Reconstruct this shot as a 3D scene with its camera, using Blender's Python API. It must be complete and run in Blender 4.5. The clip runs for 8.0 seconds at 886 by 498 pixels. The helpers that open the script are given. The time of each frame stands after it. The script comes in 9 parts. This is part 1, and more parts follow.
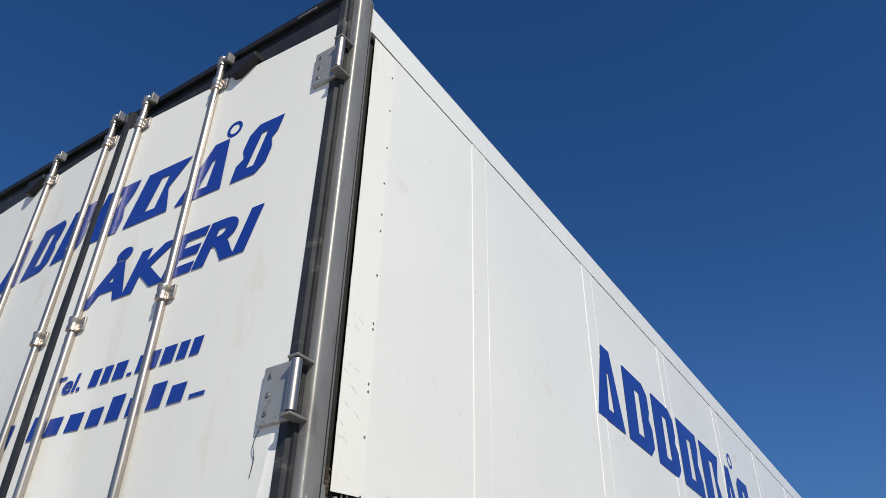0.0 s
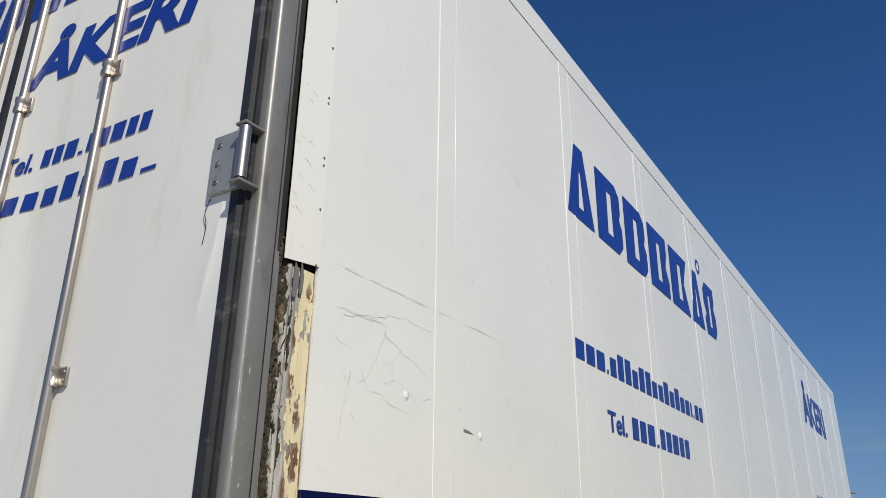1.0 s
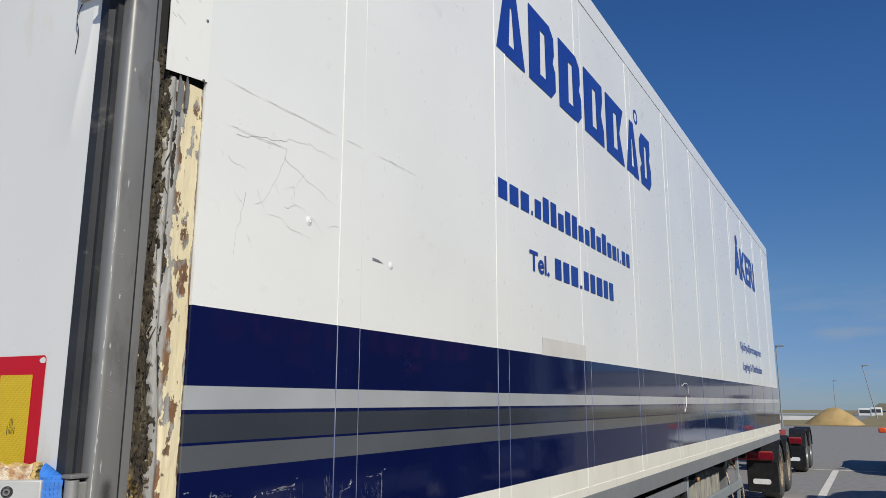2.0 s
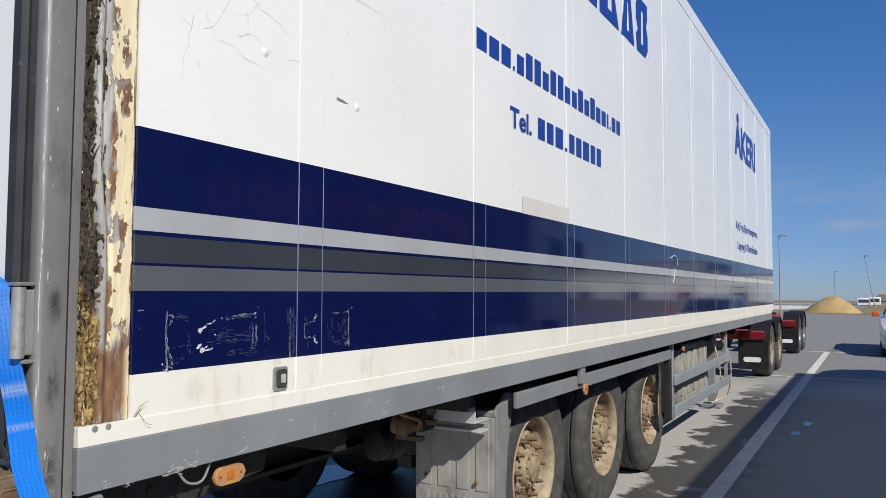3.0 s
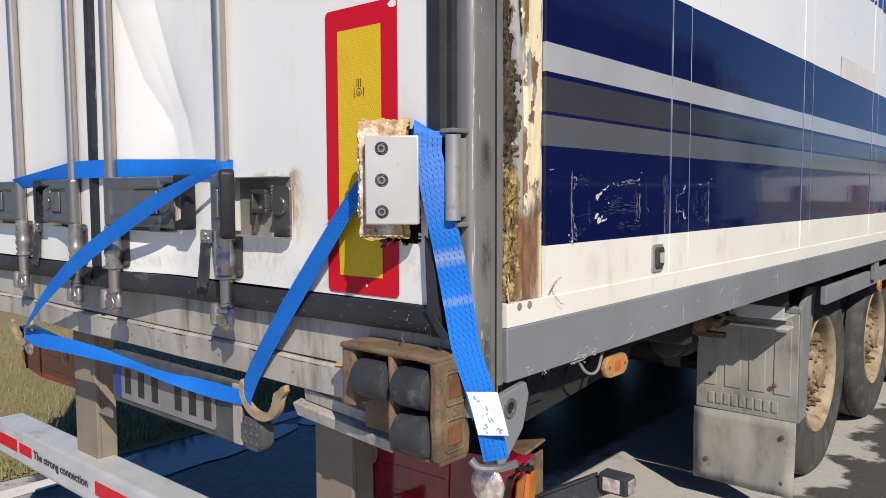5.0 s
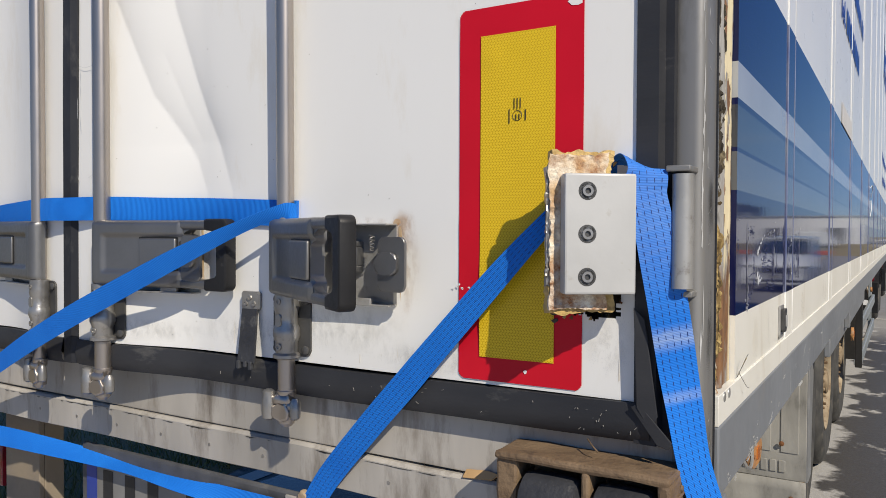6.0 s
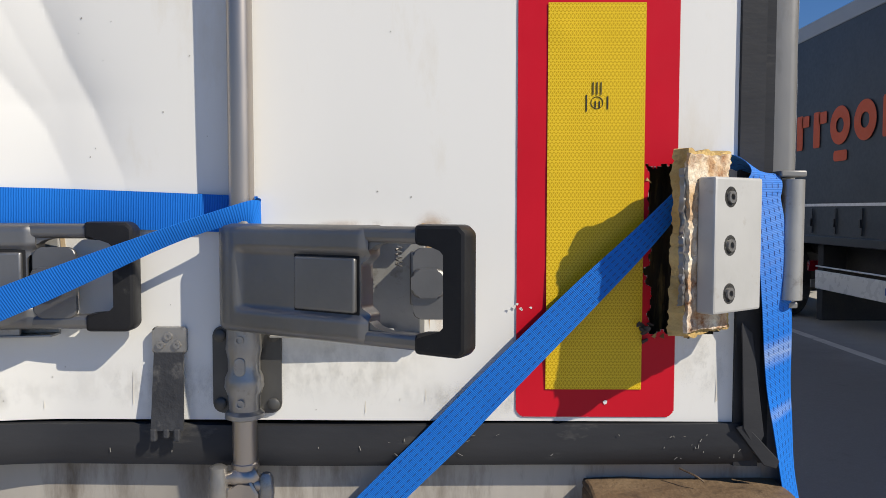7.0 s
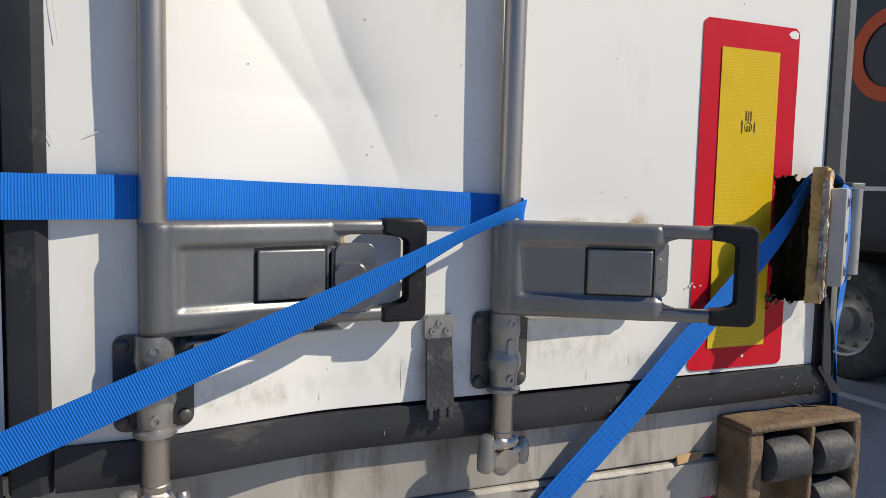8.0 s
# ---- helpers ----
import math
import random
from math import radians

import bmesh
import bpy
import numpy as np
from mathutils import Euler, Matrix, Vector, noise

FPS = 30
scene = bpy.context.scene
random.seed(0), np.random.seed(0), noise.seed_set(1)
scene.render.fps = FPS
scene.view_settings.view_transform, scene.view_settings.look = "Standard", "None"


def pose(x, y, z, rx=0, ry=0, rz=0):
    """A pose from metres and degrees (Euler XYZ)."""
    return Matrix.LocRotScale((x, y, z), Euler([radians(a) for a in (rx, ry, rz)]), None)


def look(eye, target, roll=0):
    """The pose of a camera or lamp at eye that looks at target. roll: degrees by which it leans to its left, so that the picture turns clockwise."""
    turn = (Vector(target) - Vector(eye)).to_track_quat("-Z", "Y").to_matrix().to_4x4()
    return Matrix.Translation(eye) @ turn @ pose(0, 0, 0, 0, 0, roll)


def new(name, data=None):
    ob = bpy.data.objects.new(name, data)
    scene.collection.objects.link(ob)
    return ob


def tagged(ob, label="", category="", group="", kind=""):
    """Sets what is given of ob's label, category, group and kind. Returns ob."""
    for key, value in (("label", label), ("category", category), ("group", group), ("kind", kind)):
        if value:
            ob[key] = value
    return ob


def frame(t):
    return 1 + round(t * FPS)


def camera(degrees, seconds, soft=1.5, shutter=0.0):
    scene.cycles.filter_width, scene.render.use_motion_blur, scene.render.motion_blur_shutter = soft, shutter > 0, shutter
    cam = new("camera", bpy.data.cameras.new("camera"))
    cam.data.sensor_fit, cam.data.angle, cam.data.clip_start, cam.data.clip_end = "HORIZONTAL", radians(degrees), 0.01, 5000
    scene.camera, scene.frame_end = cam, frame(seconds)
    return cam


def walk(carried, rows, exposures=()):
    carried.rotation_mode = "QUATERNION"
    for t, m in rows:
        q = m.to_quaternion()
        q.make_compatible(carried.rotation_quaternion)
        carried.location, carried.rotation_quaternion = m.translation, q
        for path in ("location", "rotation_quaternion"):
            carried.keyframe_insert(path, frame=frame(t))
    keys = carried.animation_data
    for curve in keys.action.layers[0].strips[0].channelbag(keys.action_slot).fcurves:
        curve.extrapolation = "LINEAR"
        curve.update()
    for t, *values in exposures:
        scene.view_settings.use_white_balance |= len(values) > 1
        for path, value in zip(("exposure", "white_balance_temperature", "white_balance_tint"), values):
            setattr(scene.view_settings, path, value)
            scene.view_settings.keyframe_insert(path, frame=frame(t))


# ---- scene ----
cam = camera(60.7, 8.0, soft=0.75)
PATH = [
    (0, (1.349, -1.368, 1.936), (0.43, -0.002, 3.072), 1.1),
    (0.5, (1.345, -1.284, 1.887), (0.377, 0.175, 2.854), 1.1),
    (1, (1.351, -1.21, 1.828), (0.349, 0.356, 2.566), 0.7),
    (1.5, (1.386, -1.126, 1.773), (0.4, 0.527, 2.316), 0.3),
    (2, (1.457, -1.067, 1.728), (0.501, 0.645, 2.122), 0.1),
    (2.2, (1.489, -1.044, 1.708), (0.541, 0.685, 2.044), 0.3),
    (3.3, (1.56, -0.948, 1.51), (0.547, 0.776, 1.536), 0.4),
    (3.5, (1.543, -0.947, 1.486), (0.503, 0.761, 1.46), 0.4),
    (4, (1.447, -0.964, 1.444), (0.293, 0.666, 1.343), -0.0),
    (4.5, (1.114, -1.023, 1.448), (-0.13, 0.535, 1.292), -0.3),
    (5, (0.833, -1.039, 1.46), (-0.459, 0.481, 1.317), -0.2),
    (5.2, (0.723, -1.023, 1.466), (-0.561, 0.505, 1.335), -0.0),
    (6.3, (0.023, -1.02, 1.512), (-0.768, 0.816, 1.494), 0.2),
    (6.5, (-0.117, -1.049, 1.532), (-0.68, 0.87, 1.499), 0.1),
    (7, (-0.445, -0.961, 1.526), (-0.465, 1.036, 1.424), 0.1),
    (7.5, (-0.811, -0.937, 1.546), (-0.349, 1.005, 1.42), 0.9),
    (8, (-1.2, -0.962, 1.556), (-0.428, 0.875, 1.387), 1.3),
]
walk(cam, [(t, look(eye, target, roll)) for t, eye, target, roll in PATH],
     [(0.0, 0.26, 6700, 5), (0.5, 0.15, 6800, 5), (1.0, 0.07, 6800, 5), (1.5, 0.12, 6800, 5), (2.2, 0.20, 6500, 6), (3.4, 0.43, 6450, 8), (4.5, 0.45, 6650, 10), (5.5, 0.38, 6750, 10), (6.5, 0.21, 6900, 8), (7.0, 0.36, 6900, 8), (8.0, 0.30, 6950, 7)])

# ---- world, sun, exposure ----
SUN = Vector((1.555, -1.0, 1.52)).normalized()
world = bpy.data.worlds.new("sky")
scene.world = world
world.use_nodes = True
wn, wl = world.node_tree.nodes, world.node_tree.links
wn.clear()
sky = wn.new("ShaderNodeTexSky")
sky.sky_type, sky.sun_disc = "NISHITA", False
sky.sun_elevation = math.asin(SUN.z)
sky.sun_rotation = math.atan2(SUN.x, SUN.y)
sky.altitude, sky.air_density, sky.dust_density, sky.ozone_density = 0, 0.72, 0.05, 1.8
w_coord, w_map = wn.new("ShaderNodeTexCoord"), wn.new("ShaderNodeMapping")
w_map.inputs["Scale"].default_value = (3.0, 3.0, 16.0)
w_noise, w_ramp = wn.new("ShaderNodeTexNoise"), wn.new("ShaderNodeValToRGB")
w_noise.inputs["Scale"].default_value, w_noise.inputs["Detail"].default_value = 2.2, 6
w_ramp.color_ramp.elements[0].position, w_ramp.color_ramp.elements[1].position = 0.56, 0.8
w_sep, w_low = wn.new("ShaderNodeSeparateXYZ"), wn.new("ShaderNodeMapRange")
w_low.inputs["From Min"].default_value, w_low.inputs["From Max"].default_value = 0.16, 0.03
w_mul, w_mix = wn.new("ShaderNodeMath"), wn.new("ShaderNodeMix")
w_mul.operation, w_mix.data_type = "MULTIPLY", "RGBA"
w_mix.inputs["B"].default_value = (3.2, 3.9, 5.2, 1)
w_bg, w_out = wn.new("ShaderNodeBackground"), wn.new("ShaderNodeOutputWorld")
w_bg.inputs["Strength"].default_value = 0.078
wl.new(w_coord.outputs["Generated"], w_map.inputs["Vector"])
wl.new(w_map.outputs["Vector"], w_noise.inputs["Vector"])
wl.new(w_noise.outputs["Fac"], w_ramp.inputs["Fac"])
wl.new(w_coord.outputs["Generated"], w_sep.inputs["Vector"])
wl.new(w_sep.outputs["Z"], w_low.inputs["Value"])
wl.new(w_ramp.outputs["Color"], w_mul.inputs[0])
wl.new(w_low.outputs["Result"], w_mul.inputs[1])
wl.new(w_mul.outputs["Value"], w_mix.inputs["Factor"])
w_hue = wn.new("ShaderNodeHueSaturation")
w_hue.inputs["Saturation"].default_value, w_hue.inputs["Value"].default_value = 1.30, 1.22
w_hue.inputs["Hue"].default_value = 0.510
wl.new(sky.outputs["Color"], w_hue.inputs["Color"])
w_alt, w_dim = wn.new("ShaderNodeMapRange"), wn.new("ShaderNodeVectorMath")
w_alt.interpolation_type = "SMOOTHSTEP"
w_alt.inputs["From Max"].default_value, w_alt.inputs["To Min"].default_value = 0.42, 0.64
w_dim.operation = "SCALE"
wl.new(w_sep.outputs["Z"], w_alt.inputs["Value"])
w_band, w_tint = wn.new("ShaderNodeMapRange"), wn.new("ShaderNodeMix")
w_band.interpolation_type = "SMOOTHSTEP"
w_band.inputs["From Max"].default_value = 0.16
w_tint.data_type, w_tint.blend_type = "RGBA", "MIX"
w_tint.inputs["A"].default_value, w_tint.inputs["B"].default_value = (0.47, 0.60, 1.0, 1), (1, 1, 1, 1)
w_air = wn.new("ShaderNodeVectorMath")
w_air.operation = "MULTIPLY"
wl.new(w_sep.outputs["Z"], w_band.inputs["Value"])
wl.new(w_band.outputs["Result"], w_tint.inputs["Factor"])
wl.new(w_hue.outputs["Color"], w_air.inputs[0])
wl.new(w_tint.outputs["Result"], w_air.inputs[1])
wl.new(w_air.outputs["Vector"], w_dim.inputs[0])
wl.new(w_alt.outputs["Result"], w_dim.inputs["Scale"])
wl.new(w_dim.outputs["Vector"], w_mix.inputs["A"])
wl.new(w_mix.outputs["Result"], w_bg.inputs["Color"])
wl.new(w_bg.outputs["Background"], w_out.inputs["Surface"])

sun_data = bpy.data.lights.new("sun", "SUN")
sun_data.energy, sun_data.angle, sun_data.color = 3.85, radians(0.53), (1.0, 0.935, 0.83)
sun_lamp = new("sun", sun_data)
sun_lamp.matrix_world = look(SUN * 50, (0, 0, 0))


# ---- materials ----
def surf(name, col, alt=None, rough=0.5, metal=0.0, scale=3.0, fine=60.0, bump=0.1, dirt=None, dirt_amount=0.0,
         dirt_scale=6.0, stretch=(1, 1, 1), coat=0.0, random_value=0.0, emit=0.0, depth=0.004, gloss=0.5):
    """A painted, metal or rubber surface: broad tone change, fine grain, dirt and relief."""
    m = bpy.data.materials.new(name)
    m.use_nodes = True
    n, l = m.node_tree.nodes, m.node_tree.links
    b = n["Principled BSDF"]
    tc, mp = n.new("ShaderNodeTexCoord"), n.new("ShaderNodeMapping")
    mp.inputs["Scale"].default_value = stretch
    l.new(tc.outputs["Object"], mp.inputs["Vector"])
    broad, grain = n.new("ShaderNodeTexNoise"), n.new("ShaderNodeTexNoise")
    broad.inputs["Scale"].default_value, broad.inputs["Detail"].default_value = scale, 5
    grain.inputs["Scale"].default_value, grain.inputs["Detail"].default_value = fine, 4
    for t in (broad, grain):
        l.new(mp.outputs["Vector"], t.inputs["Vector"])
    mix = n.new("ShaderNodeMix")
    mix.data_type = "RGBA"
    alt = alt or tuple(c * 0.86 for c in col)
    mix.inputs["A"].default_value, mix.inputs["B"].default_value = (*col, 1), (*alt, 1)
    r1 = n.new("ShaderNodeMapRange")
    r1.inputs["From Min"].default_value, r1.inputs["From Max"].default_value = 0.35, 0.7
    l.new(broad.outputs["Fac"], r1.inputs["Value"])
    l.new(r1.outputs["Result"], mix.inputs["Factor"])
    out = mix.outputs["Result"]
    if dirt:
        dn, dr, dm = n.new("ShaderNodeTexNoise"), n.new("ShaderNodeMapRange"), n.new("ShaderNodeMix")
        dn.inputs["Scale"].default_value, dn.inputs["Detail"].default_value, dn.inputs["Roughness"].default_value = dirt_scale, 9, 0.68
        l.new(mp.outputs["Vector"], dn.inputs["Vector"])
        dr.inputs["From Min"].default_value, dr.inputs["From Max"].default_value = 0.66 - 0.3 * dirt_amount, 0.86 - 0.3 * dirt_amount
        l.new(dn.outputs["Fac"], dr.inputs["Value"])
        dm.data_type = "RGBA"
        dm.inputs["B"].default_value = (*dirt, 1)
        l.new(out, dm.inputs["A"])
        l.new(dr.outputs["Result"], dm.inputs["Factor"])
        out = dm.outputs["Result"]
    if random_value:
        oi, mr, hs = n.new("ShaderNodeObjectInfo"), n.new("ShaderNodeMapRange"), n.new("ShaderNodeHueSaturation")
        mr.inputs["To Min"].default_value, mr.inputs["To Max"].default_value = 1 - random_value, 1 + random_value
        l.new(oi.outputs["Random"], mr.inputs["Value"])
        l.new(mr.outputs["Result"], hs.inputs["Value"])
        l.new(out, hs.inputs["Color"])
        out = hs.outputs["Color"]
    l.new(out, b.inputs["Base Color"])
    rr = n.new("ShaderNodeMapRange")
    rr.inputs["To Min"].default_value, rr.inputs["To Max"].default_value = max(0.03, rough * 0.75), min(1, rough * 1.25)
    l.new(grain.outputs["Fac"], rr.inputs["Value"])
    l.new(rr.outputs["Result"], b.inputs["Roughness"])
    b.inputs["Metallic"].default_value = metal
    b.inputs["Coat Weight"].default_value = coat
    b.inputs["Coat Roughness"].default_value = 0.08
    b.inputs["Specular IOR Level"].default_value = gloss
    if bump:
        bp = n.new("ShaderNodeBump")
        bp.inputs["Strength"].default_value, bp.inputs["Distance"].default_value = bump, depth
        l.new(grain.outputs["Fac"], bp.inputs["Height"])
        l.new(bp.outputs["Normal"], b.inputs["Normal"])
    if emit:
        b.inputs["Emission Color"].default_value, b.inputs["Emission Strength"].default_value = (*col, 1), emit
    return m


white_side = surf("white_side", (0.80, 0.80, 0.78), (0.75, 0.755, 0.74), 0.3, scale=1.2, fine=14, bump=0.05, dirt=(0.58, 0.55, 0.49), dirt_amount=0.12, dirt_scale=2.5, coat=0.25)
white_door = surf("white_door", (0.80, 0.795, 0.765), (0.755, 0.745, 0.715), 0.48, scale=1.6, fine=18, bump=0.06, dirt=(0.66, 0.61, 0.51), dirt_amount=0.30, dirt_scale=4.5, stretch=(1, 1, 0.3))
cream_sill = surf("cream_sill", (0.775, 0.757, 0.695), (0.73, 0.71, 0.64), 0.4, scale=2, fine=25, bump=0.06, dirt=(0.54, 0.48, 0.37), dirt_amount=0.30, dirt_scale=6, stretch=(1, 1.4, 0.35))
navy = surf("navy_film", (0.0035, 0.007, 0.050), (0.0045, 0.009, 0.058), 0.06, scale=2, fine=5, bump=0.12, dirt=(0.02, 0.03, 0.11), dirt_amount=0.1, dirt_scale=9, gloss=0.3)
light_stripe = surf("light_grey_film", (0.385, 0.40, 0.42), None, 0.12, scale=3, fine=5, bump=0.10, dirt=(0.3, 0.3, 0.29), dirt_amount=0.15, coat=0.2)
dark_stripe = surf("dark_grey_film", (0.040, 0.046, 0.060), None, 0.10, scale=3, fine=5, bump=0.10, coat=0.2)
mid_stripe = surf("mid_grey_film", (0.098, 0.106, 0.120), None, 0.10, scale=3, fine=5, bump=0.10, coat=0.2)
blue_film = surf("blue_lettering", (0.011, 0.04, 0.27), (0.015, 0.05, 0.30), 0.3, scale=4, fine=30, bump=0.02)
sill_grey = surf("sill_grey_paint", (0.225, 0.238, 0.255), (0.185, 0.195, 0.21), 0.42, scale=3, fine=30, bump=0.08, dirt=(0.26, 0.24, 0.21), dirt_amount=0.22, dirt_scale=7)
post_grey = surf("post_grey_paint", (0.275, 0.269, 0.258), (0.225, 0.220, 0.211), 0.44, metal=0.35, scale=6, fine=60, bump=0.06, dirt=(0.13, 0.12, 0.105), dirt_amount=0.40, dirt_scale=9, stretch=(1, 1, 0.35))
beam_grey = surf("beam_grey_paint", (0.45, 0.42, 0.375), (0.30, 0.28, 0.25), 0.55, scale=7, fine=70, bump=0.15, dirt=(0.13, 0.105, 0.08), dirt_amount=0.5, dirt_scale=13, stretch=(1, 1, 0.22))
seal_black = surf("rubber_seal", (0.017, 0.018, 0.022), (0.03, 0.031, 0.035), 0.5, scale=9, fine=90, bump=0.08, dirt=(0.10, 0.098, 0.09), dirt_amount=0.2, dirt_scale=14, stretch=(1, 1, 0.6), gloss=0.3)
strip_rubber = surf("dusty_rubber_strip", (0.021, 0.022, 0.026), (0.036, 0.037, 0.041), 0.55, scale=7, fine=80, bump=0.10, dirt=(0.14, 0.135, 0.125), dirt_amount=0.24, dirt_scale=11, stretch=(0.5, 1, 1.4), gloss=0.35)
steel = surf("galvanised_rod", (0.48, 0.43, 0.385), (0.39, 0.35, 0.315), 0.36, metal=0.9, scale=5, fine=45, bump=0.03, dirt=(0.22, 0.17, 0.11), dirt_amount=0.14, dirt_scale=14, stretch=(1, 1, 0.2))
cast_grey = surf("cast_zinc", (0.37, 0.36, 0.345), (0.25, 0.243, 0.233), 0.36, metal=0.7, scale=20, fine=90, bump=0.18, dirt=(0.12, 0.10, 0.08), dirt_amount=0.3, dirt_scale=30)
handle_grey = surf("handle_grey_paint", (0.25, 0.247, 0.243), (0.205, 0.203, 0.20), 0.44, metal=0.85, scale=9, fine=120, bump=0.05, dirt=(0.20, 0.17, 0.13), dirt_amount=0.12, dirt_scale=22)
dark_steel = surf("dark_painted_steel", (0.10, 0.098, 0.094), (0.065, 0.064, 0.062), 0.42, metal=0.4, scale=14, fine=90, bump=0.08, dirt=(0.17, 0.15, 0.12), dirt_amount=0.2, dirt_scale=20)
plastic_black = surf("black_plastic", (0.013, 0.013, 0.015), (0.022, 0.022, 0.023), 0.45, scale=10, fine=90, bump=0.1, dirt=(0.1, 0.095, 0.085), dirt_amount=0.12, dirt_scale=20, gloss=0.25)
hinge_alu = surf("hinge_aluminium", (0.48, 0.48, 0.47), (0.42, 0.42, 0.41), 0.45, metal=0.05, scale=12, fine=90, bump=0.06, dirt=(0.3, 0.26, 0.2), dirt_amount=0.14, dirt_scale=22)
foam = surf("torn_foam", (0.82, 0.77, 0.64), (0.56, 0.36, 0.18), 0.9, scale=40, fine=160, bump=0.8, dirt=(0.28, 0.11, 0.035), dirt_amount=0.66, dirt_scale=30)
foam_yellow = surf("yellow_foam", (0.62, 0.45, 0.19), (0.44, 0.29, 0.10), 0.95, scale=36, fine=160, bump=0.8, dirt=(0.24, 0.12, 0.04), dirt_amount=0.34, dirt_scale=30)
dark_foam = surf("rotten_core", (0.085, 0.062, 0.034), (0.014, 0.011, 0.008), 0.95, scale=70, fine=200, bump=0.9, dirt=(0.46, 0.33, 0.12), dirt_amount=0.36, dirt_scale=36, stretch=(1, 1, 0.13))
bare_metal = surf("bare_grey_metal", (0.30, 0.285, 0.265), (0.22, 0.205, 0.19), 0.6, scale=14, fine=80, bump=0.3, dirt=(0.22, 0.095, 0.035), dirt_amount=0.42, dirt_scale=13, stretch=(1, 1, 0.3))
rusty = surf("rust", (0.20, 0.085, 0.03), (0.12, 0.045, 0.018), 0.85, scale=14, fine=90, bump=0.4)
brown_cast = surf("rusty_cast_bracket", (0.20, 0.135, 0.078), (0.11, 0.068, 0.038), 0.75, scale=16, fine=110, bump=0.6, dirt=(0.05, 0.032, 0.022), dirt_amount=0.42, dirt_scale=18)
dull_alu = surf("dull_aluminium", (0.42, 0.415, 0.40), (0.33, 0.325, 0.31), 0.4, metal=0.45, scale=14, fine=90, bump=0.08, dirt=(0.16, 0.14, 0.115), dirt_amount=0.35, dirt_scale=30)
rubber = surf("buffer_rubber", (0.022, 0.023, 0.027), (0.045, 0.047, 0.053), 0.62, scale=16, fine=110, bump=0.4, dirt=(0.17, 0.165, 0.155), dirt_amount=0.3, dirt_scale=20)
lamp_rubber = surf("dusty_lamp_rubber", (0.085, 0.086, 0.09), (0.05, 0.051, 0.055), 0.6, scale=20, fine=90, bump=0.15, dirt=(0.16, 0.15, 0.13), dirt_amount=0.25, dirt_scale=24)
tyre_rubber = surf("tyre_rubber", (0.045, 0.045, 0.045), (0.085, 0.083, 0.078), 0.8, scale=10, fine=90, bump=0.3, dirt=(0.15, 0.135, 0.11), dirt_amount=0.32, dirt_scale=12)
rim_cream = surf("dirty_cream_rim", (0.37, 0.30, 0.205), (0.22, 0.165, 0.105), 0.7, scale=12, fine=60, bump=0.2, dirt=(0.13, 0.07, 0.035), dirt_amount=0.5, dirt_scale=16)
hub_rust = surf("rusty_hub", (0.34, 0.265, 0.175), (0.19, 0.135, 0.08), 0.8, scale=22, fine=90, bump=0.5, dirt=(0.10, 0.062, 0.036), dirt_amount=0.36, dirt_scale=28)
nut_rust = surf("rusty_nuts", (0.20, 0.13, 0.07), (0.11, 0.07, 0.04), 0.8, scale=30, fine=90, bump=0.4, dirt=(0.05, 0.03, 0.02), dirt_amount=0.4, dirt_scale=40)
mudflap_grey = surf("dusty_mudflap", (0.34, 0.33, 0.30), (0.20, 0.195, 0.18), 0.8, scale=9, fine=70, bump=0.25, dirt=(0.12, 0.115, 0.10), dirt_amount=0.38, dirt_scale=9, stretch=(1, 1, 0.45))
chassis_dark = surf("chassis_paint", (0.013, 0.013, 0.014), (0.022, 0.021, 0.02), 0.7, scale=6, fine=50, bump=0.2, dirt=(0.04, 0.034, 0.027), dirt_amount=0.25, dirt_scale=9)
galv_bar = surf("galvanised_bar", (0.60, 0.61, 0.61), (0.50, 0.51, 0.51), 0.45, metal=0.25, scale=7, fine=45, bump=0.06, dirt=(0.25, 0.23, 0.2), dirt_amount=0.25, dirt_scale=8)
guard_alu = surf("guard_aluminium", (0.42, 0.46, 0.48), None, 0.4, metal=0.4, scale=4, fine=40, bump=0.05, dirt=(0.22, 0.2, 0.17), dirt_amount=0.2)
red_refl = surf("red_plate", (0.60, 0.008, 0.024), (0.53, 0.007, 0.02), 0.4, scale=6, fine=40, bump=0.04, dirt=(0.36, 0.03, 0.03), dirt_amount=0.1, gloss=0.2)
red_lamp = surf("red_lens", (0.25, 0.004, 0.018), (0.12, 0.002, 0.010), 0.12, scale=22, fine=70, bump=0.12, coat=0.6, dirt=(0.05, 0.015, 0.015), dirt_amount=0.3)
amber_lamp = surf("amber_lens", (0.50, 0.16, 0.03), (0.34, 0.11, 0.025), 0.25, scale=14, fine=60, bump=0.1, coat=0.3)
dusty_amber = surf("dusty_amber_lens", (0.52, 0.25, 0.085), (0.40, 0.20, 0.085), 0.4, scale=30, fine=90, bump=0.1, dirt=(0.34, 0.26, 0.18), dirt_amount=0.35, dirt_scale=30)
amber_bright = surf("amber_block", (0.80, 0.26, 0.02), (0.66, 0.20, 0.015), 0.2, scale=30, fine=80, bump=0.2, coat=0.4)
clear_red = surf("dull_red_lens", (0.20, 0.10, 0.10), (0.13, 0.07, 0.07), 0.3, scale=30, fine=80, bump=0.2, coat=0.3)
clear_lamp = surf("clear_lens", (0.86, 0.80, 0.76), (0.46, 0.32, 0.28), 0.14, metal=0.55, scale=70, fine=130, bump=0.6, coat=0.6)
paper_white = surf("paper_label", (0.80, 0.81, 0.83), None, 0.6, scale=14, fine=60, bump=0.08)
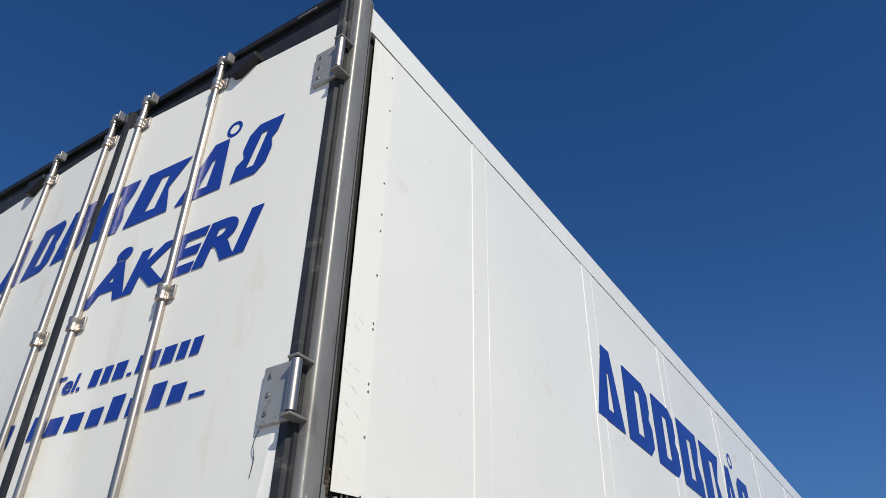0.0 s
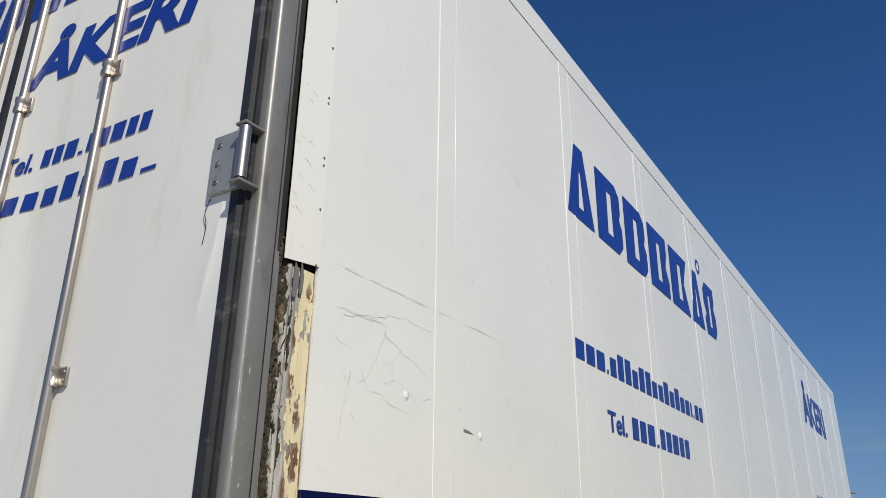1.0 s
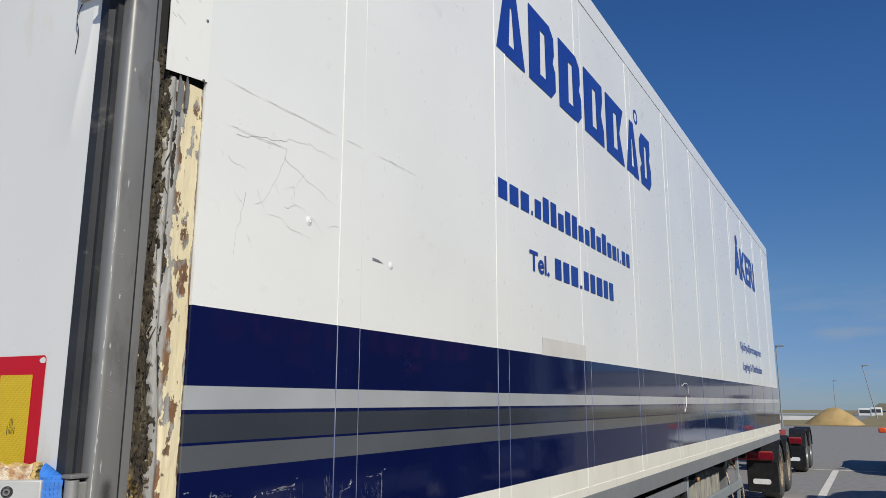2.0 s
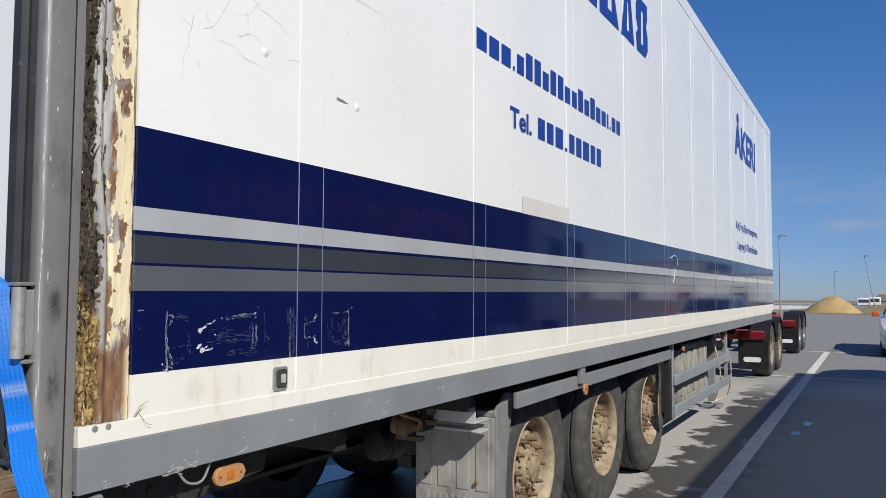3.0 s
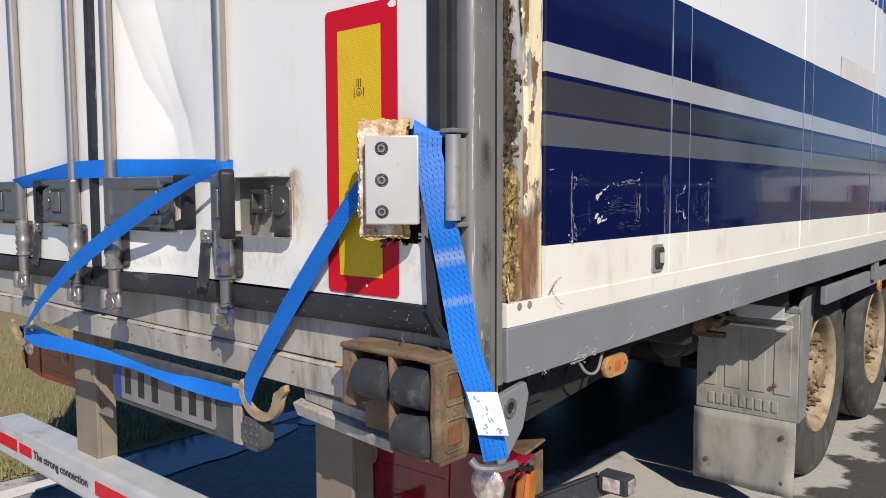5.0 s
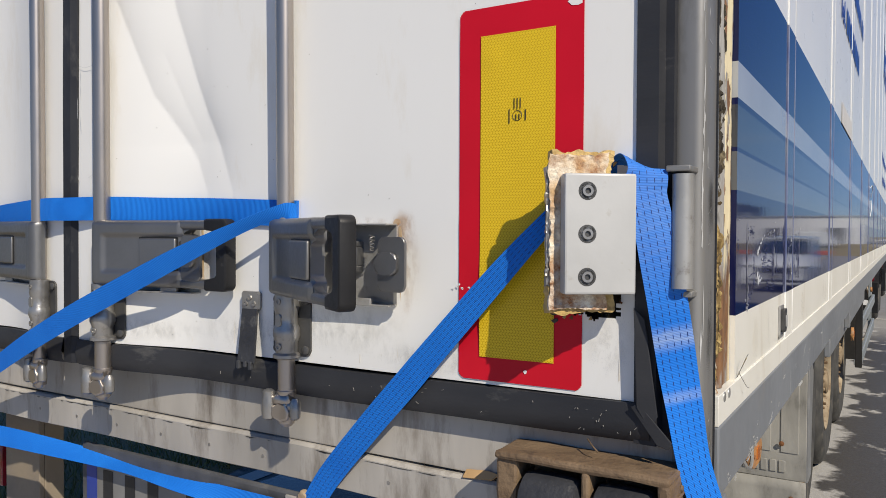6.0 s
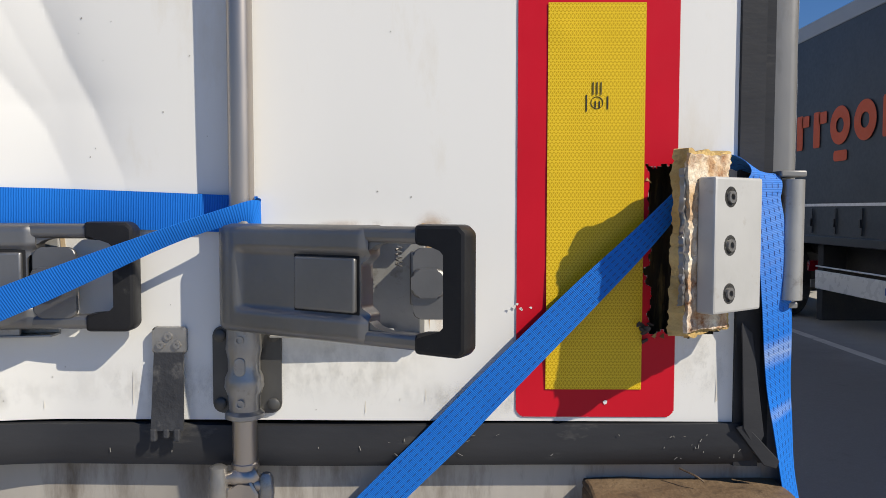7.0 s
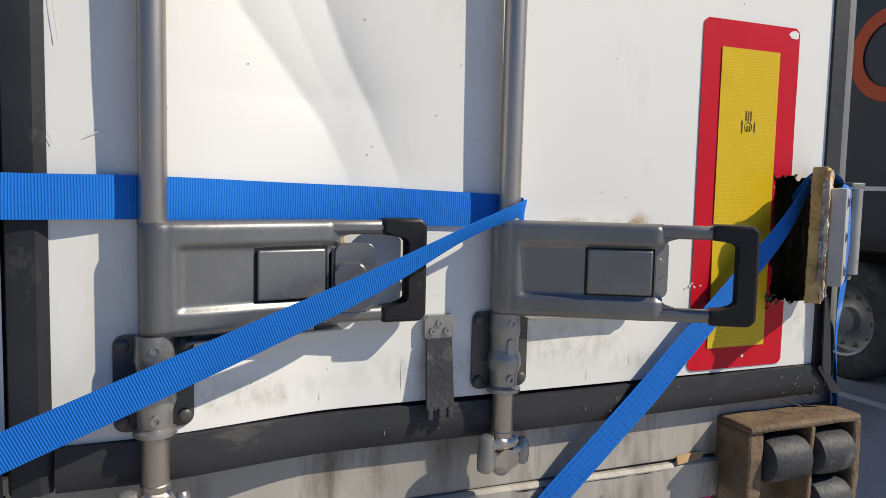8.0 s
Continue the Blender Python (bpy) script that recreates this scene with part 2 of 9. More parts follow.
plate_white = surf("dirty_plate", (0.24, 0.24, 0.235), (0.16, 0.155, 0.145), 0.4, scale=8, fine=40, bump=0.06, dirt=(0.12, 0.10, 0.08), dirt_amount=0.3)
ink_black = surf("black_print", (0.02, 0.02, 0.022), None, 0.5, bump=0)
ink_blue = surf("blue_pen", (0.20, 0.42, 0.64), None, 0.5, bump=0)
line_paint = surf("road_paint", (0.70, 0.67, 0.61), (0.58, 0.555, 0.505), 0.75, scale=3, fine=60, bump=0.25, dirt=(0.17, 0.165, 0.16), dirt_amount=0.34, dirt_scale=9)
sand = surf("sand", (0.42, 0.29, 0.12), (0.33, 0.22, 0.085), 0.95, scale=0.8, fine=6, bump=0.5, dirt=(0.22, 0.16, 0.07), dirt_amount=0.3, dirt_scale=1.2, depth=0.05)
dry_grass = surf("dry_grass", (0.27, 0.21, 0.11), (0.19, 0.16, 0.075), 0.95, scale=0.4, fine=9, bump=0.4, dirt=(0.15, 0.17, 0.055), dirt_amount=0.42, dirt_scale=2.6, depth=0.03)
blade_mat = surf("grass_blade", (0.16, 0.17, 0.05), (0.28, 0.23, 0.09), 0.8, scale=1.5, fine=9, bump=0)
building_white = surf("white_cladding", (0.76, 0.77, 0.78), None, 0.6, scale=0.2, fine=3, bump=0.03)
building_grey = surf("grey_cladding", (0.34, 0.37, 0.40), None, 0.6, scale=0.2, fine=3, bump=0.03)
dark_opening = surf("dark_door", (0.05, 0.055, 0.06), None, 0.5, bump=0)
red_door_paint = surf("red_brown_door", (0.20, 0.035, 0.03), None, 0.5, bump=0)
car_white = surf("white_car_paint", (0.78, 0.80, 0.81), None, 0.22, scale=2, fine=8, bump=0, coat=0.6)
cab_white = surf("white_cab_paint", (0.66, 0.68, 0.69), (0.60, 0.62, 0.63), 0.28, scale=1, fine=10, bump=0.02, coat=0.4)
orange_cap = surf("orange_plastic", (0.78, 0.10, 0.015), None, 0.4, bump=0)
orange_print = surf("orange_print", (0.62, 0.095, 0.025), (0.55, 0.085, 0.022), 0.6, scale=2, fine=20, bump=0.02)
curtain = surf("dark_curtain", (0.028, 0.035, 0.045), (0.038, 0.045, 0.055), 0.5, scale=1.5, fine=25, bump=0.06)
black_trim = surf("black_trim", (0.018, 0.018, 0.02), None, 0.4, bump=0.02)
alloy = surf("alloy", (0.42, 0.42, 0.42), None, 0.35, metal=0.8, bump=0.02)
red_frame = surf("red_frame_paint", (0.36, 0.035, 0.02), (0.28, 0.03, 0.02), 0.5, scale=5, fine=30, bump=0.08)
lamp_steel = surf("lamp_post_steel", (0.36, 0.37, 0.38), None, 0.5, metal=0.4, bump=0.02)


def glass(name, tint=(0.03, 0.04, 0.045)):
    m = bpy.data.materials.new(name)
    m.use_nodes = True
    b = m.node_tree.nodes["Principled BSDF"]
    b.inputs["Base Color"].default_value = (*tint, 1)
    b.inputs["Roughness"].default_value = 0.04
    b.inputs["Specular IOR Level"].default_value = 0.8
    return m


dark_glass = glass("vehicle_glass")


def webbing(name, pitch, groove, worn=()):
    """Blue woven polyester strap: cross ribs along its length, with dull worn marks and painted sheen."""
    m = surf(name, (0.007, 0.165, 0.64), (0.012, 0.21, 0.73), 0.7, scale=9, fine=300, bump=0.2, dirt=(0.10, 0.22, 0.42), dirt_amount=0.05, dirt_scale=9, gloss=0.2)
    n, l = m.node_tree.nodes, m.node_tree.links
    b = n["Principled BSDF"]
    uv, sep = n.new("ShaderNodeUVMap"), n.new("ShaderNodeSeparateXYZ")
    l.new(uv.outputs["UV"], sep.inputs["Vector"])
    wob, add = n.new("ShaderNodeTexNoise"), n.new("ShaderNodeMath")
    wob.inputs["Scale"].default_value = 30
    l.new(uv.outputs["UV"], wob.inputs["Vector"])
    add.operation = "MULTIPLY_ADD"
    add.inputs[1].default_value = pitch * 0.5
    l.new(wob.outputs["Fac"], add.inputs[0])
    l.new(sep.outputs["Y"], add.inputs[2])
    pp, mr = n.new("ShaderNodeMath"), n.new("ShaderNodeMapRange")
    pp.operation = "PINGPONG"
    pp.inputs[1].default_value = pitch / 2
    l.new(add.outputs["Value"], pp.inputs[0])
    mr.inputs["From Max"].default_value = pitch * 0.34
    l.new(pp.outputs["Value"], mr.inputs["Value"])
    mx = n.new("ShaderNodeMix")
    mx.data_type = "RGBA"
    mx.inputs["A"].default_value = (0.003, groove, groove * 4.2, 1)
    l.new(b.inputs["Base Color"].links[0].from_socket, mx.inputs["B"])
    l.new(mr.outputs["Result"], mx.inputs["Factor"])
    out = mx.outputs["Result"]
    # chafed pale bands and painted sheen across the strap, broken up by the weave
    for place, half, amount in worn:
        off, near, fray, share, pale = n.new("ShaderNodeMath"), n.new("ShaderNodeMapRange"), n.new("ShaderNodeTexNoise"), n.new("ShaderNodeMath"), n.new("ShaderNodeMix")
        off.operation, share.operation, pale.data_type = "SUBTRACT", "MULTIPLY", "RGBA"
        off.inputs[1].default_value = place
        l.new(sep.outputs["Y"], off.inputs[0])
        size = n.new("ShaderNodeMath")
        size.operation = "ABSOLUTE"
        l.new(off.outputs["Value"], size.inputs[0])
        near.interpolation_type = "SMOOTHSTEP"
        near.inputs["From Min"].default_value, near.inputs["From Max"].default_value, near.inputs["To Max"].default_value = half, 0.0, amount
        l.new(size.outputs["Value"], near.inputs["Value"])
        fray.inputs["Scale"].default_value, fray.inputs["Detail"].default_value = 160, 6
        l.new(uv.outputs["UV"], fray.inputs["Vector"])
        l.new(near.outputs["Result"], share.inputs[0])
        l.new(fray.outputs["Fac"], share.inputs[1])
        pale.inputs["B"].default_value = (0.46, 0.52, 0.56, 1)
        l.new(out, pale.inputs["A"])
        l.new(share.outputs["Value"], pale.inputs["Factor"])
        out = pale.outputs["Result"]
    l.new(out, b.inputs["Base Color"])
    bp = n.new("ShaderNodeBump")
    bp.inputs["Strength"].default_value, bp.inputs["Distance"].default_value = 0.38, 0.0012
    l.new(mr.outputs["Result"], bp.inputs["Height"])
    l.new(bp.outputs["Normal"], b.inputs["Normal"])
    return m


strap_blue = webbing("blue_ribbed_webbing", 0.0031, 0.138)
strap_flat = webbing("blue_flat_webbing", 0.0021, 0.138)
# The broad third band paints the pale sheen of the strap's upper run.
strap_worn_sheen = webbing("blue_worn_webbing", 0.0021, 0.138, ((0.325, 0.022, 0.8), (0.405, 0.012, 0.5), (0.16, 0.16, 0.30)))
stitch_dark = surf("dark_weave", (0.007, 0.035, 0.18), None, 0.7, bump=0)


def reflective_yellow():
    """Yellow reflective sheeting: a small lattice of pale cell walls in three directions."""
    m = bpy.data.materials.new("yellow_reflective_sheet")
    m.use_nodes = True
    n, l = m.node_tree.nodes, m.node_tree.links
    b = n["Principled BSDF"]
    tc = n.new("ShaderNodeTexCoord")
    least = None
    for a in (30, 90, 150):
        dot, pp = n.new("ShaderNodeVectorMath"), n.new("ShaderNodeMath")
        dot.operation, pp.operation = "DOT_PRODUCT", "PINGPONG"
        dot.inputs[1].default_value = (math.cos(radians(a)), 0, math.sin(radians(a)))
        pp.inputs[1].default_value = 0.0021
        l.new(tc.outputs["Object"], dot.inputs[0])
        l.new(dot.outputs["Value"], pp.inputs[0])
        if least is None:
            least = pp.outputs["Value"]
        else:
            mn = n.new("ShaderNodeMath")
            mn.operation = "MINIMUM"
            l.new(least, mn.inputs[0])
            l.new(pp.outputs["Value"], mn.inputs[1])
            least = mn.outputs["Value"]
    mr, mx = n.new("ShaderNodeMapRange"), n.new("ShaderNodeMix")
    mr.inputs["From Min"].default_value, mr.inputs["From Max"].default_value = 0.0003, 0.0007
    mx.data_type = "RGBA"
    mx.inputs["A"].default_value, mx.inputs["B"].default_value = (0.80, 0.56, 0.035, 1), (0.54, 0.33, 0.004, 1)
    l.new(least, mr.inputs["Value"])
    l.new(mr.outputs["Result"], mx.inputs["Factor"])
    l.new(mx.outputs["Result"], b.inputs["Base Color"])
    b.inputs["Roughness"].default_value = 0.3
    b.inputs["Specular IOR Level"].default_value = 0.25
    return m


def torn_post():
    """The bared post: ragged cream paint over grey metal, rust along the breaks and towards the foot."""
    m = bpy.data.materials.new("torn_post")
    m.use_nodes = True
    n, l = m.node_tree.nodes, m.node_tree.links
    b = n["Principled BSDF"]
    tc, sep = n.new("ShaderNodeTexCoord"), n.new("ShaderNodeSeparateXYZ")
    l.new(tc.outputs["Object"], sep.inputs["Vector"])

    def tex(scale, stretch, seed, detail=7, rough=0.62):
        t, mp = n.new("ShaderNodeTexNoise"), n.new("ShaderNodeMapping")
        mp.inputs["Scale"].default_value, mp.inputs["Location"].default_value = (1, 1, stretch), (seed, seed * 2, seed * 3)
        t.inputs["Scale"].default_value, t.inputs["Detail"].default_value, t.inputs["Roughness"].default_value = scale, detail, rough
        l.new(tc.outputs["Object"], mp.inputs["Vector"])
        l.new(mp.outputs["Vector"], t.inputs["Vector"])
        return t.outputs["Fac"]

    def rng(v, a, c):
        r = n.new("ShaderNodeMapRange")
        r.inputs["From Min"].default_value, r.inputs["From Max"].default_value = a, c
        l.new(v, r.inputs["Value"])
        return r.outputs["Result"]

    def calc(op, a, c, d=0.0):
        x = n.new("ShaderNodeMath")
        x.operation = op
        for i, v in enumerate((a, c, d)):
            if isinstance(v, (int, float)):
                x.inputs[i].default_value = v
            else:
                l.new(v, x.inputs[i])
        return x.outputs["Value"]

    def blend(f, a, c):
        x = n.new("ShaderNodeMix")
        x.data_type = "RGBA"
        for key, v in (("A", a), ("B", c)):
            if isinstance(v, tuple):
                x.inputs[key].default_value = (*v, 1)
            else:
                l.new(v, x.inputs[key])
        l.new(f, x.inputs["Factor"])
        return x.outputs["Result"]

    edge = calc("ADD", sep.outputs["Y"], calc("MULTIPLY", calc("SUBTRACT", tex(22, 0.45, 1), 0.5), 0.13))
    paint = rng(edge, 0.199, 0.2015)
    far = rng(calc("ADD", sep.outputs["Y"], calc("MULTIPLY", calc("SUBTRACT", tex(22, 0.5, 6), 0.5), 0.03)), 0.258, 0.2565)
    paint = calc("MULTIPLY", calc("MULTIPLY", paint, far), rng(tex(24, 0.45, 3), 0.575, 0.56))
    low = rng(calc("ADD", sep.outputs["Z"], calc("MULTIPLY", calc("SUBTRACT", tex(9, 0.5, 9), 0.5), 0.6)), 1.53, 1.47)
    paint = calc("MULTIPLY", paint, calc("SUBTRACT", 1.0, calc("MULTIPLY", low, rng(sep.outputs["Y"], 0.262, 0.240))))
    metal = blend(rng(tex(40, 0.15, 2), 0.35, 0.65), (0.40, 0.39, 0.37), (0.24, 0.23, 0.215))
    metal = blend(rng(tex(70, 0.08, 4), 0.55, 0.66), metal, (0.50, 0.48, 0.44))
    rust = blend(rng(tex(45, 0.5, 7), 0.4, 0.6), (0.235, 0.120, 0.055), (0.14, 0.075, 0.042))
    metal = blend(calc("MAXIMUM", calc("MULTIPLY", rng(tex(26, 0.4, 5), 0.46, 0.54), rng(sep.outputs["Y"], 0.186, 0.198)), calc("MULTIPLY", low, rng(tex(26, 0.3, 8), 0.36, 0.5))), metal, rust)
    cream = blend(rng(tex(9, 0.3, 11), 0.35, 0.7), (0.76, 0.66, 0.45), (0.70, 0.60, 0.37))
    cream = blend(rng(tex(90, 0.2, 12), 0.66, 0.74), cream, (0.42, 0.33, 0.2))
    l.new(blend(paint, metal, cream), b.inputs["Base Color"])
    b.inputs["Roughness"].default_value = 0.65
    bp = n.new("ShaderNodeBump")
    bp.inputs["Strength"].default_value, bp.inputs["Distance"].default_value = 0.8, 0.003
    l.new(calc("ADD", paint, calc("MULTIPLY", tex(90, 0.25, 13), 0.7)), bp.inputs["Height"])
    l.new(bp.outputs["Normal"], b.inputs["Normal"])
    return m


torn_paint = torn_post()


def stain_material(name, col, amount, scale, thin_axis, stretch=(1, 1, 1)):
    """A soft-edged stain that lets the paint below show through, broken up by noise."""
    m = bpy.data.materials.new(name)
    m.use_nodes = True
    n, l = m.node_tree.nodes, m.node_tree.links
    b = n["Principled BSDF"]
    b.inputs["Base Color"].default_value, b.inputs["Roughness"].default_value = (*col, 1), 0.8
    tc, mid, size, fall = n.new("ShaderNodeTexCoord"), n.new("ShaderNodeVectorMath"), n.new("ShaderNodeVectorMath"), n.new("ShaderNodeMapRange")
    mid.operation, size.operation = "MULTIPLY_ADD", "LENGTH"
    keep = [0.0 if i == thin_axis else 2.0 for i in range(3)]
    mid.inputs[1].default_value, mid.inputs[2].default_value = keep, [-k / 2 for k in keep]
    l.new(tc.outputs["Generated"], mid.inputs[0])
    l.new(mid.outputs["Vector"], size.inputs[0])
    fall.interpolation_type = "SMOOTHSTEP"
    fall.inputs["From Min"].default_value, fall.inputs["From Max"].default_value = 1.0, 0.15
    l.new(size.outputs["Value"], fall.inputs["Value"])
    mp, spots, cut, both = n.new("ShaderNodeMapping"), n.new("ShaderNodeTexNoise"), n.new("ShaderNodeMapRange"), n.new("ShaderNodeMath")
    mp.inputs["Scale"].default_value = stretch
    l.new(tc.outputs["Object"], mp.inputs["Vector"])
    spots.inputs["Scale"].default_value, spots.inputs["Detail"].default_value, spots.inputs["Roughness"].default_value = scale, 9, 0.7
    l.new(mp.outputs["Vector"], spots.inputs["Vector"])
    cut.inputs["From Min"].default_value, cut.inputs["From Max"].default_value, cut.inputs["To Max"].default_value = 0.42, 0.66, amount
    l.new(spots.outputs["Fac"], cut.inputs["Value"])
    both.operation = "MULTIPLY"
    l.new(fall.outputs["Result"], both.inputs[0])
    l.new(cut.outputs["Result"], both.inputs[1])
    l.new(both.outputs["Value"], b.inputs["Alpha"])
    return m


rust_bleed = stain_material("rust_bleed", (0.50, 0.27, 0.10), 0.50, 26, 1, (1, 1, 0.5))
door_grime = stain_material("door_grime", (0.34, 0.32, 0.27), 0.26, 42, 1, (1, 1, 0.6))
side_grime = stain_material("side_grime", (0.50, 0.43, 0.31), 0.09, 14, 0, (1, 1, 0.18))
post_smut = stain_material("post_smut", (0.05, 0.048, 0.045), 0.45, 30, 0, (1, 1, 0.4))


def crumbled_filler():
    """Rotten filler: dark crumbs above, yellow foam showing through lower down, black crevices between."""
    m = surf("crumbled_filler", (0.060, 0.046, 0.028), (0.014, 0.012, 0.010), 0.95, scale=60, fine=210, bump=0.9, dirt=(0.44, 0.36, 0.21), dirt_amount=0.30, dirt_scale=38, stretch=(1, 1, 0.35))
    n, l = m.node_tree.nodes, m.node_tree.links
    b = n["Principled BSDF"]
    tc, sep, mp = n.new("ShaderNodeTexCoord"), n.new("ShaderNodeSeparateXYZ"), n.new("ShaderNodeMapping")
    mp.inputs["Scale"].default_value = (1, 1, 0.3)
    l.new(tc.outputs["Object"], sep.inputs["Vector"])
    l.new(tc.outputs["Object"], mp.inputs["Vector"])
    rot, crumb = n.new("ShaderNodeTexNoise"), n.new("ShaderNodeTexNoise")
    rot.inputs["Scale"].default_value, rot.inputs["Detail"].default_value = 14, 6
    crumb.inputs["Scale"].default_value, crumb.inputs["Detail"].default_value, crumb.inputs["Roughness"].default_value = 75, 8, 0.7
    for t in (rot, crumb):
        l.new(mp.outputs["Vector"], t.inputs["Vector"])
    hgt, low = n.new("ShaderNodeMath"), n.new("ShaderNodeMapRange")
    hgt.operation = "MULTIPLY_ADD"
    hgt.inputs[1].default_value = 0.9
    l.new(rot.outputs["Fac"], hgt.inputs[0])
    l.new(sep.outputs["Z"], hgt.inputs[2])
    low.inputs["From Min"].default_value, low.inputs["From Max"].default_value = 2.02, 1.92
    l.new(hgt.outputs["Value"], low.inputs["Value"])
    tone, mix = n.new("ShaderNodeValToRGB"), n.new("ShaderNodeMix")
    for k, (p, c) in enumerate(((0.36, (0.022, 0.016, 0.009, 1)), (0.50, (0.20, 0.13, 0.045, 1)), (0.66, (0.50, 0.37, 0.15, 1)))):
        e = tone.color_ramp.elements[k] if k < 2 else tone.color_ramp.elements.new(p)
        e.position, e.color = p, c
    l.new(crumb.outputs["Fac"], tone.inputs["Fac"])
    mix.data_type = "RGBA"
    l.new(b.inputs["Base Color"].links[0].from_socket, mix.inputs["A"])
    l.new(tone.outputs["Color"], mix.inputs["B"])
    l.new(low.outputs["Result"], mix.inputs["Factor"])
    l.new(mix.outputs["Result"], b.inputs["Base Color"])
    return m


filler_mat = crumbled_filler()
yellow_refl = reflective_yellow()


def asphalt_material():
    """Worn grey asphalt: fine stone grain, faded patches, moist dark runs beside the trailer, shade painted under it
    and across the next bay.
    """
    m = bpy.data.materials.new("worn_asphalt")
    m.use_nodes = True
    n, l = m.node_tree.nodes, m.node_tree.links
    b = n["Principled BSDF"]
    tc = n.new("ShaderNodeTexCoord")

    def tex(scale, detail, rough=0.6):
        t = n.new("ShaderNodeTexNoise")
        t.inputs["Scale"].default_value, t.inputs["Detail"].default_value, t.inputs["Roughness"].default_value = scale, detail, rough
        l.new(tc.outputs["Object"], t.inputs["Vector"])
        return t.outputs["Fac"]

    def rng(v, a, c):
        r = n.new("ShaderNodeMapRange")
        r.inputs["From Min"].default_value, r.inputs["From Max"].default_value = a, c
        l.new(v, r.inputs["Value"])
        return r.outputs["Result"]

    def blend(f, a, c):
        x = n.new("ShaderNodeMix")
        x.data_type = "RGBA"
        for key, v in (("A", a), ("B", c)):
            if isinstance(v, tuple):
                x.inputs[key].default_value = (*v, 1)
            else:
                l.new(v, x.inputs[key])
        l.new(f, x.inputs["Factor"])
        return x.outputs["Result"]

    def calc(op, a, c):
        x = n.new("ShaderNodeMath")
        x.operation = op
        for i, v in enumerate((a, c)):
            if isinstance(v, (int, float)):
                x.inputs[i].default_value = v
            else:
                l.new(v, x.inputs[i])
        return x.outputs["Value"]

    base = blend(rng(tex(0.5, 6), 0.35, 0.65), (0.484, 0.468, 0.439), (0.577, 0.558, 0.530))
    base = blend(rng(tex(9, 9, 0.75), 0.40, 0.62), (0.437, 0.423, 0.403), base)
    base = blend(rng(tex(46, 5, 0.7), 0.38, 0.60), (0.391, 0.377, 0.357), base)
    base = blend(rng(tex(150, 3), 0.42, 0.62), (0.372, 0.361, 0.342), base)
    base = blend(rng(tex(3.4, 9, 0.74), 0.60, 0.70), base, (0.279, 0.267, 0.251))
    base = blend(rng(tex(31, 4, 0.6), 0.70, 0.74), base, (0.632, 0.618, 0.599))
    stones = n.new("ShaderNodeTexVoronoi")
    stones.inputs["Scale"].default_value = 95
    l.new(tc.outputs["Object"], stones.inputs["Vector"])
    base = blend(rng(stones.outputs["Distance"], 0.30, 0.16), base, (0.521, 0.507, 0.483))
    sep = n.new("ShaderNodeSeparateXYZ")
    l.new(tc.outputs["Object"], sep.inputs["Vector"])
    # Darker blotches on the ground below the trailer's rear end.
    blotches = calc("MULTIPLY", calc("MULTIPLY", rng(sep.outputs["X"], -0.9, -1.3), rng(calc("ADD", sep.outputs["Y"], tex(1.7, 5)), 0.55, 0.95)), calc("MULTIPLY", rng(sep.outputs["Y"], 3.2, 2.4), rng(tex(4.2, 9, 0.72), 0.47, 0.56)))
    base = blend(blotches, base, (0.085, 0.080, 0.074))
    newer = blend(rng(tex(6, 7, 0.7), 0.35, 0.65), (0.185, 0.178, 0.172), (0.25, 0.242, 0.236))
    base = blend(rng(sep.outputs["Y"], 12.5, 15.5), base, newer)
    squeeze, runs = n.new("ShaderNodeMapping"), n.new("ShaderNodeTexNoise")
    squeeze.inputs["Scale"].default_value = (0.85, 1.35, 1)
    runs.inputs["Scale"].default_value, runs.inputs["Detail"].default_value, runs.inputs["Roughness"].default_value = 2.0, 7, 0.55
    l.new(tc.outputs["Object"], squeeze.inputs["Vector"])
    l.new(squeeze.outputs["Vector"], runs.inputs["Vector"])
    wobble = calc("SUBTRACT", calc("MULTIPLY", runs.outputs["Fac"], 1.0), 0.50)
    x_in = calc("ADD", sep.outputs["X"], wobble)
    # Moist runs by the trailer; past the bay line the lorry's shade is painted.
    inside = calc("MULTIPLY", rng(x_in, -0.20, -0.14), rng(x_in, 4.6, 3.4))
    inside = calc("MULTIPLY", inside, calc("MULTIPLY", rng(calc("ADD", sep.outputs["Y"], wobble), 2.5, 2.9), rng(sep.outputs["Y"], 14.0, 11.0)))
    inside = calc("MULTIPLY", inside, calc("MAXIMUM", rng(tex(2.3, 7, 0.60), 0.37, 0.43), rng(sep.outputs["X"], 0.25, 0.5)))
    wet_shade = calc("MULTIPLY", inside, calc("ADD", 0.55, calc("MULTIPLY", rng(x_in, 0.62, 0.40), 0.37)))
    damp_shade = blend(rng(tex(60, 5, 0.7), 0.35, 0.62), (0.030, 0.027, 0.024), (0.066, 0.060, 0.053))
    base = blend(wet_shade, base, damp_shade)
    # Under the trailer, moist ground and its deep shade are painted near black.
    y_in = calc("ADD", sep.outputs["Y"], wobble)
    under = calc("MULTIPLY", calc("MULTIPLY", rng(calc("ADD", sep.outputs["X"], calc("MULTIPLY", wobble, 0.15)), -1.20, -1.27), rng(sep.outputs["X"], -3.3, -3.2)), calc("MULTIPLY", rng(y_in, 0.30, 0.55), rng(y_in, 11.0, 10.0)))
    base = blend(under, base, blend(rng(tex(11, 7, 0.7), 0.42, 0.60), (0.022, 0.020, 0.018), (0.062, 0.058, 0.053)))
    wet_shade = calc("MAXIMUM", wet_shade, under)
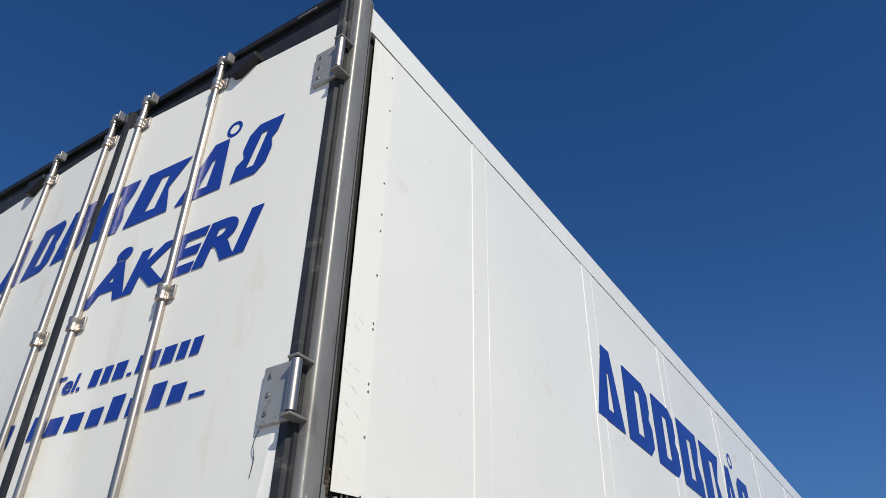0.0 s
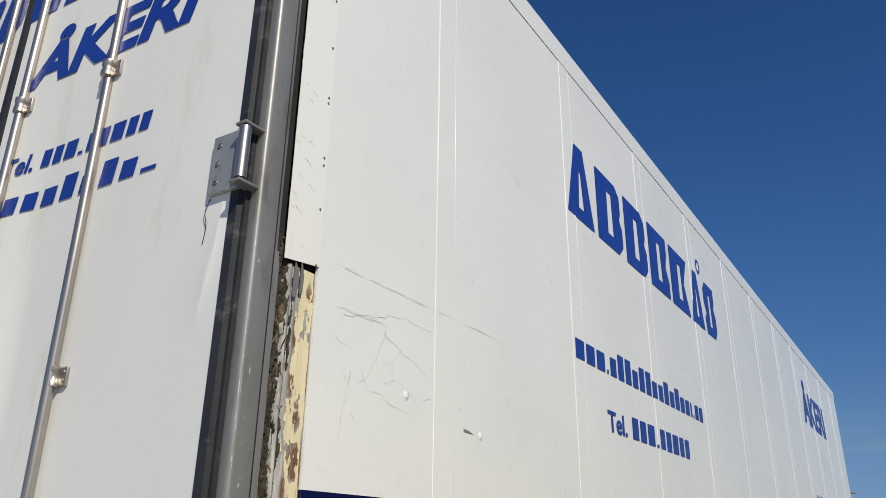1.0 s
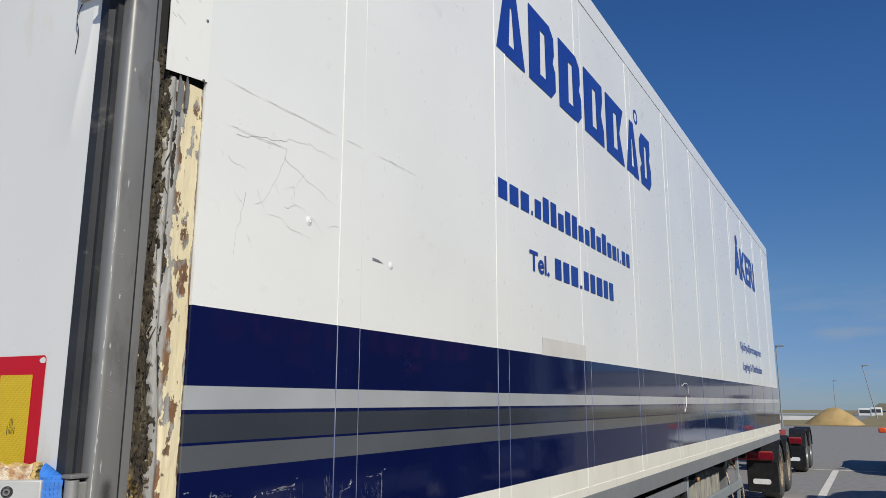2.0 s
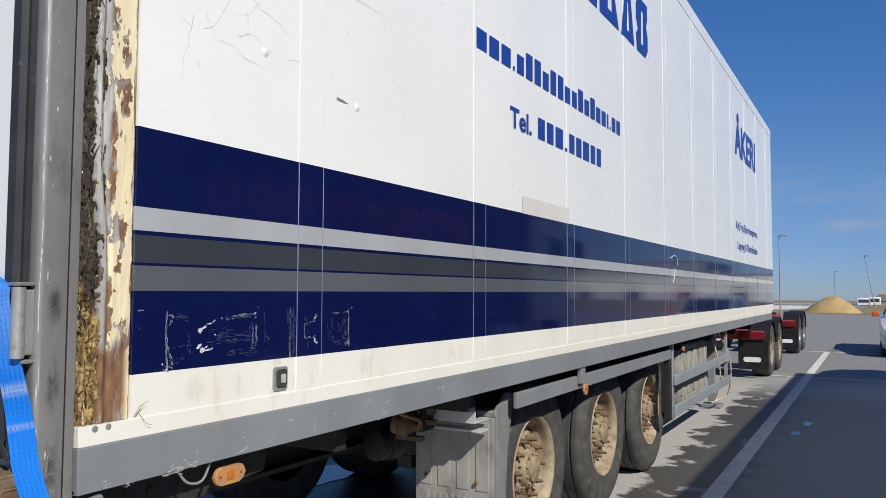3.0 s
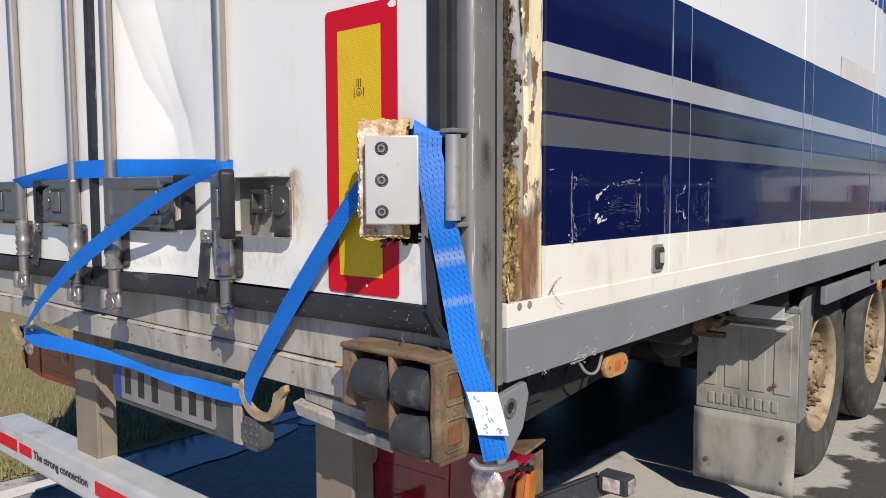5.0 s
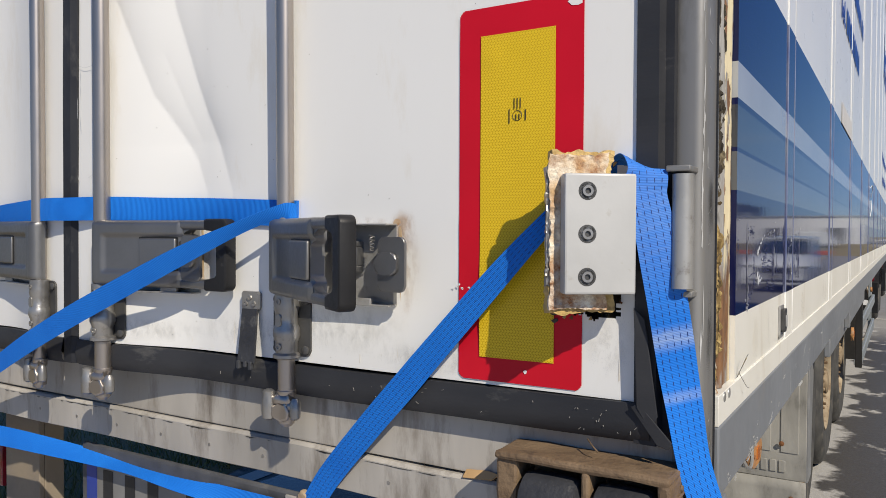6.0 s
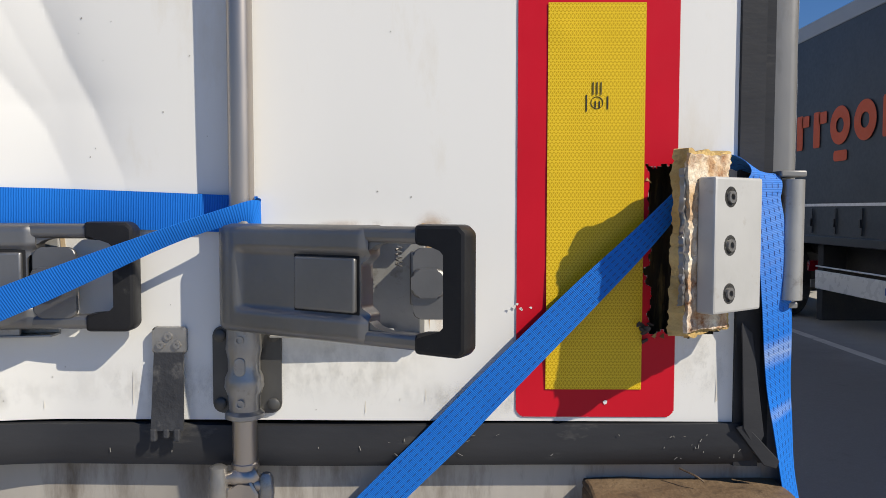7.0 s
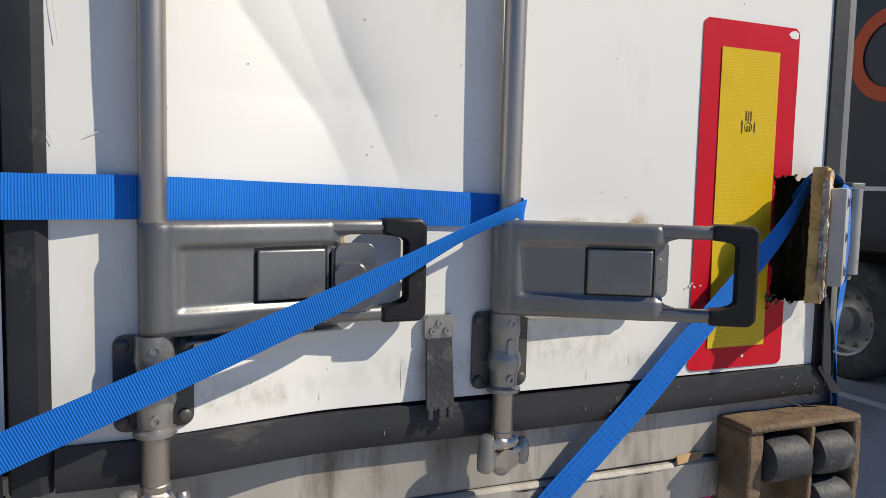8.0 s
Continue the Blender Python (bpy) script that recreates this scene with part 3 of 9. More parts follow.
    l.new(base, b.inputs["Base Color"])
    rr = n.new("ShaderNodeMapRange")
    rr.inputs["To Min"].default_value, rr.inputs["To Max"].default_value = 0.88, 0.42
    l.new(wet_shade, rr.inputs["Value"])
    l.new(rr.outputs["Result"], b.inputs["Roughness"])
    bp = n.new("ShaderNodeBump")
    bp.inputs["Strength"].default_value, bp.inputs["Distance"].default_value = 0.6, 0.0016
    l.new(tex(160, 4), bp.inputs["Height"])
    lumps = n.new("ShaderNodeBump")
    lumps.inputs["Strength"].default_value, lumps.inputs["Distance"].default_value = 0.55, 0.010
    l.new(tex(24, 6, 0.65), lumps.inputs["Height"])
    l.new(lumps.outputs["Normal"], bp.inputs["Normal"])
    l.new(bp.outputs["Normal"], b.inputs["Normal"])
    return m


asphalt = asphalt_material()
wet_asphalt = surf("wet_asphalt", (0.035, 0.036, 0.04), (0.05, 0.05, 0.052), 0.16, scale=3, fine=45, bump=0.55, depth=0.003)


# ---- mesh helpers ----
def thing(name, base, label, category, group="", kind=""):
    e = new(name)
    e.location = base
    e.empty_display_size = 0.1
    return tagged(e, label, category, group, kind)


def part(name, bm, mats, parent=None, label="", smooth=40):
    """Links a bmesh, built in world coordinates, as one mesh object under its parent."""
    me = bpy.data.meshes.new(name)
    bm.normal_update()
    bm.to_mesh(me)
    bm.free()
    for m in mats if isinstance(mats, (list, tuple)) else [mats]:
        me.materials.append(m)
    if smooth:
        me.shade_smooth()
        me.set_sharp_from_angle(angle=radians(smooth))
    plain = me.attributes.get("plain")
    if plain:
        for p in me.polygons:
            if plain.data[p.index].value:
                p.use_smooth = False
        me.attributes.remove(plain)
    ob = new(name, me)
    adopt(ob, parent)
    if label:
        tagged(ob, label)
    return ob


def world_of(ob):
    m = ob.matrix_basis.copy()
    if ob.parent:
        m = world_of(ob.parent) @ ob.matrix_parent_inverse @ m
    return m


def adopt(ob, parent):
    if parent:
        ob.parent = parent
        ob.matrix_parent_inverse = world_of(parent).inverted()


def again(ob, m, parent=None):
    """A second piece on the same mesh, with its sub-parts, moved by m."""
    c = ob.copy()
    scene.collection.objects.link(c)
    c.parent = None
    c.matrix_parent_inverse = Matrix()
    c.matrix_basis = m @ world_of(ob)
    adopt(c, parent or ob.parent)
    if c.parent:
        c.matrix_basis = m @ world_of(ob)
    for k in ob.children:
        again(k, m, c)
    return c


def box(bm, x0, x1, y0, y1, z0, z1, bevel=0.0, mi=0, m=None, seg=2):
    b = bmesh.new()
    bmesh.ops.create_cube(b, size=1)
    for v in b.verts:
        v.co = Vector((x0 + (v.co.x + 0.5) * (x1 - x0), y0 + (v.co.y + 0.5) * (y1 - y0), z0 + (v.co.z + 0.5) * (z1 - z0)))
    flat = None
    if bevel:
        new_faces = set(bmesh.ops.bevel(b, geom=b.edges[:], offset=bevel, segments=seg, affect="EDGES", profile=0.5)["faces"])
        flat = [fc not in new_faces for fc in b.faces]
    return merge(bm, b, mi, m, flat)


def merge(bm, b, mi=0, m=None, flat=None):
    """Copies b into bm; flat says which of its faces lie between rounded edges and stay plane."""
    vmap = {}
    layer = bm.faces.layers.int.get("plain") or (bm.faces.layers.int.new("plain") if flat else None)
    for v in b.verts:
        vmap[v] = bm.verts.new(m @ v.co if m else v.co)
    for i, fc in enumerate(b.faces):
        nf = bm.faces.new([vmap[v] for v in fc.verts])
        nf.material_index = mi
        if flat and flat[i]:
            nf[layer] = 1
    b.free()
    return bm


def ring_frame(d):
    d = d.normalized()
    a = d.cross(Vector((0, 0, 1)) if abs(d.z) < 0.9 else Vector((1, 0, 0))).normalized()
    return a, d.cross(a)


def lathe(bm, p, d, profile, seg=20, mi=0, closed=True):
    """Turns (radius, height) pairs round the axis d through p."""
    p, d = Vector(p), Vector(d).normalized()
    a, c = ring_frame(d)
    rings = []
    for r, hgt in profile:
        rings.append([bm.verts.new(p + d * hgt + (a * math.cos(2 * math.pi * i / seg) + c * math.sin(2 * math.pi * i / seg)) * max(r, 1e-5)) for i in range(seg)])
    for q, w in zip(rings, rings[1:]):
        for i in range(seg):
            bm.faces.new((q[i], q[(i + 1) % seg], w[(i + 1) % seg], w[i])).material_index = mi
    if closed:
        bm.faces.new(rings[0][::-1]).material_index = mi
        bm.faces.new(rings[-1]).material_index = mi
    return bm


def cyl(bm, p0, p1, r, r1=None, seg=16, mi=0):
    p0, p1 = Vector(p0), Vector(p1)
    return lathe(bm, p0, p1 - p0, [(r, 0), (r if r1 is None else r1, (p1 - p0).length)], seg, mi)


def tube(bm, pts, r, seg=8, mi=0):
    pts = [Vector(p) for p in pts]
    rings = []
    for i, p in enumerate(pts):
        d = (pts[min(i + 1, len(pts) - 1)] - pts[max(i - 1, 0)]).normalized()
        a, c = ring_frame(d)
        rr = r[i] if isinstance(r, (list, tuple)) else r
        rings.append([bm.verts.new(p + (a * math.cos(2 * math.pi * k / seg) + c * math.sin(2 * math.pi * k / seg)) * rr) for k in range(seg)])
    for q, w in zip(rings, rings[1:]):
        for k in range(seg):
            bm.faces.new((q[k], q[(k + 1) % seg], w[(k + 1) % seg], w[k])).material_index = mi
    bm.faces.new(rings[0][::-1])
    bm.faces.new(rings[-1])
    return bm


def prism(bm, outline, m, depth, mi=0, bevel=0.0):
    """Extrudes a flat outline (x, y) by depth along the z of m."""
    b = bmesh.new()
    lo = [b.verts.new((x, y, 0)) for x, y in outline]
    hi = [b.verts.new((x, y, depth)) for x, y in outline]
    k = len(outline)
    b.faces.new(lo[::-1])
    b.faces.new(hi)
    for i in range(k):
        b.faces.new((lo[i], lo[(i + 1) % k], hi[(i + 1) % k], hi[i]))
    flat = None
    if bevel:
        new_faces = set(bmesh.ops.bevel(b, geom=b.edges[:], offset=bevel, segments=2, affect="EDGES", profile=0.5)["faces"])
        flat = [fc not in new_faces and (k < 9 or len(fc.verts) > 4) for fc in b.faces]
    return merge(bm, b, mi, m, flat)


def rounded(w, hgt, r, k=5):
    """A rounded rectangle's outline, its centre at the origin."""
    out = []
    for cx, cy, a0 in ((w / 2 - r, hgt / 2 - r, 0), (-w / 2 + r, hgt / 2 - r, 90), (-w / 2 + r, -hgt / 2 + r, 180), (w / 2 - r, -hgt / 2 + r, 270)):
        for i in range(k + 1):
            a = radians(a0 + 90 * i / k)
            out.append((cx + r * math.cos(a), cy + r * math.sin(a)))
    return out


def curve_points(pts, n=14):
    """A smooth run through a few points."""
    pts = [Vector(p) for p in pts]
    pts = [2 * pts[0] - pts[1]] + pts + [2 * pts[-1] - pts[-2]]
    out = []
    for i in range(1, len(pts) - 2):
        a, b, c, d = pts[i - 1:i + 3]
        for k in range(n):
            t = k / n
            out.append(0.5 * (2 * b + (c - a) * t + (2 * a - 5 * b + 4 * c - d) * t * t + (3 * b - a - 3 * c + d) * t ** 3))
    out.append(pts[-2])
    return out


def eased(t):
    t = max(0.0, min(1.0, t))
    return t * t * (3 - 2 * t)


def basis(o, x, y):
    """A pose whose x and y axes are given."""
    x, y = Vector(x).normalized(), Vector(y).normalized()
    z = x.cross(y)
    return Matrix(((x.x, y.x, z.x, o[0]), (x.y, y.y, z.y, o[1]), (x.z, y.z, z.z, o[2]), (0, 0, 0, 1)))


def on_side(y, z, x=0.0):
    return basis((x, y, z), (0, 1, 0), (0, 0, 1))


def on_rear(x, z, y=0.0):
    return basis((x, y, z), (1, 0, 0), (0, 0, 1))


def lettering(name, text, m, size, width, mat, parent, shear=0.0, heavy=0.0, label=""):
    """Built-in lettering as a thin mesh, scaled to its width."""
    cu = bpy.data.curves.new(name, "FONT")
    cu.body, cu.size, cu.shear, cu.offset, cu.extrude = text, 1.0, shear, heavy, 0.01
    tmp = bpy.data.objects.new(name, cu)
    scene.collection.objects.link(tmp)
    me = bpy.data.meshes.new_from_object(tmp.evaluated_get(bpy.context.evaluated_depsgraph_get()))
    bpy.data.objects.remove(tmp)
    xs = [v.co.x for v in me.vertices]
    fit_w = width / (max(xs) - min(xs))
    x_min = min(xs)
    for v in me.vertices:
        v.co = m @ Vector(((v.co.x - x_min) * fit_w, v.co.y * size, v.co.z * 0.05 + 0.0032))
    bm = bmesh.new()
    bm.from_mesh(me)
    cut_across(bm, m)
    bm.to_mesh(me)
    bm.free()
    me.name = name
    me.materials.append(mat)
    ob = new(name, me)
    adopt(ob, parent)
    if label:
        tagged(ob, label)
    return ob


SHAPES = {
    "i": ((0, 0), (1, 0), (1, 0.72), (0, 0.72)),
    "l": ((0, 0), (1, 0), (1, 1), (0, 1)),
    ".": ((0, 0), (1, 0), (1, 0.16), (0, 0.16)),
    "a": ((0, 0), (1, 0), (0.66, 1), (0.34, 1)),
    "b": ((0, 0), (0.82, 0), (1, 0.14), (1, 0.40), (0.90, 0.52), (0.96, 0.64), (0.95, 0.88), (0.78, 1), (0, 1)),
    "e": ((0, 0), (1, 0), (1, 0.26), (0.86, 0.5), (0.96, 0.74), (0.96, 1), (0, 1)),
    "k": ((0, 0), (1, 0), (0.74, 0.52), (1, 1), (0, 1)),
    "s": ((0.05, 0), (0.8, 0), (1, 0.16), (1, 0.42), (0.86, 0.6), (0.96, 0.72), (0.96, 1), (0.2, 1), (0.0, 0.84), (0.0, 0.58), (0.16, 0.4), (0.0, 0.3)),
    "o": ((0.2, 0), (0.8, 0), (1, 0.25), (1, 0.75), (0.8, 1), (0.2, 1), (0, 0.75), (0, 0.25)),
}


def cut_across(bm, m):
    """Cuts flat lettering on a door into narrow upright strips, so that it can follow the bent sheet."""
    if abs(m[1][0]) > 0.5:
        return
    for i in range(36):
        geom = bm.verts[:] + bm.edges[:] + bm.faces[:]
        bmesh.ops.bisect_plane(bm, geom=geom, plane_co=(-1.64 + 0.02 * i, 0, 0), plane_no=(1, 0, 0))


def mark_shapes(name, m, kinds, widths, height, mat, parent, shear=0.0, gap=0.06, label=""):
    """Plain shapes, one to a letter, in place of a name or number; broad ones have an upright slot."""
    x = 0
    for kind, w in zip(kinds, widths):
        bm = bmesh.new()
        inner = w - gap
        outline = SHAPES[kind]
        if kind in "abeks":
            slot = ((0.40, 0.18), (0.62, 0.18), (0.60, 0.80), (0.42, 0.80)) if kind != "a" else ((0.42, 0.16), (0.62, 0.16), (0.54, 0.66), (0.48, 0.66))
            loops = ((slot[0], slot[3]), (slot[1], slot[2]))
            left = [p for p in outline if p[0] < 0.5]
            right = [p for p in outline if p[0] >= 0.5]
            low_l, low_r = (0.0 if kind != "s" else 0.05, 0.0), max((p for p in right if p[1] == 0), key=lambda p: p[0])
            top_l = max((p for p in left if p[1] == 1), key=lambda p: -p[0])
            top_r = max((p for p in right if p[1] == 1), key=lambda p: p[0])
            r_side = outline[outline.index(low_r):outline.index(top_r) + 1]
            l_side = outline[outline.index(top_l):] + outline[:1]
            polys = [tuple(r_side) + (loops[1][1], loops[1][0]), tuple(l_side) + (loops[0][0], loops[0][1]),
                     (low_l, low_r, loops[1][0], loops[0][0]), (top_r, top_l, loops[0][1], loops[1][1])]
        else:
            polys = [outline]
        verts = {}
        for poly in polys:
            cs = []
            for px, py in poly:
                if (px, py) not in verts:
                    verts[(px, py)] = bm.verts.new(m @ Vector((x + px * inner + shear * py * height, py * height, 0.0034)))
                if verts[(px, py)] not in cs:
                    cs.append(verts[(px, py)])
            bm.faces.new(cs)
        cut_across(bm, m)
        part(name, bm, mat, parent, label, smooth=0)
        x += w


# ---- ground ----
bm = bmesh.new()
FALL = ((-900, 0.0), (74, 0.0), (230, -3.5), (900, -7.4))
rows_g = []
for x, k in ((-900, 1), (-4, 1), (6, 0), (900, 0)):
    rows_g.append([bm.verts.new((x, y, z * k)) for y, z in FALL])
for q, w in zip(rows_g, rows_g[1:]):
    for k in range(3):
        bm.faces.new((q[k], w[k], w[k + 1], q[k + 1]))
tagged(part("ground", bm, asphalt, smooth=0), "worn grey asphalt lorry park with moist dark runs and shade put into its colour", "ground", kind="structure")


def strip(name, x0, x1, y0, y1, z, mat, label, category):
    b = bmesh.new()
    n = max(2, int(max(x1 - x0, y1 - y0) / 0.5))
    long_y = (y1 - y0) > (x1 - x0)
    prev = None
    for i in range(n + 1):
        t = i / n
        j = 0.004 * noise.noise(Vector((x0 * 3, y0 * 3, t * n * 0.7)))
        if long_y:
            cur = [b.verts.new((x0 + j, y0 + t * (y1 - y0), z)), b.verts.new((x1 + j, y0 + t * (y1 - y0), z))]
        else:
            cur = [b.verts.new((x0 + t * (x1 - x0), y1 + j, z)), b.verts.new((x0 + t * (x1 - x0), y0 + j, z))]
        if prev:
            b.faces.new((prev[0], prev[1], cur[1], cur[0]))
        prev = cur
    return tagged(part(name, b, mat, smooth=0), label, category, kind="structure")


strip("bay_line", 0.375, 0.52, -6, 21.4, 0.004, line_paint, "worn white painted bay line on asphalt", "road marking")
strip("bay_line", 3.86, 3.99, -6, 21.4, 0.004, line_paint, "worn white painted bay line on asphalt", "road marking")
strip("bay_line", -3.2, -3.07, -6, 21.4, 0.004, line_paint, "worn white painted bay line on asphalt", "road marking")
strip("cross_line", -3.2, 12.0, 14.5, 14.6, 0.0055, line_paint, "thin white painted cross line on asphalt", "road marking")
strip("cross_line", -3.2, 12.0, 21.4, 21.52, 0.0055, line_paint, "thin white painted cross line on asphalt", "road marking")


def blob_patch(name, cx, cy, rx, ry, z, mat, label, category, seed):
    b = bmesh.new()
    vs = []
    for i in range(36):
        a = 2 * math.pi * i / 36
        r = 1 + 0.55 * noise.noise(Vector((math.cos(a) * 1.6, math.sin(a) * 1.6, seed)))
        vs.append(b.verts.new((cx + rx * r * math.cos(a), cy + ry * r * math.sin(a), z)))
    b.faces.new(vs)
    return tagged(part(name, b, mat, smooth=0), label, category, kind="structure")


for i, (cx, cy, rx, ry) in enumerate(((-2.95, 1.3, 0.25, 0.5), (-2.65, 4.05, 0.35, 0.5), (-2.85, 2.5, 0.25, 0.4))):
    blob_patch("puddle", cx, cy, rx, ry, 0.0045, wet_asphalt, "shallow dark puddle under the trailer", "puddle", i * 3.1)
for i, (cx, cy) in enumerate(((0.77, 8.35), (0.83, 9.1))):
    blob_patch("puddle", cx, cy, 0.055, 0.16, 0.0045, wet_asphalt, "small water puddle beside the bay line", "puddle", 20 + i)

# grass beside the bay and the far field
b = bmesh.new()
ys = [-8 + i * 1.0 for i in range(60)]
prev = None
for y in ys:
    e = -3.35 + 0.22 * noise.noise(Vector((0.3, y * 0.6, 4)))
    cur = [b.verts.new((e, y, 0.006)), b.verts.new((e - 1.2, y, 0.05)), b.verts.new((-40, y, 0.09))]
    if prev:
        for k in (0, 1):
            b.faces.new((prev[k], cur[k], cur[k + 1], prev[k + 1]))
    prev = cur
tagged(part("verge", b, dry_grass), "dry yellow-green grass verge beside the bay", "grass", kind="structure")
b = bmesh.new()
prev = None
for i in range(0, 81):
    x = -240 + 6.0 * i
    drop = min(1, max(0, (6 - x) / 10))
    e = 61.5 + 1.0 * noise.noise(Vector((x * 0.05, 2, 7)))
    cur = [b.verts.new((x, e, 0.008)), b.verts.new((x, e + 4, 0.12)), b.verts.new((x, 230, -3.3 * drop + 0.15)), b.verts.new((x, 900, -7.1 * drop + 0.2))]
    if prev:
        for k in (0, 1, 2):
            b.faces.new((prev[k], prev[k + 1], cur[k + 1], cur[k]))
    prev = cur
tagged(part("field", b, dry_grass), "dry grass field beyond the asphalt", "field", kind="structure")
rng_grass = random.Random(4)
verts, faces = [], []
for i in range(30000):
    x, y = -3.32 - rng_grass.random() ** 1.4 * 4.5, rng_grass.uniform(-0.5, 6.5)
    if rng_grass.random() < 0.35 and noise.noise(Vector((x * 1.3, y * 1.3, 1))) < 0:
        continue
    hgt, a, w = rng_grass.uniform(0.03, 0.11), rng_grass.uniform(0, 6.28), rng_grass.uniform(0.003, 0.006)
    lx, ly = rng_grass.gauss(0, 0.03), rng_grass.gauss(0, 0.03)
    k = len(verts)
    verts += [(x - w * math.cos(a), y - w * math.sin(a), 0.02), (x + w * math.cos(a), y + w * math.sin(a), 0.02), (x + lx, y + ly, 0.03 + hgt)]
    faces.append((k, k + 1, k + 2))
me = bpy.data.meshes.new("grass")
me.from_pydata(verts, [], faces)
me.materials.append(blade_mat)
tagged(new("grass", me), "short dry grass blades on the verge", "grass", kind="stuff")

# ---- the white refrigerated semi-trailer ----
W, LEN = 2.59, 13.63
Z_SILL, Z_SILL_W, Z_PANEL, Z_CAP, Z_ROOF = 1.10, 1.206, 1.251, 4.325, 4.495
trailer = thing("semi_trailer", (-W / 2, LEN / 2, 0), "long white refrigerated semi-trailer with navy stripes and a damaged rear corner", "trailer")

BANDS = ((Z_PANEL, 1.356, 1), (1.356, 1.558, 2), (1.558, 1.620, 4), (1.620, 1.627, 2), (1.627, 1.695, 3), (1.695, 1.706, 2), (1.706, 1.764, 5), (1.764, 1.962, 2), (1.962, Z_CAP, 0))
PANEL_MATS = [white_side, cream_sill, navy, dark_stripe, mid_stripe, light_stripe]


def banded(name, y0, y1, x, thick, sign, label=""):
    """One upright sheet of the side wall: white above, its coloured bands as parts."""
    x0, x1 = min(x, x - sign * thick), max(x, x - sign * thick)
    b = bmesh.new()
    box(b, x0, x1, y0, y1, BANDS[-1][0], BANDS[-1][1])
    top = part(name, b, white_side, trailer, label, smooth=0)
    for z0, z1, mi in BANDS[:-1]:
        b = bmesh.new()
        box(b, x0, x1, y0, y1, z0, z1)
        part("band" if mi != 1 else "lower_band", b, PANEL_MATS[mi], top, smooth=0)
    return top


# Beads on the navy bands: their highlight is put into a paler blue.
bead_blue = surf("worn_blue_bead", (0.13, 0.16, 0.32), (0.30, 0.32, 0.40), 0.4, scale=9, bump=0)
# panel sheets between proud joint strips, every 1.19 m
JOINTS = [0.859 + 1.19 * i for i in range(11)]
edges = [0.262] + [c for j in JOINTS for c in (j, j + 0.12)] + [LEN]
for i in range(0, len(edges), 2):
    banded("side_panel", edges[i], edges[i + 1], 0.0, 0.01, 1, "white panel with navy and grey stripes")
for j in JOINTS:
    strip_ob = banded("joint_strip", j + 0.0015, j + 0.1185, 0.0018, 0.0105, 1)
    for y in (j, j + 0.12):
        for z0, z1, mat_ in ((Z_PANEL, 1.356, white_side), (1.356, 1.962, bead_blue), (1.962, Z_CAP - 0.004, white_side)):
            b = bmesh.new()
            box(b, -0.002, 0.0028, y - 0.0009, y + 0.0009, z0, z1, 0.0006, 0, seg=1)
            part("joint_bead", b, mat_, strip_ob)
# far side, front wall, roof, floor close the body
banded("side_wall", 0.13, LEN, -W, 0.01, -1)
b = bmesh.new()
box(b, -W + 0.01, -0.01, LEN - 0.06, LEN - 0.001, Z_PANEL, Z_CAP, 0.004)
part("front_wall", b, white_side, trailer)
b = bmesh.new()
box(b, -W + 0.02, -0.02, 0.06, LEN - 0.07, 1.12, 1.24)
part("floor_pan", b, chassis_dark, trailer)
b = bmesh.new()
box(b, -W + 0.012, -0.012, 0.1, LEN - 0.002, Z_CAP + 0.02, Z_ROOF - 0.012, 0.01)
part("roof", b, white_side, trailer)
# upper rail: a rounded cap along the top of the side
for sx, o in ((1, 0.0), (-1, -W)):
    cuts = (0.1, 0.55, 6.9, LEN)
    for y0, y1 in zip(cuts, cuts[1:]):
        b = bmesh.new()
        outline = [(-0.014, 0), (0.004, 0), (0.004, 0.125)] + [(0.004 - 0.045 * (1 - math.cos(a)), 0.125 + 0.045 * math.sin(a)) for a in (0.4, 0.8, 1.2, math.pi / 2)] + [(-0.09, 0.17), (-0.09, 0.155), (-0.014, 0.12)]
        if sx < 0:
            outline = [(-px, py) for px, py in outline][::-1]
        prism(b, outline, basis((o, y1 - 0.001, Z_CAP + 0.002), (1, 0, 0), (0, 0, 1)), y1 - y0 - 0.002)
        part("top_rail", b, white_side, trailer)
# lower rail: cream strip, grey skirt
for o, s in ((0.0, 1), (-W, -1)):
    b = bmesh.new()
    x0, x1 = sorted((o + 0.0045 * s, o - 0.03 * s))
    box(b, x0, x1 - 0.0012 * max(s, 0), 0.124, LEN - 0.3, Z_SILL_W, Z_PANEL, 0.0008, 0)
    part("sill_top", b, cream_sill, trailer)
    b = bmesh.new()
    box(b, x0, x1, 0.124, LEN - 0.3, Z_SILL, Z_SILL_W - 0.0005, 0.003, 0)
    box(b, min(o - 0.005 * s, o - 0.09 * s), max(o - 0.005 * s, o - 0.09 * s), 0.124, LEN - 0.3, Z_SILL - 0.0, Z_SILL + 0.012, 0.002)
    part("sill_rail", b, sill_grey, trailer, "grey painted steel rail with chipped paint")
rs = random.Random(12)
b = bmesh.new()
for i in range(14):
    y, z = rs.uniform(0.15, 3.5), rs.choice((rs.uniform(1.105, 1.2), rs.uniform(1.10, 1.13)))
    w, hh = rs.uniform(0.002, 0.02), rs.uniform(0.0008, 0.0025)
    prism(b, [(-w, -hh * 0.4), (w * 0.3, -hh), (w, 0.0), (w * 0.2, hh), (-w * 0.7, hh * 0.5)], on_side(y, z, 0.0047), 0.0004)
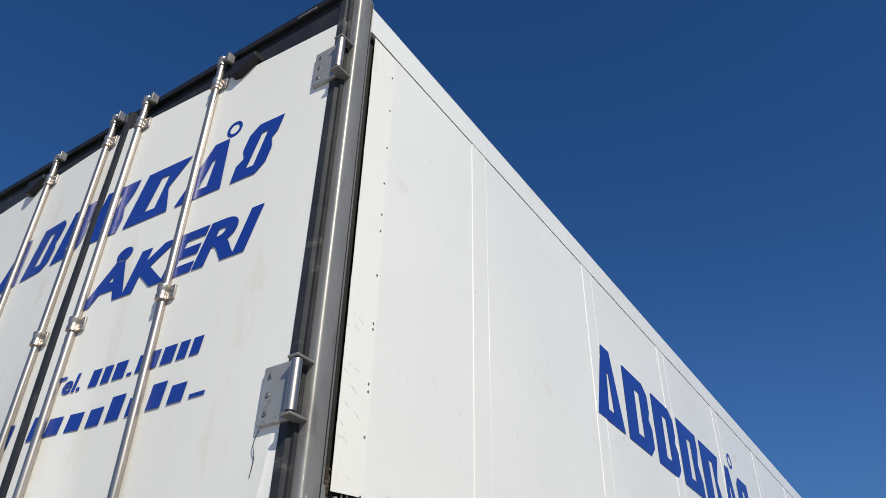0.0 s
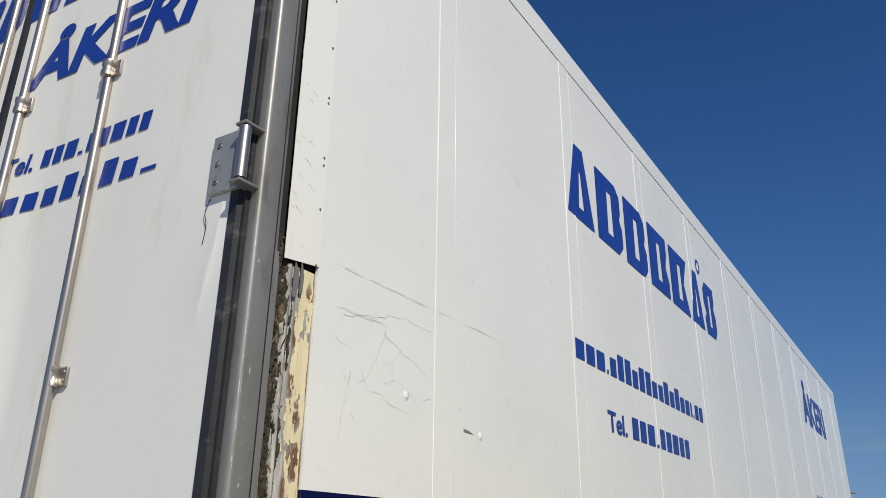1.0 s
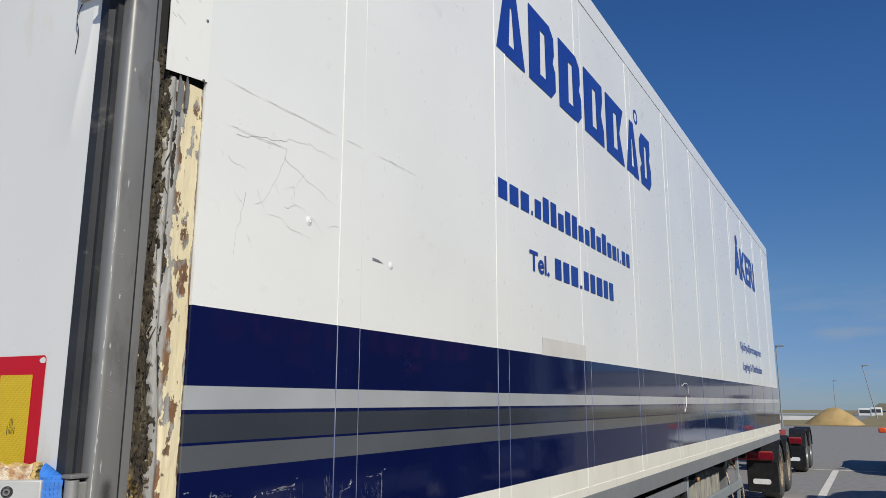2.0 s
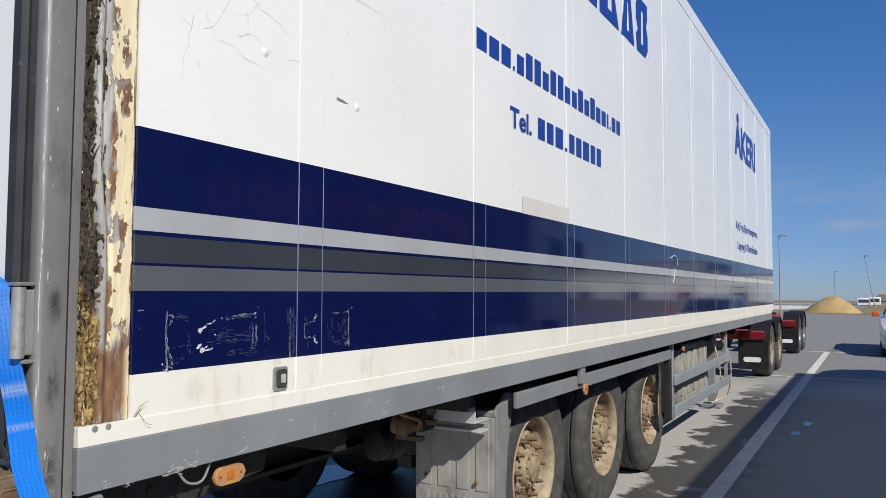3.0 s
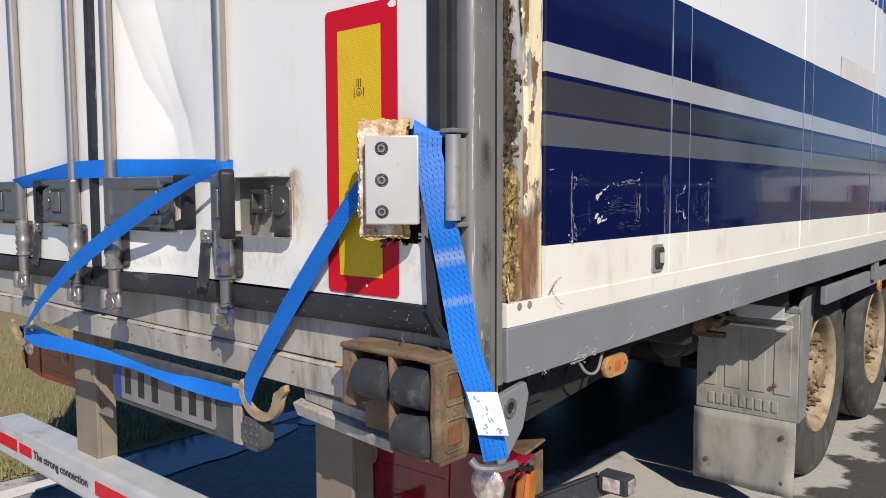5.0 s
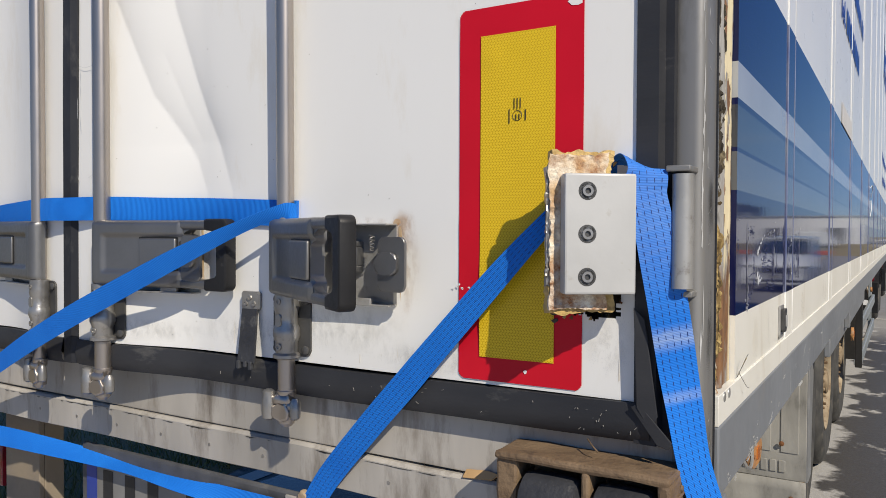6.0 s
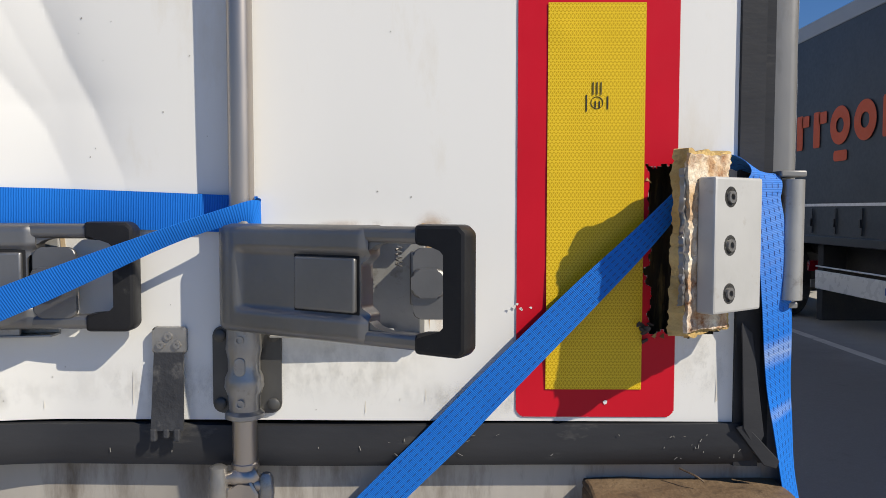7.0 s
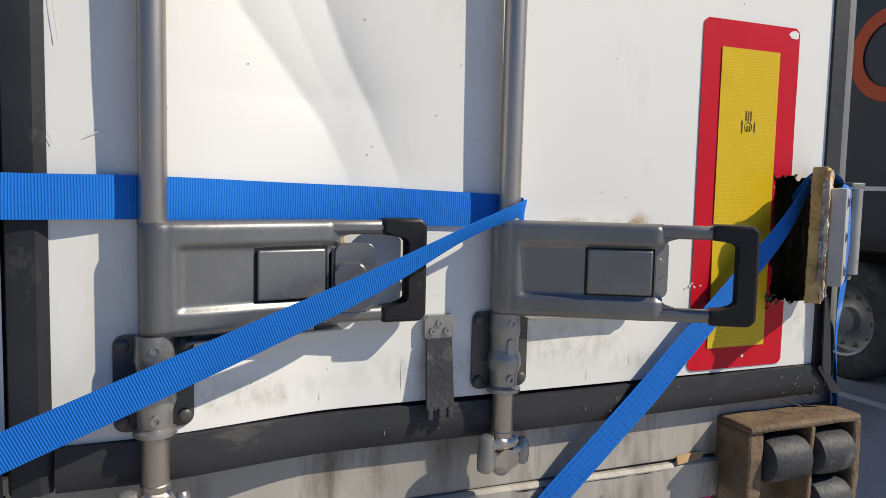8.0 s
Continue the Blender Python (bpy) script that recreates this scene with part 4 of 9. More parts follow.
for y, z, ln, a in ((0.95, 1.108, 0.055, 92), (1.22, 1.16, 0.05, 35), (1.78, 1.115, 0.08, 98), (0.60, 1.106, 0.06, 8), (0.63, 1.112, 0.03, 20)):
    prism(b, [(0, 0), (ln * 0.6, -0.0012), (ln, 0.0), (ln * 0.5, 0.0012)], on_side(y, z, 0.0047) @ pose(0, 0, 0, 0, 0, a), 0.0003)
part("paint_chip", b, hinge_alu, trailer, smooth=0)
b = bmesh.new()
for y in (0.165, 0.2):
    lathe(b, (0.0032, y, 1.243), (1, 0, 0), [(0.008, 0), (0.0075, 0.0012), (0.004, 0.002)], 12)
part("rivet", b, dull_alu, trailer)
# drain lock in the lower panel
b = bmesh.new()
prism(b, rounded(0.062, 0.07, 0.008), on_side(0.785, 1.297, 0.0005), 0.004, bevel=0.001)
part("drain_flap", b, dull_alu, trailer, "small grey recessed drain lock")
lock = bpy.data.objects["drain_flap"]
b = bmesh.new()
prism(b, rounded(0.04, 0.05, 0.006), on_side(0.785, 1.3, 0.005), 0.007, bevel=0.002)
part("lock_body", b, dark_steel, lock)
b = bmesh.new()
prism(b, rounded(0.02, 0.026, 0.003), on_side(0.788, 1.298, 0.0125), 0.002)
part("lock_key", b, hinge_alu, lock)

# hairline cracks, scuffs and tape residue on the first panels
b = bmesh.new()


def crack(b, y, z, heading, length, width, turn, seed):
    r = random.Random(seed)
    a, n = radians(heading), max(6, int(length / 0.02))
    pts = [(y, z)]
    for i in range(n):
        a += turn / n
        k = a + r.gauss(0, 0.22)
        y, z = y + math.cos(k) * length / n, z + math.sin(k) * length / n
        pts.append((y, z))
    prev = None
    for i, (py, pz) in enumerate(pts):
        w = width * (1 - 0.7 * i / n) * r.uniform(0.25, 0.5)
        q = pts[min(i + 1, n)]
        p = pts[max(i - 1, 0)]
        d = math.atan2(q[1] - p[1], q[0] - p[0]) + math.pi / 2
        cur = [b.verts.new((0.0007, py + w * math.cos(d), pz + w * math.sin(d))), b.verts.new((0.0007, py - w * math.cos(d), pz - w * math.sin(d)))]
        if prev:
            b.faces.new((prev[0], prev[1], cur[1], cur[0]))
        prev = cur
    return pts


for i, (y, z, hd, ln, wd, tn) in enumerate((
        (0.381, 2.446, 12, 0.47, 0.0024, -0.30), (0.584, 2.459, -98, 0.24, 0.0026, -0.94), (0.426, 2.292, -106, 0.197, 0.0024, 0.04),
        (0.574, 2.435, -15, 0.29, 0.0015, 0.2), (0.671, 2.406, -106, 0.128, 0.0015, -1.09), (0.623, 2.362, -55, 0.071, 0.0015, -0.74),
        (0.584, 2.287, 14, 0.113, 0.0016, -0.48), (0.696, 2.285, -15, 0.094, 0.0016, -0.27), (0.47, 2.31, -53, 0.081, 0.0014, 0.04),
        (0.52, 2.25, -4, 0.081, 0.0014, -0.17), (0.599, 2.235, -1, 0.128, 0.0014, -0.42), (0.354, 2.376, -44, 0.076, 0.0014, 0.8),
        (0.412, 2.261, 160, 0.043, 0.0014, -0.69), (0.438, 2.177, -80, 0.045, 0.0013, 0.53), (0.795, 2.268, 27, 0.071, 0.0014, -0.59))):
    crack(b, y, z, hd, ln, wd, tn, 30 + i)
part("crack", b, surf("crack_line", (0.38, 0.365, 0.34), (0.60, 0.59, 0.56), 0.9, scale=30, bump=0), trailer, "hairline cracks in the white skin", smooth=0)
b = bmesh.new()
rsf = random.Random(3)
for y, z, ln, many in ((0.315, 2.582, 0.96, 1), (0.312, 2.462, 0.27, 0.3)):
    a = 0.0
    for k in range(int(75 * many)):
        t, l = rsf.random() * ln, rsf.uniform(0.02, 0.11)
        o, w = rsf.gauss(0, 0.0022), rsf.uniform(0.0002, 0.0007)
        y0, z0 = y + math.cos(a) * t, z + math.sin(a) * t + o
        y1, z1 = y0 + math.cos(a) * l, z0 + math.sin(a) * l
        if y0 < 0.856 < y1 or y0 < 0.985 < y1:
            continue
        xx = 0.0006 + (0.0019 if 0.858 < y0 < 0.98 else 0)
        b.faces.new([b.verts.new(v) for v in ((xx, y0, z0), (xx, y1, z1), (xx, y1, z1 + w), (xx, y0, z0 + w))])
tagged(part("scuff", b, surf("scuff_line", (0.71, 0.70, 0.67), (0.77, 0.765, 0.75), 0.8, bump=0), trailer, smooth=0), kind="stuff")
# small dents with a torn lip
for y, z in ((0.70, 2.268), (1.16, 2.20)):
    b = bmesh.new()
    lathe(b, (0.0004, y, z), (1, 0, 0), [(0.016, 0), (0.009, 0.002), (0.004, 0.0045), (0.001, 0.002)], 14)
    part("dent", b, white_side, trailer)
b = bmesh.new()
prism(b, [(-0.03, 0.006), (0.0, 0.004), (0.034, -0.004), (0.01, -0.005), (-0.03, -0.003)], on_side(1.075, 2.205, 0.0005), 0.0012)
part("dent", b, sill_grey, trailer)


def smear_stroke(b, y0, z0, y1, z1, wide, count, rng_, thick=(0.0003, 0.0010)):
    """Hair-thin smears left along one edge of a pulled-off tape."""
    ln = math.hypot(y1 - y0, z1 - z0)
    a = math.atan2(z1 - z0, y1 - y0)
    for i in range(count):
        t, l, w = rng_.random(), ln * rng_.uniform(0.05, 0.30), rng_.uniform(*thick)
        o = rng_.gauss(0, wide * 0.5)
        py, pz = y0 + (y1 - y0) * t - math.sin(a) * o, z0 + (z1 - z0) * t + math.cos(a) * o
        if abs(py - 0.857) < 0.004 or abs(py - 0.982) < 0.004:
            continue
        xx = 0.0005 + (0.0019 if 0.858 < py < 0.98 else 0)
        prism(b, [(-l * 0.5, 0), (-l * 0.1, -w), (l * 0.5, -w * 0.3), (l * 0.2, w), (-l * 0.3, w * 0.7)], on_side(py, pz, xx) @ pose(0, 0, 0, 0, 0, math.degrees(a) + rng_.gauss(0, 2)), 0.0002)


def fleck(b, y, z, w, hh, rng_):
    """A torn crumb of white tape, lobed and uneven."""
    k = 11
    o = [((w * math.cos(t) * rng_.uniform(0.45, 1.1)), hh * math.sin(t) * rng_.uniform(0.45, 1.1)) for t in (2 * math.pi * i / k for i in range(k))]
    prism(b, o, on_side(y, z, 0.0006 + (0.0019 if 0.858 < y < 0.98 else 0)) @ pose(0, 0, 0, 0, 0, rng_.uniform(0, 35)), 0.0004)


rt = random.Random(61)
faint = surf("faint_smear", (0.034, 0.042, 0.115), (0.065, 0.073, 0.15), 0.5, scale=60, fine=160, bump=0.1)
pale = surf("pale_smear", (0.20, 0.21, 0.27), (0.34, 0.35, 0.39), 0.7, scale=60, fine=160, bump=0.1)
white_fleck = surf("white_fleck", (0.60, 0.61, 0.62), (0.36, 0.38, 0.43), 0.8, scale=80, bump=0.2)
b = bmesh.new()
for y0, z0, y1, z1, wd, ct in ((0.385, 1.494, 0.435, 1.492, 0.010, 34), (0.370, 1.375, 0.42, 1.382, 0.010, 22), (0.37, 1.414, 0.46, 1.418, 0.002, 5), (0.431, 1.450, 0.440, 1.397, 0.006, 20), (0.275, 1.485, 0.283, 1.465, 0.008, 12),
                               (0.50, 1.43, 0.66, 1.428, 0.022, 44), (0.54, 1.44, 0.58, 1.452, 0.008, 22), (0.566, 1.39, 0.67, 1.378, 0.010, 26), (0.662, 1.47, 0.667, 1.40, 0.012, 30), (0.660, 1.40, 0.685, 1.38, 0.012, 26), (0.716, 1.50, 0.720, 1.375, 0.002, 10),
                               (0.826, 1.500, 0.832, 1.368, 0.013, 44), (0.842, 1.500, 0.846, 1.368, 0.013, 44), (0.90, 1.475, 0.905, 1.385, 0.012, 14), (1.03, 1.47, 1.03, 1.40, 0.02, 22), (1.07, 1.455, 1.072, 1.42, 0.008, 16), (1.10, 1.468, 1.104, 1.40, 0.020, 40), (1.03, 1.395, 1.12, 1.385, 0.014, 26)):
    smear_stroke(b, y0, z0, y1, z1, wd, ct, rt)
tagged(part("tape_smear", b, faint, trailer, "faint dull smears of pulled-off tape", smooth=0), kind="stuff")
b = bmesh.new()
for y0, z0, y1, z1, wd, ct in ((0.361, 1.497, 0.366, 1.365, 0.0035, 44), (0.363, 1.495, 0.384, 1.497, 0.003, 10), (0.384, 1.496, 0.370, 1.470, 0.003, 12), (0.368, 1.415, 0.384, 1.372, 0.004, 14), (0.356, 1.37, 0.384, 1.364, 0.005, 10), (0.355, 1.362, 0.372, 1.352, 0.005, 10),
                               (0.569, 1.487, 0.678, 1.495, 0.003, 22), (0.570, 1.480, 0.66, 1.486, 0.002, 8), (0.566, 1.488, 0.567, 1.477, 0.003, 8), (0.676, 1.497, 0.680, 1.478, 0.005, 12), (0.682, 1.462, 0.683, 1.405, 0.004, 26), (0.668, 1.458, 0.670, 1.408, 0.003, 12), (0.665, 1.395, 0.685, 1.402, 0.006, 10),
                               (0.273, 1.510, 0.292, 1.511, 0.002, 8), (0.715, 1.432, 0.735, 1.418, 0.002, 5), (0.826, 1.50, 0.830, 1.37, 0.003, 10), (0.893, 1.455, 0.896, 1.415, 0.003, 14), (0.896, 1.456, 0.935, 1.462, 0.003, 12), (0.896, 1.412, 0.945, 1.415, 0.003, 14), (0.935, 1.462, 0.95, 1.485, 0.005, 14), (0.94, 1.415, 0.955, 1.39, 0.006, 16),
                               (1.035, 1.487, 1.075, 1.487, 0.003, 10), (1.095, 1.488, 1.125, 1.489, 0.003, 10), (1.124, 1.487, 1.126, 1.378, 0.003, 26), (1.10, 1.385, 1.125, 1.383, 0.006, 14)):
    smear_stroke(b, y0, z0, y1, z1, wd, ct, rt, (0.0004, 0.0014))
tagged(part("tape_residue", b, pale, trailer, "greyish residue of pulled-off tape", smooth=0), kind="stuff")
b = bmesh.new()
for y, z, w, hh in ((0.472, 1.455, 0.012, 0.009), (0.487, 1.462, 0.012, 0.005), (0.505, 1.471, 0.013, 0.0025), (0.520, 1.477, 0.006, 0.002), (0.470, 1.412, 0.012, 0.006), (0.481, 1.402, 0.010, 0.010), (0.499, 1.401, 0.014, 0.003), (0.513, 1.403, 0.008, 0.002), (0.494, 1.409, 0.006, 0.003),
                    (0.945, 1.474, 0.004, 0.004), (0.952, 1.478, 0.004, 0.002), (0.944, 1.402, 0.004, 0.009), (0.955, 1.395, 0.005, 0.003), (0.364, 1.36, 0.004, 0.004), (0.352, 1.374, 0.003, 0.003), (0.678, 1.496, 0.005, 0.002), (0.548, 1.484, 0.002, 0.004), (1.142, 1.503, 0.004, 0.002), (0.69, 1.512, 0.004, 0.001), (0.525, 1.44, 0.003, 0.003)):
    fleck(b, y, z, w, hh, rt)
tagged(part("tape_fleck", b, white_fleck, trailer, "torn white crumbs of tape", smooth=0), kind="stuff")
b = bmesh.new()
prism(b, [(-0.34, -0.045), (0.34, -0.045), (0.34, 0.045), (-0.34, 0.045)], on_side(2.93, 2.005, 0.0022), 0.0004)
part("faded_patch", b, surf("faded_patch", (0.66, 0.64, 0.62), None, 0.5, bump=0.02), trailer, smooth=0)
b = bmesh.new()
tube(b, curve_points([(0.002, 5.83, 1.86), (0.012, 5.92, 1.885), (0.012, 6.04, 1.87), (0.004, 6.08, 1.80)], 5), 0.0026, 6)
tube(b, curve_points([(0.003, 5.90, 1.64), (0.008, 5.95, 1.70), (0.004, 5.99, 1.77)], 5), 0.003, 6)
part("torn_film", b, paper_white, trailer)

# markings on the side
mark_shapes("name_shape", on_side(2.07, 3.44), "abbekas", (0.42, 0.46, 0.46, 0.47, 0.50, 0.40, 0.40), 0.44, blue_film, trailer)
b = bmesh.new()
lathe(b, (0.0002, 4.70, 3.965), (1, 0, 0), [(0.062, 0), (0.062, 0.001), (0.036, 0.001), (0.036, 0)], 24, closed=False)
part("name_ring", b, blue_film, trailer)
mark_shapes("address_bar", on_side(2.07, 2.675), "iii.illilliililiii.ii", [0.135] * 3 + [0.05] + [0.115] * 13 + [0.06] + [0.05, 0.11, 0.11], 0.135, blue_film, trailer, gap=0.03)
lettering("phone_word", "Tel.", on_side(2.44, 2.385), 0.145, 0.27, blue_film, trailer, heavy=0.02)
mark_shapes("phone_bar", on_side(2.80, 2.385), "lll.lllll", (0.13, 0.13, 0.15, 0.07, 0.125, 0.125, 0.145, 0.12, 0.12), 0.115, blue_film, trailer, gap=0.035)
lettering("haulier_word", "ÅKERI", on_side(9.55, 3.42), 0.60, 1.98, blue_film, trailer, heavy=0.035)
lettering("service_words", "Kyl,Frys,Fjärrtransporter,", on_side(9.55, 2.40), 0.15, 2.1, blue_film, trailer, heavy=0.01)
lettering("service_words", "Lagring & Distribution", on_side(9.66, 2.14), 0.15, 1.92, blue_film, trailer, heavy=0.01)

# dirt runs on the white skin, rubbed paint on the sill
rg = random.Random(92)
for y, z, w, hh, mat in ((0.62, 1.30, 0.16, 0.11, side_grime), (0.46, 1.30, 0.12, 0.10, side_grime), (1.22, 1.30, 0.14, 0.11, side_grime), (1.9, 1.30, 0.3, 0.11, side_grime)):
    b = bmesh.new()
    prism(b, [(-w / 2, -hh / 2), (w / 2, -hh / 2), (w / 2, hh / 2), (-w / 2, hh / 2)], on_side(y, z, 0.0004), 0.0002)
    tagged(part("dirt_run", b, mat, trailer, smooth=0), kind="stuff")
b = bmesh.new()
for y, z, n_, ln in ((0.40, 1.103, 26, 0.030), (0.44, 1.108, 16, 0.025), (0.20, 1.115, 8, 0.012), (0.26, 1.098, 8, 0.014), (0.47, 1.14, 5, 0.006), (0.83, 1.165, 8, 0.02), (1.05, 1.16, 7, 0.02), (1.35, 1.12, 10, 0.03), (1.36, 1.16, 10, 0.02), (0.75, 1.12, 6, 0.01)):
    for i in range(n_):
        l, w = rg.uniform(0.2, 1.0) * ln * 0.5, rg.uniform(0.0004, 0.0014)
        prism(b, [(-l, 0), (-l * 0.2, -w), (l, -w * 0.3), (l * 0.4, w), (-l * 0.4, w * 0.6)], on_side(y + rg.gauss(0, ln * 0.5), z + rg.gauss(0, 0.004), 0.0048) @ pose(0, 0, 0, 0, 0, rg.gauss(9, 14)), 0.0002)
tagged(part("sill_scuff", b, hinge_alu, trailer, "pale scuffs on the grey sill", smooth=0), kind="stuff")

# ---- rear corner: post, rotten core, cover strip ----


def rear_post(xo, s):
    """The painted steel corner post, an angle with a rounded edge, its face towards the rear."""
    b = bmesh.new()
    pts = [(-0.044, 0.030), (-0.040, 0.023), (-0.030, 0.020), (-0.012, 0.0195)] + [(-0.012 + 0.014 * math.sin(a), 0.0335 - 0.014 * math.cos(a)) for a in (0.25, 0.55, 0.85, 1.2, math.pi / 2)]
    pts += [(0.003, 0.085), (-0.003, 0.104), (-0.02, 0.104), (-0.036, 0.05)]
    if s < 0:
        pts = [(-px, py) for px, py in pts][::-1]
    lo = [b.verts.new((xo + px, py, 1.055)) for px, py in pts]
    hi = [b.verts.new((xo + px, py, 4.5)) for px, py in pts]
    k = len(pts)
    b.faces.new(lo[::-1])
    b.faces.new(hi)
    for i in range(k):
        b.faces.new((lo[i], lo[(i + 1) % k], hi[(i + 1) % k], hi[i]))
    return part("corner_post", b, post_grey, trailer, "scratched grey metal corner post", smooth=50)


rear_post(0.0, 1)
# chipped paint down the post's edges
b = bmesh.new()
rp_ = random.Random(17)
for i in range(60):
    z, y = rp_.uniform(1.15, 3.2), rp_.choice((rp_.gauss(0.082, 0.003), rp_.gauss(0.082, 0.003), rp_.uniform(0.036, 0.08)))
    w, l = rp_.uniform(0.0006, 0.0026), rp_.uniform(0.002, 0.016)
    prism(b, [(-w, -l * rp_.random()), (w * 0.4, -l), (w, l * 0.2), (w * 0.1, l), (-w * 0.7, l * 0.4)], on_side(min(y, 0.0845), z, 0.0021), 0.0003)
tagged(part("post_chip", b, hinge_alu, trailer, smooth=0), kind="stuff")
b = bmesh.new()
box(b, -0.006, 0.0055, 0.0862, 0.0885, 1.06, 4.48, 0.0006)
part("post_seam", b, seal_black, trailer)
# worn bright line along the rounded edge, scratches and a dent on the side face
b = bmesh.new()
for i in range(46):
    z, l, w = rp_.uniform(1.08, 2.6), rp_.uniform(0.004, 0.05) * rp_.random(), rp_.uniform(0.0004, 0.0012)
    a = rp_.gauss(0.95, 0.10)
    m_ = basis((-0.012 + 0.0143 * math.sin(a), 0.0335 - 0.0143 * math.cos(a), z), (math.cos(a), math.sin(a), 0), (0, 0, 1))
    prism(b, [(-w, -l * rp_.random()), (w * 0.4, -l), (w, l * 0.2), (w * 0.1, l), (-w * 0.7, l * 0.4)], m_, 0.0002)
for i in range(14):
    z, y, l, k = rp_.uniform(1.10, 2.1), rp_.uniform(0.038, 0.07), rp_.uniform(0.004, 0.02), rp_.gauss(0, 0.5)
    prism(b, [(0, 0), (l, l * k), (l, l * k + 0.0005), (0, 0.0009)], on_side(y, z, 0.0030), 0.0002)
tagged(part("post_scratch", b, hinge_alu, trailer, smooth=0), kind="stuff")
for z, hh in ((1.16, 0.20), (1.36, 0.16), (1.52, 0.12)):
    b = bmesh.new()
    prism(b, [(-0.024, -hh / 2), (0.024, -hh / 2), (0.024, hh / 2), (-0.024, hh / 2)], on_side(0.058, z, 0.0031), 0.0002)
    tagged(part("post_smut", b, post_smut, trailer, smooth=0), kind="stuff")
rear_post(-W, -1)
rc = random.Random(7)
b = bmesh.new()
box(b, -0.05, -0.022, 0.104, 0.264, 1.2, 4.32)
part("post_core", b, chassis_dark, trailer, "dark rotten filler behind the torn cover")
b = bmesh.new()
ny, nz = 22, 420
grid = []
for i in range(nz + 1):
    z = 1.252 + (2.60 - 1.252) * i / nz
    row = []
    for k in range(ny + 1):
        y = 0.112 + 0.068 * k / ny
        d = 0.020 * noise.noise(Vector((y * 80, z * 7, 3))) + 0.015 * noise.noise(Vector((y * 170, z * 30, 8))) + 0.008 * noise.noise(Vector((y * 280, z * 120, 1)))
        row.append(b.verts.new((-0.014 + min(d, 0.012) - (0.012 if k == 0 else 0), y, z)))
    grid.append(row)
for i in range(nz):
    for k in range(ny):
        b.faces.new((grid[i][k], grid[i][k + 1], grid[i + 1][k + 1], grid[i + 1][k]))
part("torn_filler", b, filler_mat, trailer, "crumbling dark and yellow filler", smooth=20)
# the post's inner flange, bent and chipped, ending in a step below the cover strip
b = bmesh.new()
nz = 120
prev = None
for i in range(nz + 1):
    z = 1.10 + (2.545 - 1.10) * i / nz
    e = 0.1175 + 0.0018 * noise.noise(Vector((0, z * 18, 2))) + 0.0012 * noise.noise(Vector((3, z * 70, 2))) - 0.006 * max(0, (z - 2.50) / 0.045)
    d = 0.0012 * noise.noise(Vector((4, z * 6, 1)))
    cur = [b.verts.new(v) for v in ((-0.004, 0.0875, z), (0.0006 + d, 0.0895, z), (0.0014 + d, 0.100, z), (0.0004 + d, e - 0.004, z), (-0.004, e, z), (-0.016, e - 0.002, z))]
    if prev:
        for k in range(5):
            b.faces.new((prev[k], prev[k + 1], cur[k + 1], cur[k]))
    prev = cur
part("post_flange", b, post_grey, trailer, smooth=35)
# the bared post: folded sheet, ragged along the filler
b = bmesh.new()
nz, nk = 240, 26
grid = []
for i in range(nz + 1):
    z = 1.252 + (2.53 - 1.252) * i / nz
    left = 0.150 + 0.023 * eased((1.95 - z) / 0.35)
    row = []
    for k in range(nk + 1):
        u = k / nk
        e = (0.006 * noise.noise(Vector((3, z * 24, 9))) + 0.005 * noise.noise(Vector((1, z * 80, 4)))) * max(0, 1 - 4 * u)
        y = left + (0.2605 - left) * u + e
        fold = 0.004 * math.exp(-((y - left - 0.013) / 0.006) ** 2) - 0.003 * math.exp(-((y - left - 0.026) / 0.005) ** 2)
        d = 0.0016 * noise.noise(Vector((y * 60, z * 9, 5))) + 0.0008 * noise.noise(Vector((y * 200, z * 40, 2)))
        row.append(b.verts.new((-0.0085 + fold + d - (0.012 if k == 0 else 0), y, z)))
    grid.append(row)
for i in range(nz):
    for k in range(nk):
        b.faces.new((grid[i][k], grid[i][k + 1], grid[i + 1][k + 1], grid[i + 1][k]))
part("bared_post", b, torn_paint, trailer, "ragged cream paint over rusty grey metal", smooth=40)
# splinters and rags standing out of the filler
for mat_, cnt in ((dark_foam, 45), (foam, 5), (bare_metal, 8)):
    b = bmesh.new()
    for i in range(cnt):
        z, y = 1.262 + 1.25 * rc.random() ** (1.8 if mat_ == foam else 1.0), rc.uniform(0.122, 0.160)
        w, l = rc.uniform(0.001, 0.0028), rc.uniform(0.008, 0.03)
        o = [(-w * rc.random(), -l), (w * rc.random(), -l * 0.4), (w, l * 0.3), (w * 0.2, l), (-w * rc.random(), l * 0.5), (-w, -l * 0.2)]
        prism(b, o, on_side(y, z, -0.015 + 0.010 * rc.random()) @ pose(0, 0, 0, rc.uniform(-25, 25), rc.uniform(-55, 55), rc.gauss(0, 18)), 0.001)
    tagged(part("filler_splinter", b, mat_, trailer, smooth=0), kind="stuff")
# riveted white cover strip that still hangs on the upper half
b = bmesh.new()
nz = 90
grid = []
